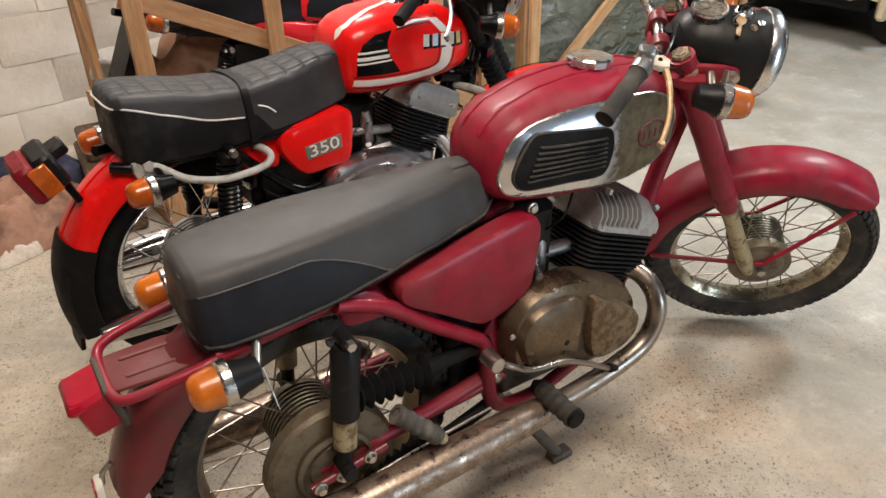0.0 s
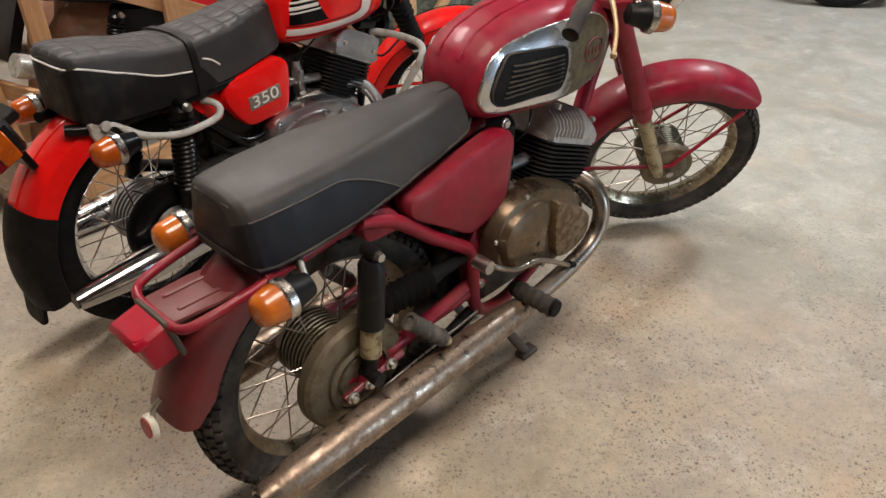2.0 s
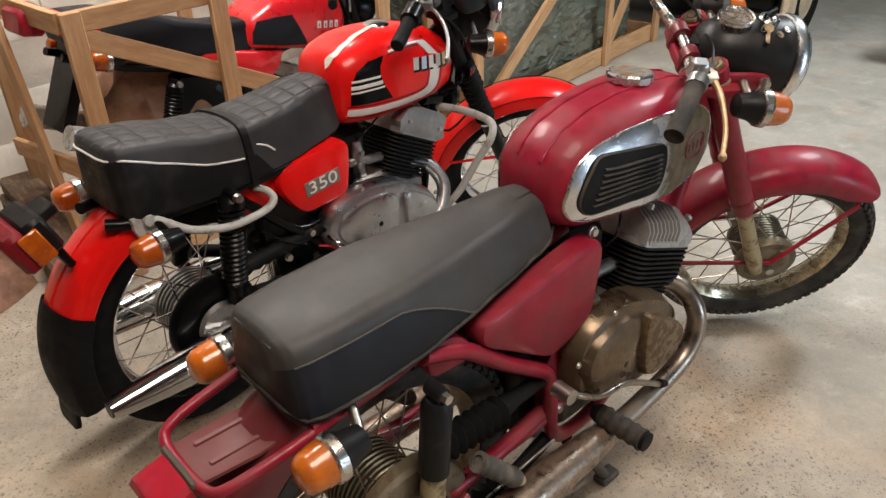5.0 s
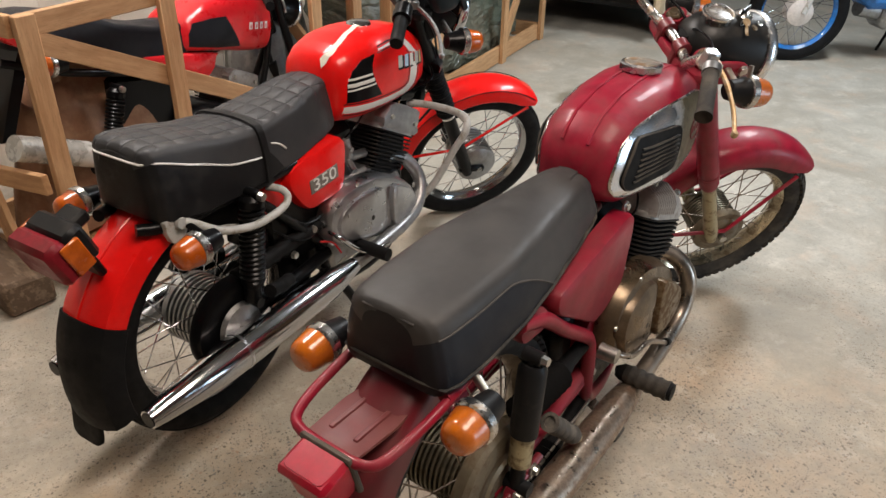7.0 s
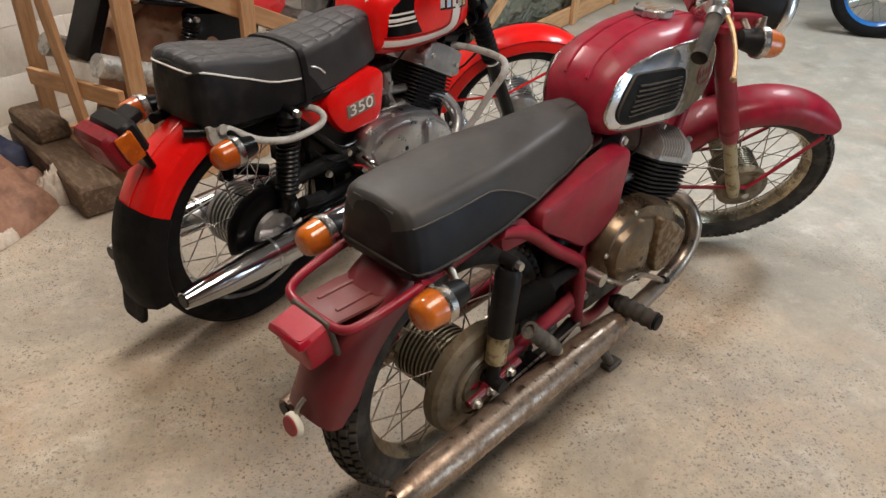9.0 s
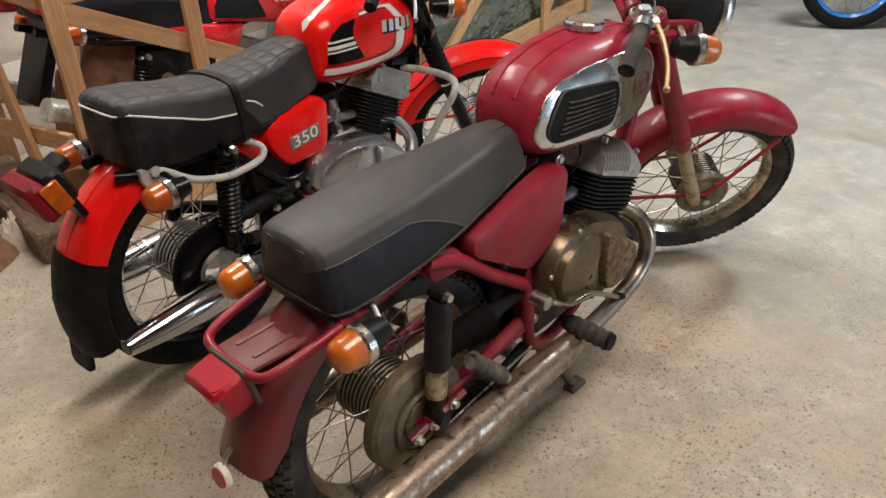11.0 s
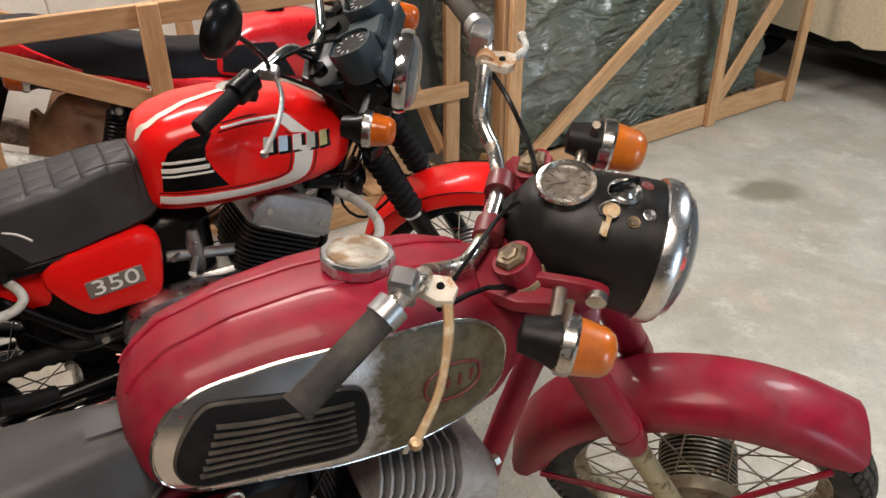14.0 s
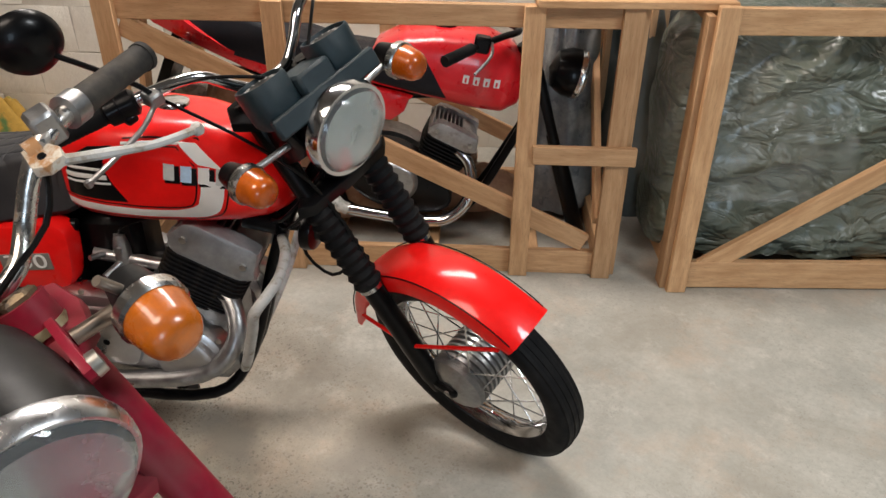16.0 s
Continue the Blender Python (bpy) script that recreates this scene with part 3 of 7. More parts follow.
def cylinder_block(parent, m, w, l, h, fins, head_h, block_mat, head_mat, rows, cheeks=False):
    """A finned cylinder with its finned head; m stands at its foot, x ahead."""
    cyl = part("cylinder", box(-l * 0.36, l * 0.36, -w * 0.4, w * 0.4, 0, h, 0.01), block_mat, parent, m=m)
    fin = None
    for k in range(fins):
        f = 0.86 + 0.14 * min(1.0, k / 4)
        mm = Matrix.Translation((0, 0, h * (k + 0.6) / fins)) @ Matrix.Diagonal((f, f, 1, 1))
        if fin is None:
            fin = part("fin", plate(_round_rect(l, w, 0.03), -0.0024, 0.0024, 0.0015, Matrix(), 1, False), block_mat, cyl, m=mm)
        else:
            part("fin", fin.data, block_mat, cyl, m=mm)
    across = Matrix(((0, 0, 1, 0), (1, 0, 0, 0), (0, 1, 0, 0), (0, 0, 0, 1)))
    o = [(-w * 0.49, 0.0), (-w * 0.49, head_h * 0.42), (-w * 0.44, head_h * 0.68), (-w * 0.3, head_h * 0.98), (0, head_h), (w * 0.3, head_h * 0.98), (w * 0.44, head_h * 0.68), (w * 0.49, head_h * 0.42), (w * 0.49, 0.0)]
    front = moved(loft([[(x, y * a, z * b) for y, z in o] for x, a, b in ((l * 0.13, 0.99, 1.0), (l * 0.22, 0.99, 0.97), (l * 0.36, 0.98, 0.84), (l * 0.46, 0.96, 0.62), (l * 0.49, 0.93, 0.35))]), Matrix.Translation((0, 0, h + 0.004)))
    head = part("cylinder_head", merge(plate(_round_rect(l * 0.98, w * 0.98, 0.03), h - 0.002, h + 0.012, 0.004, Matrix(), 1, False), box(-l * 0.42, l * 0.3, -w * 0.4, w * 0.4, h, h + head_h * 0.3, 0.012), front), head_mat, parent, "finned bare aluminium cylinder head", m=m)
    fin = None
    for k in range(rows):
        x = -l * 0.47 + l * 0.6 * k / (rows - 1)
        mm = Matrix.Translation((x, 0, h + 0.004)) @ Matrix.Diagonal((1, 1, 0.86 + 0.14 * k / rows, 1))
        if fin is None:
            fin = part("fin", plate(o, -0.0024, 0.0024, 0.0015, across, 1, False), head_mat, head, m=mm)
        else:
            part("fin", fin.data, head_mat, head, m=mm)
    for sy in (-1, 1):
        part("head_nut", lathe([(0.009, 0), (0.009, 0.008), (0.0, 0.009)], aim((l * 0.42, w * 0.36 * sy, h + head_h * 0.72), (0.8, 0, 0.6)), 6), BOLT, head)
    if cheeks:
        side = [(-l * 0.46, 0.0), (l * 0.48, 0.0), (l * 0.5, head_h * 0.4), (l * 0.47, head_h * 0.95), (l * 0.36, head_h * 1.12), (-l * 0.3, head_h * 1.1), (-l * 0.45, head_h * 0.75)]
        for sy in (-1, 1):
            ck = part("head_cheek", plate(side, w * 0.3, w * 0.5, 0.008, Matrix.Translation((0, 0, h + 0.004)) @ (RIGHT if sy < 0 else Matrix.Diagonal((1, -1, 1, 1)) @ RIGHT), 2), head_mat, head)
            for q in (-0.34, 0.36):
                part("head_nut", lathe([(0.008, 0), (0.008, 0.006), (0.0, 0.007)], aim((l * q, w * 0.5 * sy, h + head_h * 0.55), (0, sy, 0)), 6), BOLT, head)
    for sx, sy in ((-0.3, -0.3), (-0.3, 0.3)):
        part("head_nut", lathe([(0.009, 0), (0.009, 0.012), (0.0, 0.013)], Matrix.Translation((l * sx, w * sy, h + head_h * 0.9)), 6), BOLT, head)
    return cyl


def _round_rect(l, w, r, n=5):
    out = []
    for cx, cy, a0 in ((l / 2 - r, w / 2 - r, 0), (-l / 2 + r, w / 2 - r, 90), (-l / 2 + r, -w / 2 + r, 180), (l / 2 - r, -w / 2 + r, 270)):
        for k in range(n):
            a = radians(a0 + 90 * k / (n - 1))
            out.append((cx + r * math.cos(a), cy + r * math.sin(a)))
    return out


def at(table, x):
    """Straight lines through a table of (x, value ...)."""
    if x <= table[0][0]:
        return table[0][1:]
    for a, b in zip(table, table[1:]):
        if x <= b[0]:
            t = (x - a[0]) / (b[0] - a[0])
            t = t * t * (3 - 2 * t) * 0.4 + t * 0.6
            return [u + (v - u) * t for u, v in zip(a[1:], b[1:])]
    return table[-1][1:]


class Tank:
    """A tank lofted along x from a table of (x, bottom, top, half width, power)."""

    def __init__(self, table, low=None):
        self.table, self.low = table, low

    def side(self, x, z):
        lo, hi, w, p = at(self.table, x)
        zc, hz = lo + (hi - lo) * 0.42, 0
        hz = (hi - zc) if z > zc else (zc - lo)
        k = min(1.0, abs(z - zc) / max(hz, 1e-5))
        if z < zc and self.low:
            p = self.low
        return w * max(0.0, 1 - k**p) ** (1 / p)

    def geo(self, steps=34, seg=40):
        x0, x1 = self.table[0][0], self.table[-1][0]
        rings = []
        for i in range(steps + 1):
            x = x0 + (x1 - x0) * i / steps
            lo, hi, w, p = at(self.table, x)
            zc = lo + (hi - lo) * 0.42
            ring = []
            for k in range(seg):
                a = 2 * math.pi * k / seg
                c, s = math.cos(a), math.sin(a)
                hz = (hi - zc) if s > 0 else (zc - lo)
                e = 2 / (self.low if s < 0 and self.low else p)
                ring.append((x, w * math.copysign(abs(c) ** e, c), zc + hz * math.copysign(abs(s) ** e, s)))
            rings.append(ring)
        return loft(rings)

    def patch(self, outline, off=0.0015, rounded=True, rings=7, sink=0.004):
        """A sheet laid on the right side, with a star-shaped outline in x, z."""
        o = [Vector((*p, 0)) for p in outline]
        if rounded:
            o = spline(o, 4, True)
        else:
            o = [a.lerp(b, t / 4) for a, b in zip(o, o[1:] + o[:1]) for t in range(4)]
        c = sum(o, Vector()) / len(o)
        rr = []
        for k in range(rings, 0, -1):
            f = k / rings
            ring = []
            for p in o:
                q = c + (p - c) * f
                ring.append((q.x, -self.side(q.x, q.y) - off, q.y))
            rr.append(ring)
        rr.insert(0, [(x, y + sink, z) for x, y, z in rr[0]])
        return loft(rr)

    def band(self, line, width, off=0.0015, closed=False, rounded=True, n=5):
        """A stripe of that width along a line in x, z, laid on the right side."""
        p = [Vector((*q, 0)) for q in line]
        p = spline(p, n, closed) if rounded else p
        k = len(p)
        vs, fs = [], []
        for i, q in enumerate(p):
            if closed:
                d = (p[(i + 1) % k] - p[i - 1]).normalized()
            else:
                d = (p[min(i + 1, k - 1)] - p[max(i - 1, 0)]).normalized()
            nrm = Vector((-d.y, d.x, 0))
            for s in (-0.5, -0.17, 0.17, 0.5):
                wide = width if not isinstance(width, tuple) else width[0] + (width[1] - width[0]) * min(1.0, max(0.0, (i / (k - 1) - 0.45) / 0.3))
                w = q + nrm * wide * s
                h = off if abs(s) < 0.4 else off * 0.6
                vs.append((w.x, -self.side(w.x, w.y) - h, w.y))
        for i in range(k if closed else k - 1):
            j = (i + 1) % k
            for s in range(3):
                fs.append((4 * i + s, 4 * i + s + 1, 4 * j + s + 1, 4 * j + s))
        return vs, fs


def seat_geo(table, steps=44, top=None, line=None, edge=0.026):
    """A saddle from (x, bottom, top, half width below, half width above); top True or False: only its cover or only its sides; line(x, lo, hi): the height where they meet."""
    x0, x1 = table[0][0], table[-1][0]
    rings = []
    for i in range(steps + 1):
        t = i / steps - 0.13 * math.sin(2 * math.pi * i / steps)
        x = x0 + (x1 - x0) * t
        lo, hi, wb, wt = at(table, x)
        r = min(edge, (hi - lo) * 0.4, wt * 0.6)
        za, zb = lo + 0.012, hi - r
        zs = zb if line is None else min(zb, max(za, line(x, lo, hi)))
        rr = [(-wb * 0.9, lo)]
        for z in [za + (zs - za) * k / 3 for k in range(4)] + [zs + (zb - zs) * k / 3 for k in range(1, 3)]:
            f = (z - za) / max(zb - za, 1e-4)
            rr.append((-(wb + (wt - wb) * f + 0.004 * math.sin(math.pi * f)), z))
        for k in range(6):
            a = math.pi / 2 * k / 5
            rr.append((-wt + r - r * math.cos(a), hi - r + r * math.sin(a)))
        rr.append((-wt * 0.4, hi + edge * 0.12))
        rr.append((0, hi + edge * 0.2))
        full = rr + [(-y, z) for y, z in reversed(rr[:-1])]
        rings.append([(x, y, z) for y, z in full])
    vs, fs = loft(rings)
    if top is None:
        return vs, fs
    n = len(rings[0])
    keep = []
    for f in fs:
        idx = [q % n for q in f]
        cover = len(f) == 4 and min(idx) >= 4 and max(idx) <= n - 5
        if cover == top:
            keep.append(f)
    return vs, keep


def steer_matrix(x0, rake, turn):
    axis = Vector((-math.sin(radians(rake)), 0, math.cos(radians(rake))))
    h = Matrix.Translation((x0, 0, 0))
    return h @ Matrix.Rotation(radians(turn), 4, axis) @ h.inverted()

# ---- setting ----
ROOM = Matrix.Translation((0.132, 3.48, 0)) @ Matrix.Rotation(radians(40.5), 4, "Z")  # u along the crates, v towards the block wall
WALL_V = 1.05
tagged(part("floor", box(-5.2, 9.0, -7.2, WALL_V + 0.2, -0.12, 0.0, 0.0, ROOM), FLOOR), "worn grey concrete floor with dark stone flecks", "floor", kind="structure")
# unseen walls and ceiling close the room, coloured dark against bounced light
tagged(part("wall_south", merge(box(-5.2, -0.6, -7.4, -7.2, 0, 3.1, 0.0, ROOM), box(1.0, 9.0, -7.4, -7.2, 0, 3.1, 0.0, ROOM), box(-0.6, 1.0, -7.4, -7.2, 2.2, 3.1, 0.0, ROOM)), UNSEEN_WALL), "unseen plain dark wall with an open doorway", "wall", kind="structure")
tagged(part("wall_west", box(-5.4, -5.2, -7.4, WALL_V + 0.2, 0, 3.1, 0.0, ROOM), UNSEEN_WALL), "unseen plain dark wall", "wall", kind="structure")
tagged(part("wall_east", box(9.0, 9.2, -7.4, WALL_V + 0.2, 0, 3.1, 0.0, ROOM), UNSEEN_WALL), "unseen plain dark wall", "wall", kind="structure")
tagged(part("ceiling", box(-5.4, 9.2, -7.4, WALL_V + 0.2, 3.1, 3.3, 0.0, ROOM), CEILING), "unseen plain dark ceiling", "ceiling", kind="structure")
wall_n = tagged(part("wall_north", box(-5.2, 9.0, WALL_V + 0.012, WALL_V + 0.2, 0, 3.1, 0.0, ROOM), MORTAR), "whitewashed concrete block wall with grey mortar joints", "wall", kind="structure")


# ---- dark red motorcycle ----
def maroon_motorcycle():
    bike = thing("motorcycle", Matrix.Translation((-0.245, 1.10, 0)) @ Matrix.Rotation(radians(34.5), 4, "Z") @ Matrix.Translation((0, 0.01, 0)), "dusty dark red vintage motorcycle with grey saddle on its centre stand", "motorcycle", "parked motorcycles")
    S = steer_matrix(1.43, 30, -43.4)

    def both(geo):
        return merge(geo, mirrored(geo))

    # frame
    side = [(0.04, -0.1, 0.66), (0.13, -0.1, 0.622), (0.225, -0.1, 0.543), (0.3, -0.1, 0.487), (0.345, -0.1, 0.448), (0.362, -0.1, 0.39), (0.367, -0.1, 0.3), (0.395, -0.095, 0.25), (0.46, -0.085, 0.222), (0.55, -0.07, 0.21), (0.74, -0.03, 0.22)]
    rail = [(0.46, -0.03, 0.7), (0.3, -0.045, 0.685), (0.12, -0.075, 0.668), (-0.02, -0.092, 0.653), (-0.17, -0.095, 0.64)]
    f = merge(both(tube(side, 0.016)), both(tube(rail, 0.013)), tube([(0.97, 0, 0.87), (0.86, 0, 0.8), (0.7, 0, 0.73), (0.45, 0, 0.72)], 0.026), tube([(0.985, 0, 0.8), (0.9, 0, 0.6), (0.84, 0, 0.4), (0.78, 0, 0.25), (0.72, 0, 0.215)], 0.021), tube([(0.905, 0, 0.95), (1.005, 0, 0.775)], 0.032, smooth=1))
    part("frame", f, MAROON, bike)
    for flip in (merge, mirrored):
        part("side_plate", flip(plate([(0.05, 0.66), (0.1, 0.668), (0.136, 0.64), (0.15, 0.606), (0.098, 0.602), (0.054, 0.612)], 0.07, 0.104, 0.005, RIGHT, 3)), MAROON, bike)
        part("gusset", flip(plate([(0.355, 0.45), (0.4, 0.5), (0.425, 0.45), (0.405, 0.33), (0.43, 0.262), (0.375, 0.27)], 0.05, 0.088, 0.004, RIGHT, 2, False)), MAROON, bike)
    part("lower_frame_tube", both(tube([(0.24, -0.092, 0.314), (0.32, -0.094, 0.319), (0.41, -0.088, 0.325)], 0.013)), MAROON, bike)
    part("tool_box", box(0.2, 0.42, -0.065, 0.065, 0.52, 0.68, 0.02), BLACK_DUSTY, bike)
    part("inner_mudguard", box(0.3, 0.4, -0.055, 0.055, 0.27, 0.5, 0.02), BLACK_DUSTY, bike)
    # swinging arm and chain gaiters
    part("swinging_arm", both(tube([(0.37, -0.085, 0.335), (0.2, -0.095, 0.32), (-0.03, -0.1, 0.31)], 0.017)), MAROON, bike)
    for z0, z1, nm in ((0.45, 0.43, "chain_gaiter"), (0.215, 0.255, "chain_gaiter")):
        rings = [0.02 + 0.013 * ((k + 1) % 2) for k in range(15)]
        geo = merge(tube([(0.06 + 0.0105 * k, -0.105, z0 + (z1 - z0) * 0.5 * k / 15) for k in range(15)], 0.03, 14, 1, rings), tube([(0.2, -0.105, (z0 + z1) / 2), (0.26, -0.1, (z0 + z1) / 2), (0.37, -0.09, z1)], 0.022, 12, 1, [0.024, 0.016, 0.016]))
        part(nm, geo, RUBBER, bike, "ribbed rubber chain gaiter")
    # wheels
    wheel("rear_wheel", bike, Matrix.Translation((0, 0, 0.31)), knobs=True, rubber=RUBBER_OLD, rim_mat=RIM_DARK, hub_mat=HUB_OLD, spoke_mat=PIPE_OLD, w=0.092, hub_r=0.077, hub_w=0.15, fins=11)
    cover = lathe([(0.0, 0.04), (0.05, 0.04), (0.054, 0.034), (0.07, 0.033), (0.1, 0.035), (0.122, 0.031), (0.13, 0.022), (0.131, 0.0), (0.0, 0.0)], aim((0.0, -0.075, 0.31), (0, -1, 0)), 40)
    dc = part("drum_cover", cover, DRUM_DIRTY, bike, "stained round chain drum cover")
    part("axle_nut", merge(lathe([(0.0, 0.02), (0.014, 0.02), (0.016, 0.0)], aim((0, -0.125, 0.31), (0, -1, 0)), 6), rod((-0.06, -0.135, 0.3), (0.1, -0.135, 0.325), 0.009)), MAROON_DUSTY, dc)
    for x, z in ((0.0, 0.31), (0.06, 0.325), (-0.045, 0.302)):
        part("drum_nut", lathe([(0.0, 0.014), (0.008, 0.013), (0.01, 0.005), (0.014, 0.004), (0.014, 0.0)], aim((x, -0.142, z), (0, -1, 0)), 8), BOLT, dc)
    part("drum_ring", ring_section([(0.0, -0.122), (0.004, -0.12), (0.008, -0.117), (0.0, -0.114)], 0.07, 40), DRUM_DIRTY, dc, m=Matrix.Translation((0, 0, 0.31)))
    hub = wheel("front_wheel", bike, S @ Matrix.Translation((1.312, 0, 0.336)), R=0.293, rim=0.228, knobs=True, rubber=RUBBER_OLD, rim_mat=RIM_OLD, hub_mat=HUB_OLD, spoke_mat=PIPE_OLD, w=0.085, hub_r=0.072, hub_w=0.105, fins=9)
    part("brake_plate", lathe([(0.0, 0.018), (0.03, 0.018), (0.055, 0.012), (0.06, 0.006), (0.078, 0.004), (0.08, 0.0), (0.08, -0.02), (0.0, -0.02)], aim((0, -0.064, 0), (0, -1, 0)), 36), DRUM_DIRTY, hub, "stained alloy brake plate")
    # mudguards
    part("rear_mudguard", fender_geo(0.376, 0.066, 0.066, 60, 168, 0, 0.31, tail=0.0), MAROON_DUSTY, bike)
    ff = part("front_mudguard", fender_geo(0.344, 0.066, 0.064, 56, 188, 1.308, 0.326), MAROON, bike, m=S)
    for sy in (-1, 1):
        part("mudguard_stay", rod((1.305, 0.088 * sy, 0.36), (1.308 + 0.284 * math.cos(radians(59)), 0.064 * sy, 0.326 + 0.284 * math.sin(radians(59))), 0.006), MAROON, ff)
        part("mudguard_stay", rod((1.305, 0.088 * sy, 0.362), (1.025, 0.066 * sy, 0.318), 0.006), MAROON, ff)
    # rear carrier, tail lamp, reflector
    part("rear_carrier", tube([(-0.12, -0.1, 0.645), (-0.2, -0.1, 0.632), (-0.29, -0.092, 0.617), (-0.325, -0.07, 0.608), (-0.33, 0, 0.605), (-0.325, 0.07, 0.608), (-0.29, 0.092, 0.617), (-0.2, 0.1, 0.632), (-0.12, 0.1, 0.645)], 0.009), MAROON, bike)
    part("carrier_plate", merge(plate([(-0.32, -0.05), (-0.15, -0.045), (-0.13, -0.02), (-0.13, 0.02), (-0.15, 0.045), (-0.32, 0.05)], 0.604, 0.61, 0.002, Matrix(), 2), *[box(-0.3, -0.15, y - 0.005, y + 0.005, 0.608, 0.6125, 0.002) for y in (-0.025, 0.025)]), MAROON_PLATE, bike, "dust-covered ribbed carrier plate")
    L = Matrix.Translation((-0.322, 0, 0.582)) @ Matrix.Rotation(radians(-14), 4, "Y") @ Matrix.Diagonal((0.95, 0.9, 0.86, 1))
    lamp = part("tail_lamp", box(-0.012, 0.0, -0.058, 0.058, -0.056, 0.042, 0.004, L), GASKET, bike, "rubber tail lamp base")
    part("lens", moved(merge(loft([[(x, y * s, z) for y, z in ((-0.046, -0.05), (0.046, -0.05), (0.053, -0.02), (0.053, 0.03), (0.044, 0.038), (-0.044, 0.038), (-0.053, 0.03), (-0.053, -0.02))] for x, s in ((-0.012, 1.0), (-0.045, 1.0), (-0.06, 0.93), (-0.064, 0.8))]), box(-0.074, -0.012, -0.054, 0.054, 0.014, 0.036, 0.008)), L), RED_LENS, lamp, "dark red plastic lens")
    rf = part("reflector", lathe([(0.0, 0.008), (0.022, 0.008), (0.025, 0.004), (0.025, -0.004), (0.0, -0.004)], aim((-0.388, 0.005, 0.378), (-1, 0, 0.1)), 28), CREAM, bike, "round reflector in a cream rim")
    part("lens", lathe([(0.0, 0.011), (0.02, 0.0105), (0.02, 0.004)], aim((-0.388, 0.005, 0.378), (-1, 0, 0.1)), 28), RED_LENS, rf)
    part("reflector_bracket", tube([(-0.382, 0.005, 0.385), (-0.377, 0.005, 0.41), (-0.36, 0.004, 0.425)], 0.005), BOLT, bike)
    for y in (-0.155, 0.16):
        indicator(bike, (-0.18, y, 0.632), (-1, 0, -0.03), lens_mat=ORANGE_OLD)
        part("indicator_stem", rod((-0.125, y, 0.635), (-0.1, y * 0.62, 0.655), 0.008), BOLT, bike)
    # shock absorbers
    for sy in (-1, 1):
        top, bot = Vector((0.036, 0.137 * sy, 0.612)), Vector((0.01, 0.137 * sy, 0.325))
        d = (bot - top).normalized()
        sh = part("shock_absorber", merge(tube([top + d * 0.012, top + d * 0.025, top + d * 0.165], 0.031, 18, 1, [0.02, 0.027, 0.027]), rod(top + Vector((0, 0.016 * sy, 0)), top - Vector((0, 0.02 * sy, 0)), 0.014, 14), rod(top, top + d * 0.03, 0.014), tube([bot - d * 0.055, bot], 0.015, 12, 1), rod(bot - Vector((0, 0.03, 0)), bot + Vector((0, 0.03, 0)), 0.015, 14)), BLACK_DUSTY, bike)
        part("lower_tube", tube([top + d * 0.16, top + d * 0.235], 0.0225, 18, 1), CREAM_DIRTY, sh, "scratched cream lower tube")
        part("bolt", lathe([(0, 0.012), (0.009, 0.012), (0.01, 0)], aim(top + Vector((0, 0.016 * sy, 0)), (0, sy, 0)), 6), BOLT, sh)
    # side cover
    outline = [(0.455, 0.706), (0.474, 0.694), (0.48, 0.668), (0.473, 0.61), (0.464, 0.556), (0.448, 0.533), (0.4, 0.508), (0.36, 0.498), (0.328, 0.503), (0.25, 0.556), (0.182, 0.602), (0.163, 0.622), (0.16, 0.646), (0.174, 0.662), (0.25, 0.676), (0.36, 0.695), (0.42, 0.706)]
    for k in (0, 1):
        g = plate(outline, 0.07, 0.116, 0.013, RIGHT, 3)
        part("side_cover", g if k == 0 else mirrored(g), MAROON, bike)
    # engine
    part("crankcase", merge(box(0.38, 0.75, -0.1, 0.1, 0.25, 0.47, 0.03), box(0.5, 0.74, -0.07, 0.07, 0.44, 0.5, 0.01)), ENGINE_DIRTY, bike, "oil-blackened engine casing")
    eco = [(0.394, 0.432), (0.395, 0.478), (0.412, 0.51), (0.45, 0.538), (0.53, 0.55), (0.605, 0.53), (0.69, 0.485), (0.744, 0.43), (0.75, 0.37), (0.722, 0.315), (0.66, 0.288), (0.6, 0.29), (0.53, 0.31), (0.43, 0.352), (0.396, 0.386)]
    ec = part("engine_cover", plate(eco, 0.09, 0.15, 0.042, RIGHT, 3), BRONZE, bike, "oil-stained brownish alloy engine cover")
    part("gear_boss", plate([(0.588, 0.492), (0.64, 0.47), (0.7, 0.43), (0.73, 0.395), (0.722, 0.35), (0.68, 0.325), (0.615, 0.325), (0.588, 0.36), (0.58, 0.43)], 0.12, 0.172, 0.014, RIGHT, 3), CRACKLED, ec, "rust-crackled raised front of the cover")
    part("dome", plate([(0.406, 0.43), (0.41, 0.472), (0.436, 0.505), (0.5, 0.523), (0.558, 0.512), (0.584, 0.478), (0.58, 0.4), (0.56, 0.328), (0.5, 0.335), (0.43, 0.37)], 0.1, 0.165, 0.03, RIGHT, 3), BRONZE, ec)
    # a black disc paints the dark inside of the plug hole
    part("plug_hole", lathe([(0.0, 0.002), (0.007, 0.0018), (0.008, 0.0)], aim((0.52, -0.1635, 0.41), (0, -1, 0)), 12), BLACK, ec)
    for x, z in ((0.395, 0.462), (0.5, 0.535), (0.733, 0.385), (0.58, 0.31)):
        part("screw", lathe([(0.0, 0.005), (0.006, 0.004), (0.007, 0.0)], aim((x, -0.138, z), (0, -1, 0)), 10), BOLT, ec)
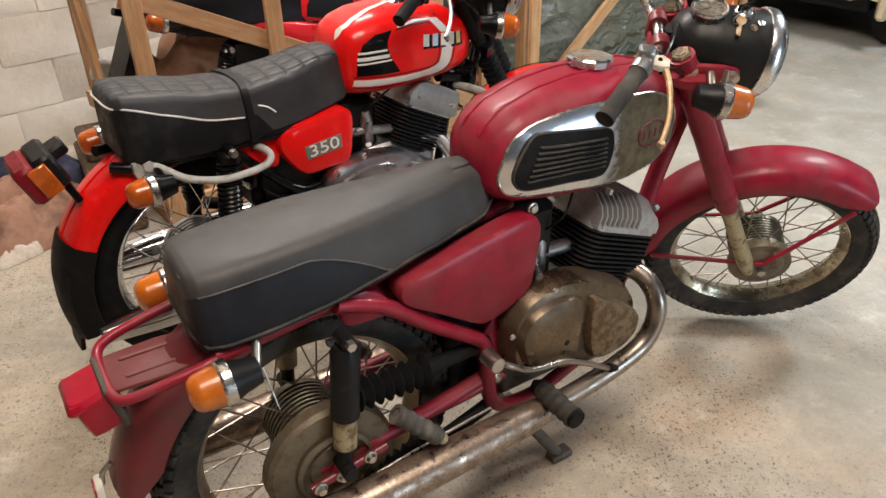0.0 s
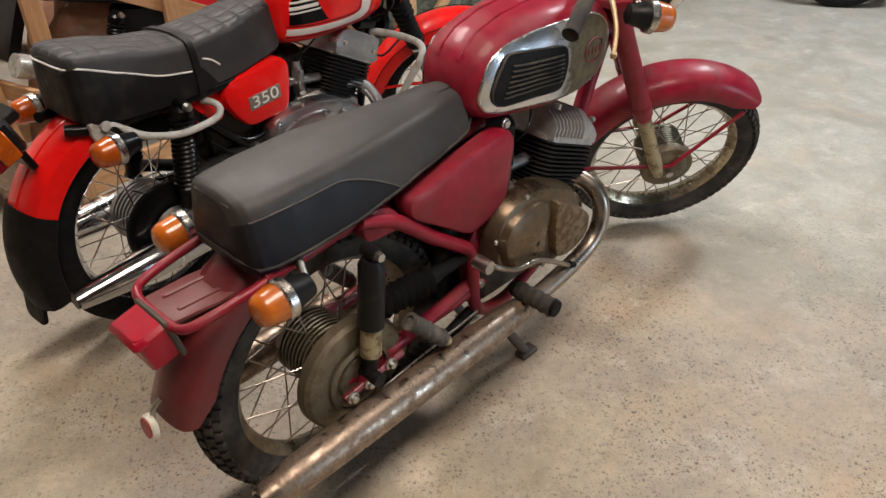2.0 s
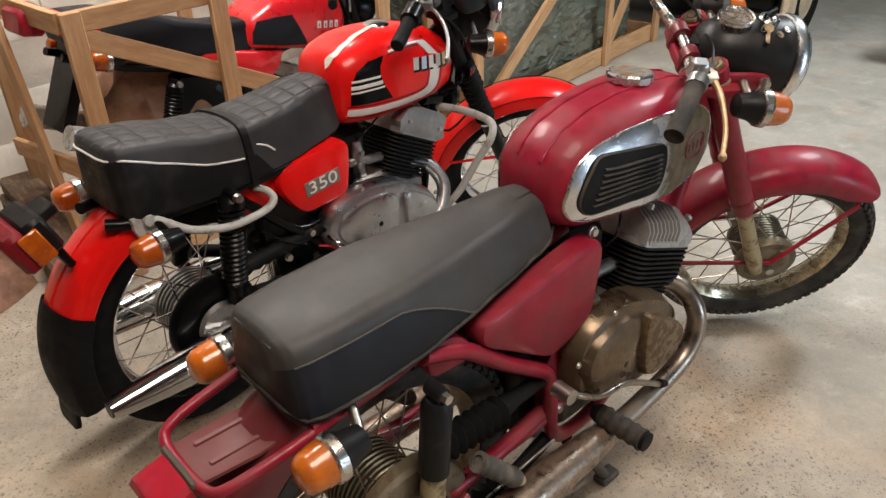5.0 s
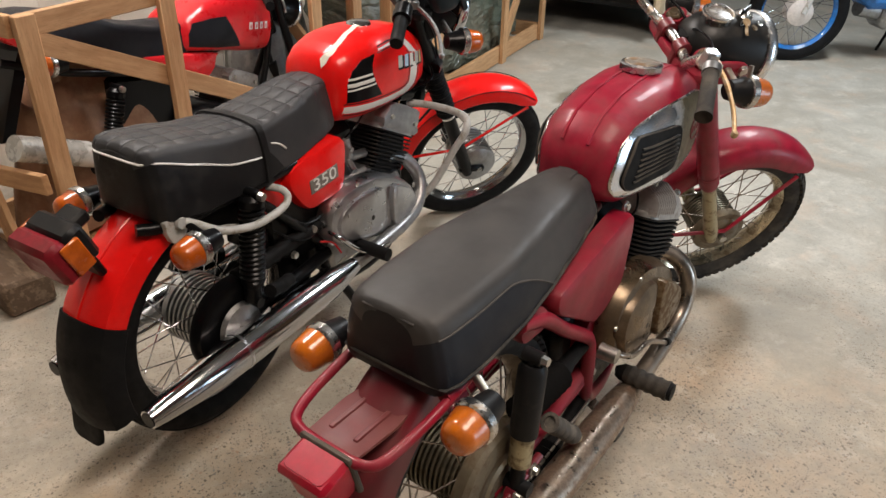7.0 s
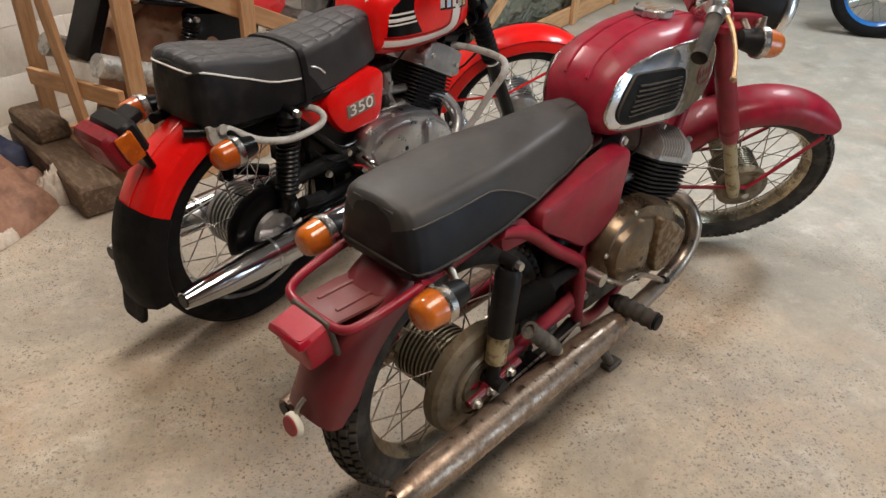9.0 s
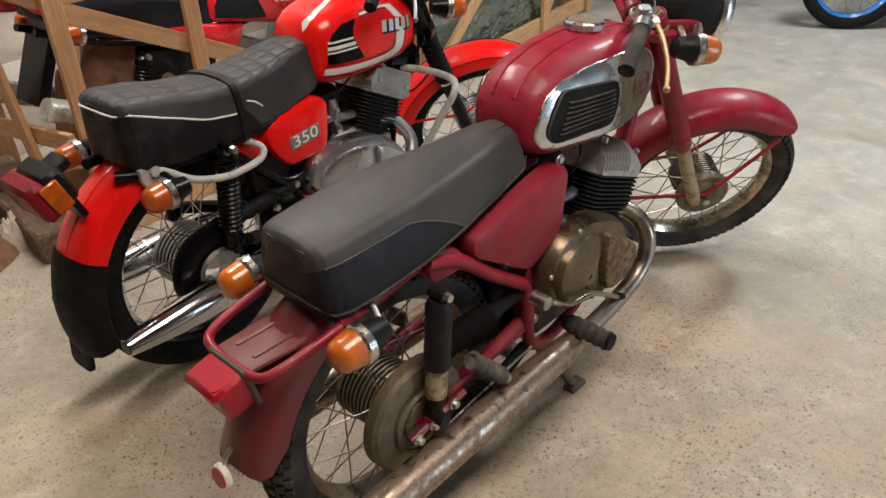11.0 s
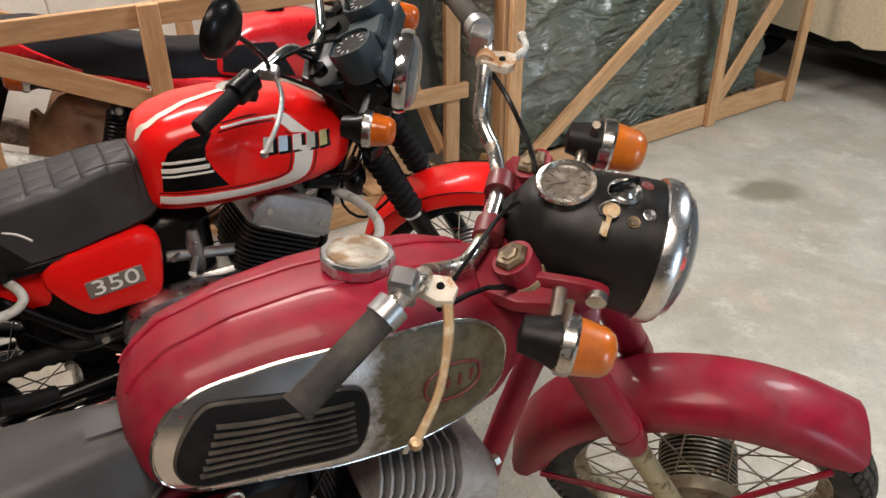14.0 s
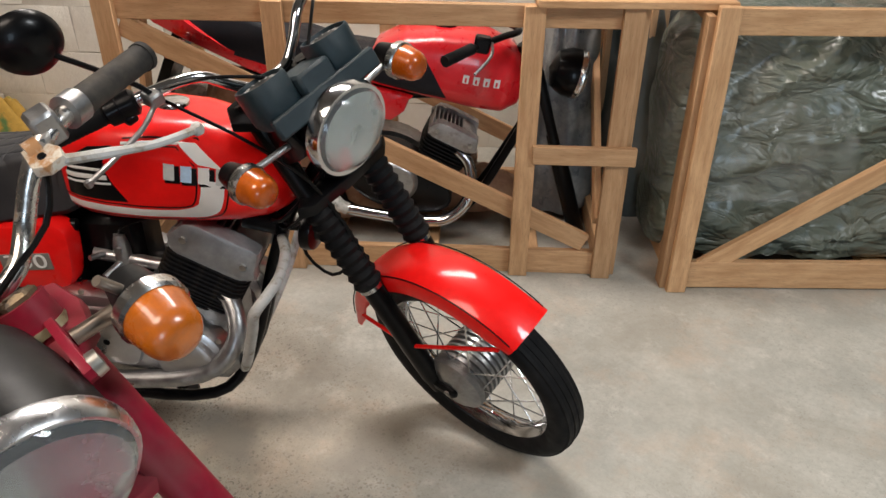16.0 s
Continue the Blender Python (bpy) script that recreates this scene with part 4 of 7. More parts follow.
    part("crankcase_shell", mirrored(plate(eco, 0.09, 0.15, 0.024, RIGHT, 3)), BRONZE, bike)
    foot = Matrix.Translation((0.68, 0, 0.456)) @ Matrix.Rotation(radians(22), 4, "Y")
    cylinder_block(bike, foot, 0.212, 0.212, 0.13, 12, 0.078, ENGINE_BLACK, ALU_PALE, 9)
    part("carburettor", merge(lathe([(0.014, -0.05), (0.02, -0.03), (0.02, 0.03), (0.012, 0.05)], aim((0.53, -0.04, 0.56), (0, 0, 1)), 16), rod((0.46, -0.04, 0.57), (0.62, -0.04, 0.555), 0.016), rod((0.49, -0.1, 0.55), (0.52, -0.04, 0.56), 0.008)), ALU, bike)
    part("intake_hose", tube([(0.47, 0, 0.58), (0.43, 0, 0.6), (0.38, 0, 0.6)], 0.03), RUBBER, bike)
    # added black block keeps the gap between side cover and cylinder dark
    part("air_box", box(0.42, 0.57, -0.055, 0.075, 0.46, 0.69, 0.02), BLACK_DUSTY, bike, "dusty black block that darkens the gap behind the cylinder")
    # exhausts
    for k in (0, 1):
        pipe = tube([(0.7, -0.05, 0.455), (0.745, -0.068, 0.462), (0.776, -0.095, 0.46), (0.791, -0.13, 0.437), (0.793, -0.156, 0.4), (0.783, -0.165, 0.35), (0.745, -0.167, 0.303), (0.665, -0.168, 0.277), (0.56, -0.168, 0.26), (0.46, -0.168, 0.253)], 0.0225, 16, 5)
        sil = tube([(0.5, -0.168, 0.254), (0.46, -0.168, 0.253), (0.4, -0.168, 0.252), (0.3, -0.169, 0.25), (0.15, -0.17, 0.247), (0.0, -0.17, 0.244), (-0.13, -0.17, 0.241), (-0.22, -0.17, 0.239), (-0.275, -0.17, 0.238), (-0.3, -0.17, 0.238)], 0.04, 24, 1, [0.024, 0.03, 0.036, 0.039, 0.04, 0.04, 0.04, 0.038, 0.031, 0.024])
        ex = part("exhaust", pipe if k == 0 else mirrored(pipe), PIPE_OLD, bike, "tarnished brown exhaust pipe")
        si = part("silencer", sil if k == 0 else mirrored(sil), CHROME_RUST, ex, "rusty chrome silencer")
        g = rod((-0.304, -0.17, 0.238), (-0.28, -0.17, 0.238), 0.017, 16)
        part("outlet", g if k == 0 else mirrored(g), BLACK_DUSTY, si)
    # controls by the feet
    part("kick_lever", tube([(0.335, -0.15, 0.44), (0.36, -0.175, 0.43), (0.42, -0.178, 0.393), (0.5, -0.178, 0.378), (0.57, -0.178, 0.34), (0.645, -0.178, 0.29)], 0.0065), PIPE_OLD, bike)
    part("lever_rubber", rod((0.64, -0.178, 0.296), (0.68, -0.178, 0.272), 0.0105, 12), RUBBER, bike)
    part("lever_pivot", lathe([(0, 0.04), (0.016, 0.04), (0.018, 0.0)], aim((0.335, -0.135, 0.44), (0, -1, 0)), 14), BOLT, bike)
    for sy in (-1, 1):
        pg = part("foot_peg", tube([(0.462, 0.13 * sy, 0.298), (0.47, 0.145 * sy, 0.297), (0.472, 0.265 * sy, 0.296)], 0.021, 12, 1, [0.012, 0.021, 0.021]), RUBBER, bike)
        part("peg_rubber", tube([(0.47, (0.152 + 0.0055 * k) * sy, 0.297) for k in range(20)], 0.022, 14, 1, [0.0215 + 0.0025 * ((k // 2) % 2) for k in range(20)]), RUBBER_OLD, pg)
        root, end = Vector((0.204, 0.158 * sy, 0.31)), Vector((0.126, 0.139 * sy, 0.394))
        way = (end - root).normalized()
        pp = part("passenger_peg", merge(tube([root + (end - root) * k / 19 for k in range(20)], 0.02, 16, 1, [0.0175 + 0.0028 * ((k // 2) % 2) for k in range(18)] + [0.02, 0.02]), lathe([(0.02, -0.004), (0.0205, 0.004), (0.0125, 0.005), (0.0115, -0.008), (0.0, -0.008)], aim(end, way), 18)), PEG_GREY, bike, "worn grey ribbed rubber peg")
        part("peg_bolt", rod(root - way * 0.016, root + way * 0.01, 0.012, 10), CREAM_DIRTY, pp)
        part("centre_stand_leg", merge(tube([(0.44, 0.09 * sy, 0.2), (0.5, 0.1 * sy, 0.12), (0.565, 0.112 * sy, 0.018)], 0.014), box(0.545, 0.605, (0.112 * sy) - 0.018, (0.112 * sy) + 0.018, 0.0, 0.018, 0.004)), STAND_OLD, bike, "dull brown-grey centre stand leg")
    for x, y, z in ((0.47, -0.088, 0.712), (0.385, -0.1, 0.335)):
        part("frame_bolt", lathe([(0.0, 0.012), (0.008, 0.011), (0.009, 0.006), (0.012, 0.005), (0.012, 0.0)], aim((x, y, z), (0, -1, 0)), 12), BOLT, bike)
    part("brake_rod", rod((0.36, -0.118, 0.275), (0.0, -0.118, 0.235), 0.0035), BOLT, bike)
    for g in (tube([(0.36, -0.06, 0.64), (0.45, -0.075, 0.6), (0.5, -0.07, 0.52), (0.47, -0.1, 0.47)], 0.003, 6), tube([(0.53, -0.04, 0.61), (0.56, -0.08, 0.66), (0.6, -0.06, 0.7)], 0.0028, 6)):
        part("wire", g, BLACK, bike)
    # tank
    tank = Tank([(0.372, 0.775, 0.83, 0.035, 2.4), (0.38, 0.752, 0.858, 0.064, 2.5), (0.4, 0.738, 0.882, 0.086, 2.6), (0.44, 0.724, 0.908, 0.102, 2.7), (0.52, 0.713, 0.928, 0.112, 2.8), (0.6, 0.704, 0.935, 0.12, 2.9), (0.68, 0.702, 0.934, 0.122, 3.1), (0.76, 0.708, 0.928, 0.114, 3.1), (0.82, 0.722, 0.914, 0.1, 2.9), (0.87, 0.748, 0.888, 0.074, 2.6), (0.897, 0.775, 0.857, 0.035, 2.4)], 4.2)
    tk = part("tank", tank.geo(), MAROON, bike)
    for sy in (0, 1):
        flip = mirrored if sy else (lambda g: g)
        chrome_o = [(0.393, 0.79), (0.402, 0.764), (0.43, 0.75), (0.53, 0.739), (0.62, 0.729), (0.7, 0.727), (0.77, 0.741), (0.815, 0.772), (0.83, 0.815), (0.816, 0.852), (0.785, 0.878), (0.74, 0.892), (0.66, 0.898), (0.56, 0.897), (0.48, 0.887), (0.43, 0.868), (0.402, 0.832)]
        pn = part("tank_panel", flip(tank.patch(chrome_o, 0.0025)), PANEL, tk, "chrome tank panel, dull and stained towards the front")
        part("panel_edge", flip(tank.band(chrome_o, 0.004, 0.0035, True)), CHROME_OLD, pn)
        knee = [(0.416, 0.8), (0.42, 0.776), (0.443, 0.765), (0.52, 0.762), (0.595, 0.758), (0.618, 0.767), (0.63, 0.8), (0.63, 0.834), (0.616, 0.853), (0.55, 0.862), (0.48, 0.869), (0.453, 0.864), (0.43, 0.838)]
        kp = part("knee_pad", flip(tank.patch(knee, 0.008, sink=0.007)), RUBBER, tk, "ribbed black rubber knee pad")
        part("knee_pad_rim", flip(tank.band(knee, 0.004, 0.009, True)), RUBBER_OLD, kp)
        for k in range(7):
            part("rib", flip(tank.band([(0.438 + 0.0045 * k, 0.783 + 0.0105 * k), (0.52, 0.782 + 0.0098 * k), (0.614, 0.778 + 0.0095 * k)], 0.0048, 0.013)), RUBBER_OLD, kp)
        oval = [(0.705, 0.812), (0.713, 0.83), (0.745, 0.838), (0.777, 0.828), (0.785, 0.81), (0.777, 0.793), (0.745, 0.785), (0.713, 0.795)]
        em = part("emblem", flip(merge(tank.band(oval, 0.005, 0.0055, True))), MAROON_PLATE, tk, "worn red oval tank emblem")
        part("emblem_mark", flip(merge(*[tank.band([(0.72 + 0.017 * k, 0.803), (0.722 + 0.017 * k, 0.819)], 0.006, 0.0048, rounded=False) for k in range(4)])), MAROON_PLATE, em)
    part("tank_bead", merge(tank_bead(tank, 0.028), tank_bead(tank, -0.028)), MAROON, tk)
    seat_of_cap = Matrix.Translation((0.672, 0, 0.935)) @ Matrix.Rotation(radians(4), 4, "Y")
    cap = part("tank_cap", lathe([(0.041, -0.014), (0.042, -0.004), (0.046, 0.0), (0.047, 0.013), (0.0445, 0.017), (0.039, 0.017)], seat_of_cap, 12), CHROME_DUSTY, tk, "dulled twelve-sided chrome fuel cap", smooth=20)
    part("cap_disc", lathe([(0.0395, 0.015), (0.038, 0.0185), (0.0355, 0.0175), (0.027, 0.0185), (0.0, 0.0195)], seat_of_cap, 32), CAP_DISC, cap, "tarnished bronze-grey cap disc")
    # saddle
    st = [(-0.192, 0.656, 0.768, 0.066, 0.05), (-0.189, 0.652, 0.774, 0.082, 0.066), (-0.183, 0.648, 0.779, 0.095, 0.079), (-0.172, 0.646, 0.782, 0.104, 0.088), (-0.15, 0.646, 0.784, 0.109, 0.093), (-0.08, 0.65, 0.788, 0.114, 0.098), (0.03, 0.66, 0.793, 0.114, 0.098), (0.12, 0.672, 0.795, 0.107, 0.089), (0.24, 0.688, 0.798, 0.092, 0.072), (0.34, 0.7, 0.805, 0.076, 0.058), (0.38, 0.706, 0.803, 0.068, 0.05), (0.396, 0.72, 0.785, 0.052, 0.032)]
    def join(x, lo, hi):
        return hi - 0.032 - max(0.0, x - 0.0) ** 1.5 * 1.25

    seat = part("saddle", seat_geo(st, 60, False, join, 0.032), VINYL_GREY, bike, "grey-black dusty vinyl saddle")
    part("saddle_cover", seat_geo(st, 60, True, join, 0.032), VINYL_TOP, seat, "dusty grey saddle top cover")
    part("rear_edge", tube([(x - 0.003, y, z) for x, y, z in [(-0.186, y, 0.772 - 0.35 * y * y) for y in (-0.05, -0.03, 0, 0.03, 0.05)]], 0.002, 6, 3), VINYL_WORN, seat, "worn rear edge of the cover")
    line = []
    for i in range(21):
        x = -0.178 + (0.4 + 0.178) * i / 20
        lo, hi, wb, wt = at(st, x)
        line.append((x, -wb - 0.001, lo + 0.016))
    back = [(-0.192, y, 0.672) for y in (-0.066, 0, 0.066)]
    part("saddle_piping", tube(list(reversed(line)) + back + [(x, -y, z) for x, y, z in line], 0.0035, 6, 1), RUBBER_OLD, seat)
    seam = []
    for i in range(19):
        x = -0.176 + 0.362 * i / 18
        lo, hi, wb, wt = at(st, x)
        z = max(lo + 0.014, join(x, lo, hi))
        f = (z - lo - 0.012) / (hi - 0.044 - lo)
        seam.append((x, -(wb + (wt - wb) * f + 0.004 * math.sin(math.pi * max(0.0, f))) - 0.0004, z))
    part("seam", merge(tube(seam, 0.0021, 6, 1), mirrored(tube(seam, 0.0021, 6, 1))), VINYL_WORN, seat, "worn pale edge of the cover")
    # fork
    lean = math.tan(radians(30.5))

    def leg(z):
        return 1.29 - (z - 0.31) * lean

    fork = part("fork", merge(*[merge(tube([(leg(z), 0.083 * sy, z) for z in (0.972, 0.8, 0.66, 0.565, 0.55)], 0.027, 18, 1, [0.027, 0.027, 0.028, 0.028, 0.022]), rod((leg(0.6), 0.083 * sy, 0.6), (leg(0.59), 0.083 * sy, 0.59), 0.029, 18)) for sy in (-1, 1)]), MAROON, bike, m=S)
    for sy in (-1, 1):
        part("fork_slider", tube([(leg(z), 0.083 * sy, z) for z in (0.565, 0.43, 0.36, 0.322)], 0.02, 16, 1, [0.02, 0.02, 0.022, 0.016]), CREAM_DIRTY, fork, "stained alloy fork slider")
        d = Vector((leg(1) - leg(0), 0, 1)).normalized()
        part("fork_nut", lathe([(0.022, -0.01), (0.022, 0.001), (0.018, 0.005), (0.012, 0.004), (0.01, 0.006), (0.0, 0.006)], aim((leg(0.975), 0.083 * sy, 0.975), d), 6), NUT_BROWN, fork, "dull brass fork top nut")
        part("fork_collar", rod((leg(0.945), 0.083 * sy, 0.945), (leg(0.937), 0.083 * sy, 0.937), 0.0285, 18), CREAM_DIRTY, fork)
        ear = plate([(0.92, 0.955), (0.94, 0.915), (1.005, 0.93), (1.025, 0.95), (1.01, 0.965), (0.96, 0.965)], 0.088, 0.098, 0.003, RIGHT, 2)
        part("lamp_bracket", ear if sy < 0 else mirrored(ear), MAROON, fork)
        part("bracket_bolt", lathe([(0, 0.012), (0.013, 0.011), (0.014, 0)], aim((1.01, 0.097 * sy, 0.949), (0, sy, 0)), 10), BOLT, fork)
    part("fork_yoke", merge(plate([(0.87, -0.12), (0.96, -0.12), (0.99, -0.05), (0.99, 0.05), (0.96, 0.12), (0.87, 0.12), (0.85, 0.05), (0.85, -0.05)], 0.925, 0.945, 0.006, Matrix.Translation((0.0, 0, 0.0)), 2), plate([(0.99, -0.085), (1.035, -0.085), (1.04, 0.0), (1.035, 0.085), (0.99, 0.085), (0.985, 0.0)], 0.765, 0.785, 0.006, Matrix(), 2)), MAROON, bike, m=S)
    part("front_axle", rod((1.312, -0.1, 0.336), (1.312, 0.1, 0.336), 0.011), BOLT, bike, m=S)
    # headlamp
    A = aim((0.9, 0, 0.955), (1, 0, -0.09))
    shell = part("headlamp", lathe([(0.0, -0.02), (0.03, -0.016), (0.055, 0.0), (0.072, 0.03), (0.081, 0.07), (0.087, 0.12), (0.09, 0.165), (0.09, 0.17)], A, 40), LAMP_BLACK, bike, "scuffed black headlamp shell", m=S)
    part("headlamp_rim", lathe([(0.089, 0.164), (0.094, 0.166), (0.096, 0.174), (0.095, 0.186), (0.091, 0.192), (0.086, 0.192), (0.088, 0.18)], A, 44), CHROME_SATIN, shell, "tarnished chrome headlamp rim")
    part("reflector", lathe([(0.086, 0.186), (0.07, 0.15), (0.045, 0.115), (0.018, 0.098), (0.0, 0.096)], A, 36), SILVER, shell)
    part("glass", lathe([(0.089, 0.19), (0.08, 0.204), (0.06, 0.214), (0.03, 0.219), (0.0, 0.221), (0.0, 0.217), (0.03, 0.215), (0.06, 0.21), (0.08, 0.2)], A, 40), GLASS, shell)
    D = Matrix.Translation((0.947, 0.0, 1.026)) @ Matrix.Rotation(radians(-8), 4, "Y") @ Matrix.Diagonal((0.85, 0.85, 1, 1))
    sp = part("speedometer", lathe([(0.041, -0.03), (0.041, 0.002), (0.044, 0.006), (0.043, 0.011), (0.038, 0.012), (0.036, 0.006), (0.0, 0.005)], D, 36), CHROME_OLD, shell, "small chrome-rimmed speedometer")
    part("dial", lathe([(0.036, 0.0062), (0.03, 0.0066), (0.0, 0.0068)], D, 32), DIAL_FACE, shell)
    part("dial_mark", merge(*[moved(box(0.022, 0.031, -0.001, 0.001, 0.007, 0.0078, 0.0002), D @ Matrix.Rotation(radians(30 * k), 4, "Z")) for k in range(10)], moved(box(-0.004, 0.026, -0.0008, 0.0008, 0.0078, 0.0086, 0.0002), D @ Matrix.Rotation(radians(200), 4, "Z"))), PEG_GREY, shell)
    I = Matrix.Translation((1.018, 0.002, 1.032)) @ Matrix.Rotation(radians(-2), 4, "Y") @ Matrix.Diagonal((0.82, 0.82, 1, 1))
    ig = part("ignition_switch", lathe([(0.026, -0.02), (0.026, 0.003), (0.022, 0.006), (0.017, 0.004), (0.012, 0.009), (0.0, 0.01)], I, 28), CHROME_OLD, shell, "chrome ignition switch")
    part("ignition_lever", box(-0.03, 0.02, -0.004, 0.004, 0.009, 0.022, 0.002, I @ Matrix.Rotation(radians(35), 4, "Z")), BLACK, ig)
    K = Matrix.Translation((1.004, -0.034, 1.036)) @ Matrix.Rotation(radians(33), 4, "X") @ Matrix.Rotation(radians(-6), 4, "Z") @ Matrix.Diagonal((0.8, 0.72, 1, 1))
    part("key", merge(moved(lathe([(0.0, -0.001), (0.013, -0.001), (0.013, 0.001), (0.0, 0.001)], Matrix(), 18), K), moved(box(-0.004, 0.004, -0.045, -0.008, -0.001, 0.001, 0.0004), K), moved(box(-0.008, -0.002, -0.043, -0.022, 0.001, 0.0025, 0.0004), K)), LEVER_OLD, shell, "dull tan key on a ring")
    part("key_ring", tube([(1.0 + 0.012 * math.cos(a), -0.03 + 0.006 * math.cos(a), 1.036 + 0.012 * math.sin(a)) for a in (2 * math.pi * k / 12 for k in range(12))], 0.0009, 5, 1, closed=True), BOLT, shell)
    for x, y, mt in ((1.045, 0.025, MAROON_PLATE), (1.05, -0.022, CHROME_OLD), (1.033, -0.034, NUT_BROWN)):
        zz = 0.94 + math.sqrt(0.0885**2 - y * y)
        part("warning_lamp", lathe([(0.008, -0.012), (0.008, 0.004), (0.0055, 0.0035), (0.0045, 0.005), (0.0, 0.0055)], aim((x, y, zz - 0.001), (0.1, y * 8, 1)), 16), mt, shell)
    # handlebar, grips, levers
    half = [(0.73, -0.352, 1.025), (0.785, -0.252, 1.05), (0.806, -0.205, 1.05), (0.812, -0.17, 1.025), (0.818, -0.135, 0.985), (0.845, -0.1, 0.964), (0.86, -0.05, 0.96), (0.864, 0, 0.962)]
    bar = tube(half + [(x, -y, z) for x, y, z in reversed(half[:-1])], 0.011, 14, 4)
    hb = part("handlebar", bar, CHROME_OLD, bike, m=S)
    for y in (-0.04, 0.04):
        part("bar_clamp", merge(rod((0.864, y - 0.014, 0.962), (0.864, y + 0.014, 0.962), 0.0195, 20), box(0.846, 0.884, y - 0.012, y + 0.012, 0.92, 0.962, 0.006)), MAROON_DUSTY, hb)
    part("damper_knob", lathe([(0.01, -0.02), (0.02, -0.01), (0.022, 0.003), (0.019, 0.012), (0.0, 0.013)], aim((0.895, 0.0, 0.97), (-0.5, 0, 0.86)), 12), RUBBER, bike, "steering damper knob", m=S)
    for sy in (-1, 1):
        a, b = Vector((0.726, 0.36 * sy, 1.023)), Vector((0.783, 0.256 * sy, 1.049))
        part("grip", merge(rod(a, b, 0.0165, 16), rod(a, a + (b - a) * 0.06, 0.018, 16)), RUBBER_OLD, hb, "worn black rubber grip")
        part("grip_collar", rod(b, b + (b - a) * 0.17, 0.0195, 16), ALU, hb, "dull alloy grip collar")
        part("bar_switch", merge(box(0.782, 0.812, 0.214 * sy - 0.014, 0.214 * sy + 0.014, 1.036, 1.075, 0.004)), ALU, hb)
        hz = 1.03 if sy < 0 else 1.045
        lb = part("lever_bracket", merge(plate([(0.803, 0.178), (0.84, 0.174), (0.851, 0.186), (0.849, 0.206), (0.832, 0.21), (0.805, 0.2)], -0.007, 0.005, 0.002, Matrix.Translation((0, 0, hz)) @ Matrix.Diagonal((1, sy, 1, 1)), 2, False), rod((0.809, 0.182 * sy, hz), (0.809, 0.197 * sy, hz), 0.0135, 14)), WORN_WHITE, hb, "rust-stained white lever bracket")
        # black disc stands for the shaded hole through the bracket
        part("pivot_bolt", lathe([(0.0, 0.003), (0.004, 0.0025), (0.005, 0.0)], Matrix.Translation((0.832, 0.19 * sy, hz + 0.005)), 10), BLACK, lb)
        end = Vector((0.843, 0.342 * sy, hz - 0.065))
        part("lever", merge(tube([(0.842, 0.2 * sy, hz - 0.003), (0.852, 0.235 * sy, hz - 0.016), (0.855, 0.29 * sy, hz - 0.042), end], 0.005, 8, 4, [0.0065, 0.006, 0.005, 0.005]), lathe([(0.0, -0.008), (0.006, -0.006), (0.008, 0), (0.006, 0.006), (0.0, 0.008)], Matrix.Translation(end), 12)), LEVER_OLD if sy < 0 else STEEL_GREY, hb, "tan-stained metal lever" if sy < 0 else "pale grey metal lever")
        indicator(bike, (1.0 if sy > 0 else 0.986, 0.172 * sy, 0.945), (1, 0, -0.05), m=S, lens_mat=ORANGE_OLD)
        part("indicator_stem", merge(rod((0.965, 0.15 * sy, 0.945), (0.965, 0.1 * sy, 0.95), 0.009), rod((0.975, 0.165 * sy, 0.965), (0.975, 0.15 * sy, 1.0), 0.006)), PIPE_OLD, bike, m=S)
    part("cable", merge(tube([(0.84, -0.185, 1.03), (0.862, -0.12, 1.035), (0.88, -0.05, 1.015), (0.905, 0.02, 0.97), (0.92, 0.05, 0.9)], 0.0026, 6), tube([(0.815, 0.19, 1.03), (0.86, 0.15, 1.0), (0.91, 0.05, 0.98), (0.93, 0.0, 0.85)], 0.0035, 6), tube([(0.835, -0.21, 1.02), (0.9, -0.12, 0.96), (1.0, -0.06, 0.8), (1.1, -0.05, 0.6)], 0.0035, 6)), BLACK, bike, "black control cables", m=S)
    return bike


def tank_bead(tank, y):
    pts = []
    for i in range(46):
        x = 0.386 + 0.44 * i / 45
        lo, hi, w, p = at(tank.table, x)
        zc = lo + (hi - lo) * 0.42
        k = min(0.99, abs(y) / w)
        pts.append((x, y, zc + (hi - zc) * (1 - k**p) ** (1 / p) - 0.0012))
    return tube(pts, 0.0042, 6, 1)


maroon_motorcycle()


# ---- red motorcycle ----
def badge_350(parent, m, base_mat, w=0.088, h=0.036):
    b = part("badge", box(-w / 2, w / 2, -h / 2, h / 2, -0.001, 0.002, 0.001, m), base_mat, parent)
    part("lettering", words("350", h * 1.12, m @ Matrix.Translation((0, 0, 0.0024)) @ Matrix.Diagonal((1.45, 1.05, 1, 1))), WHITE, b, "white number 350")
    return b


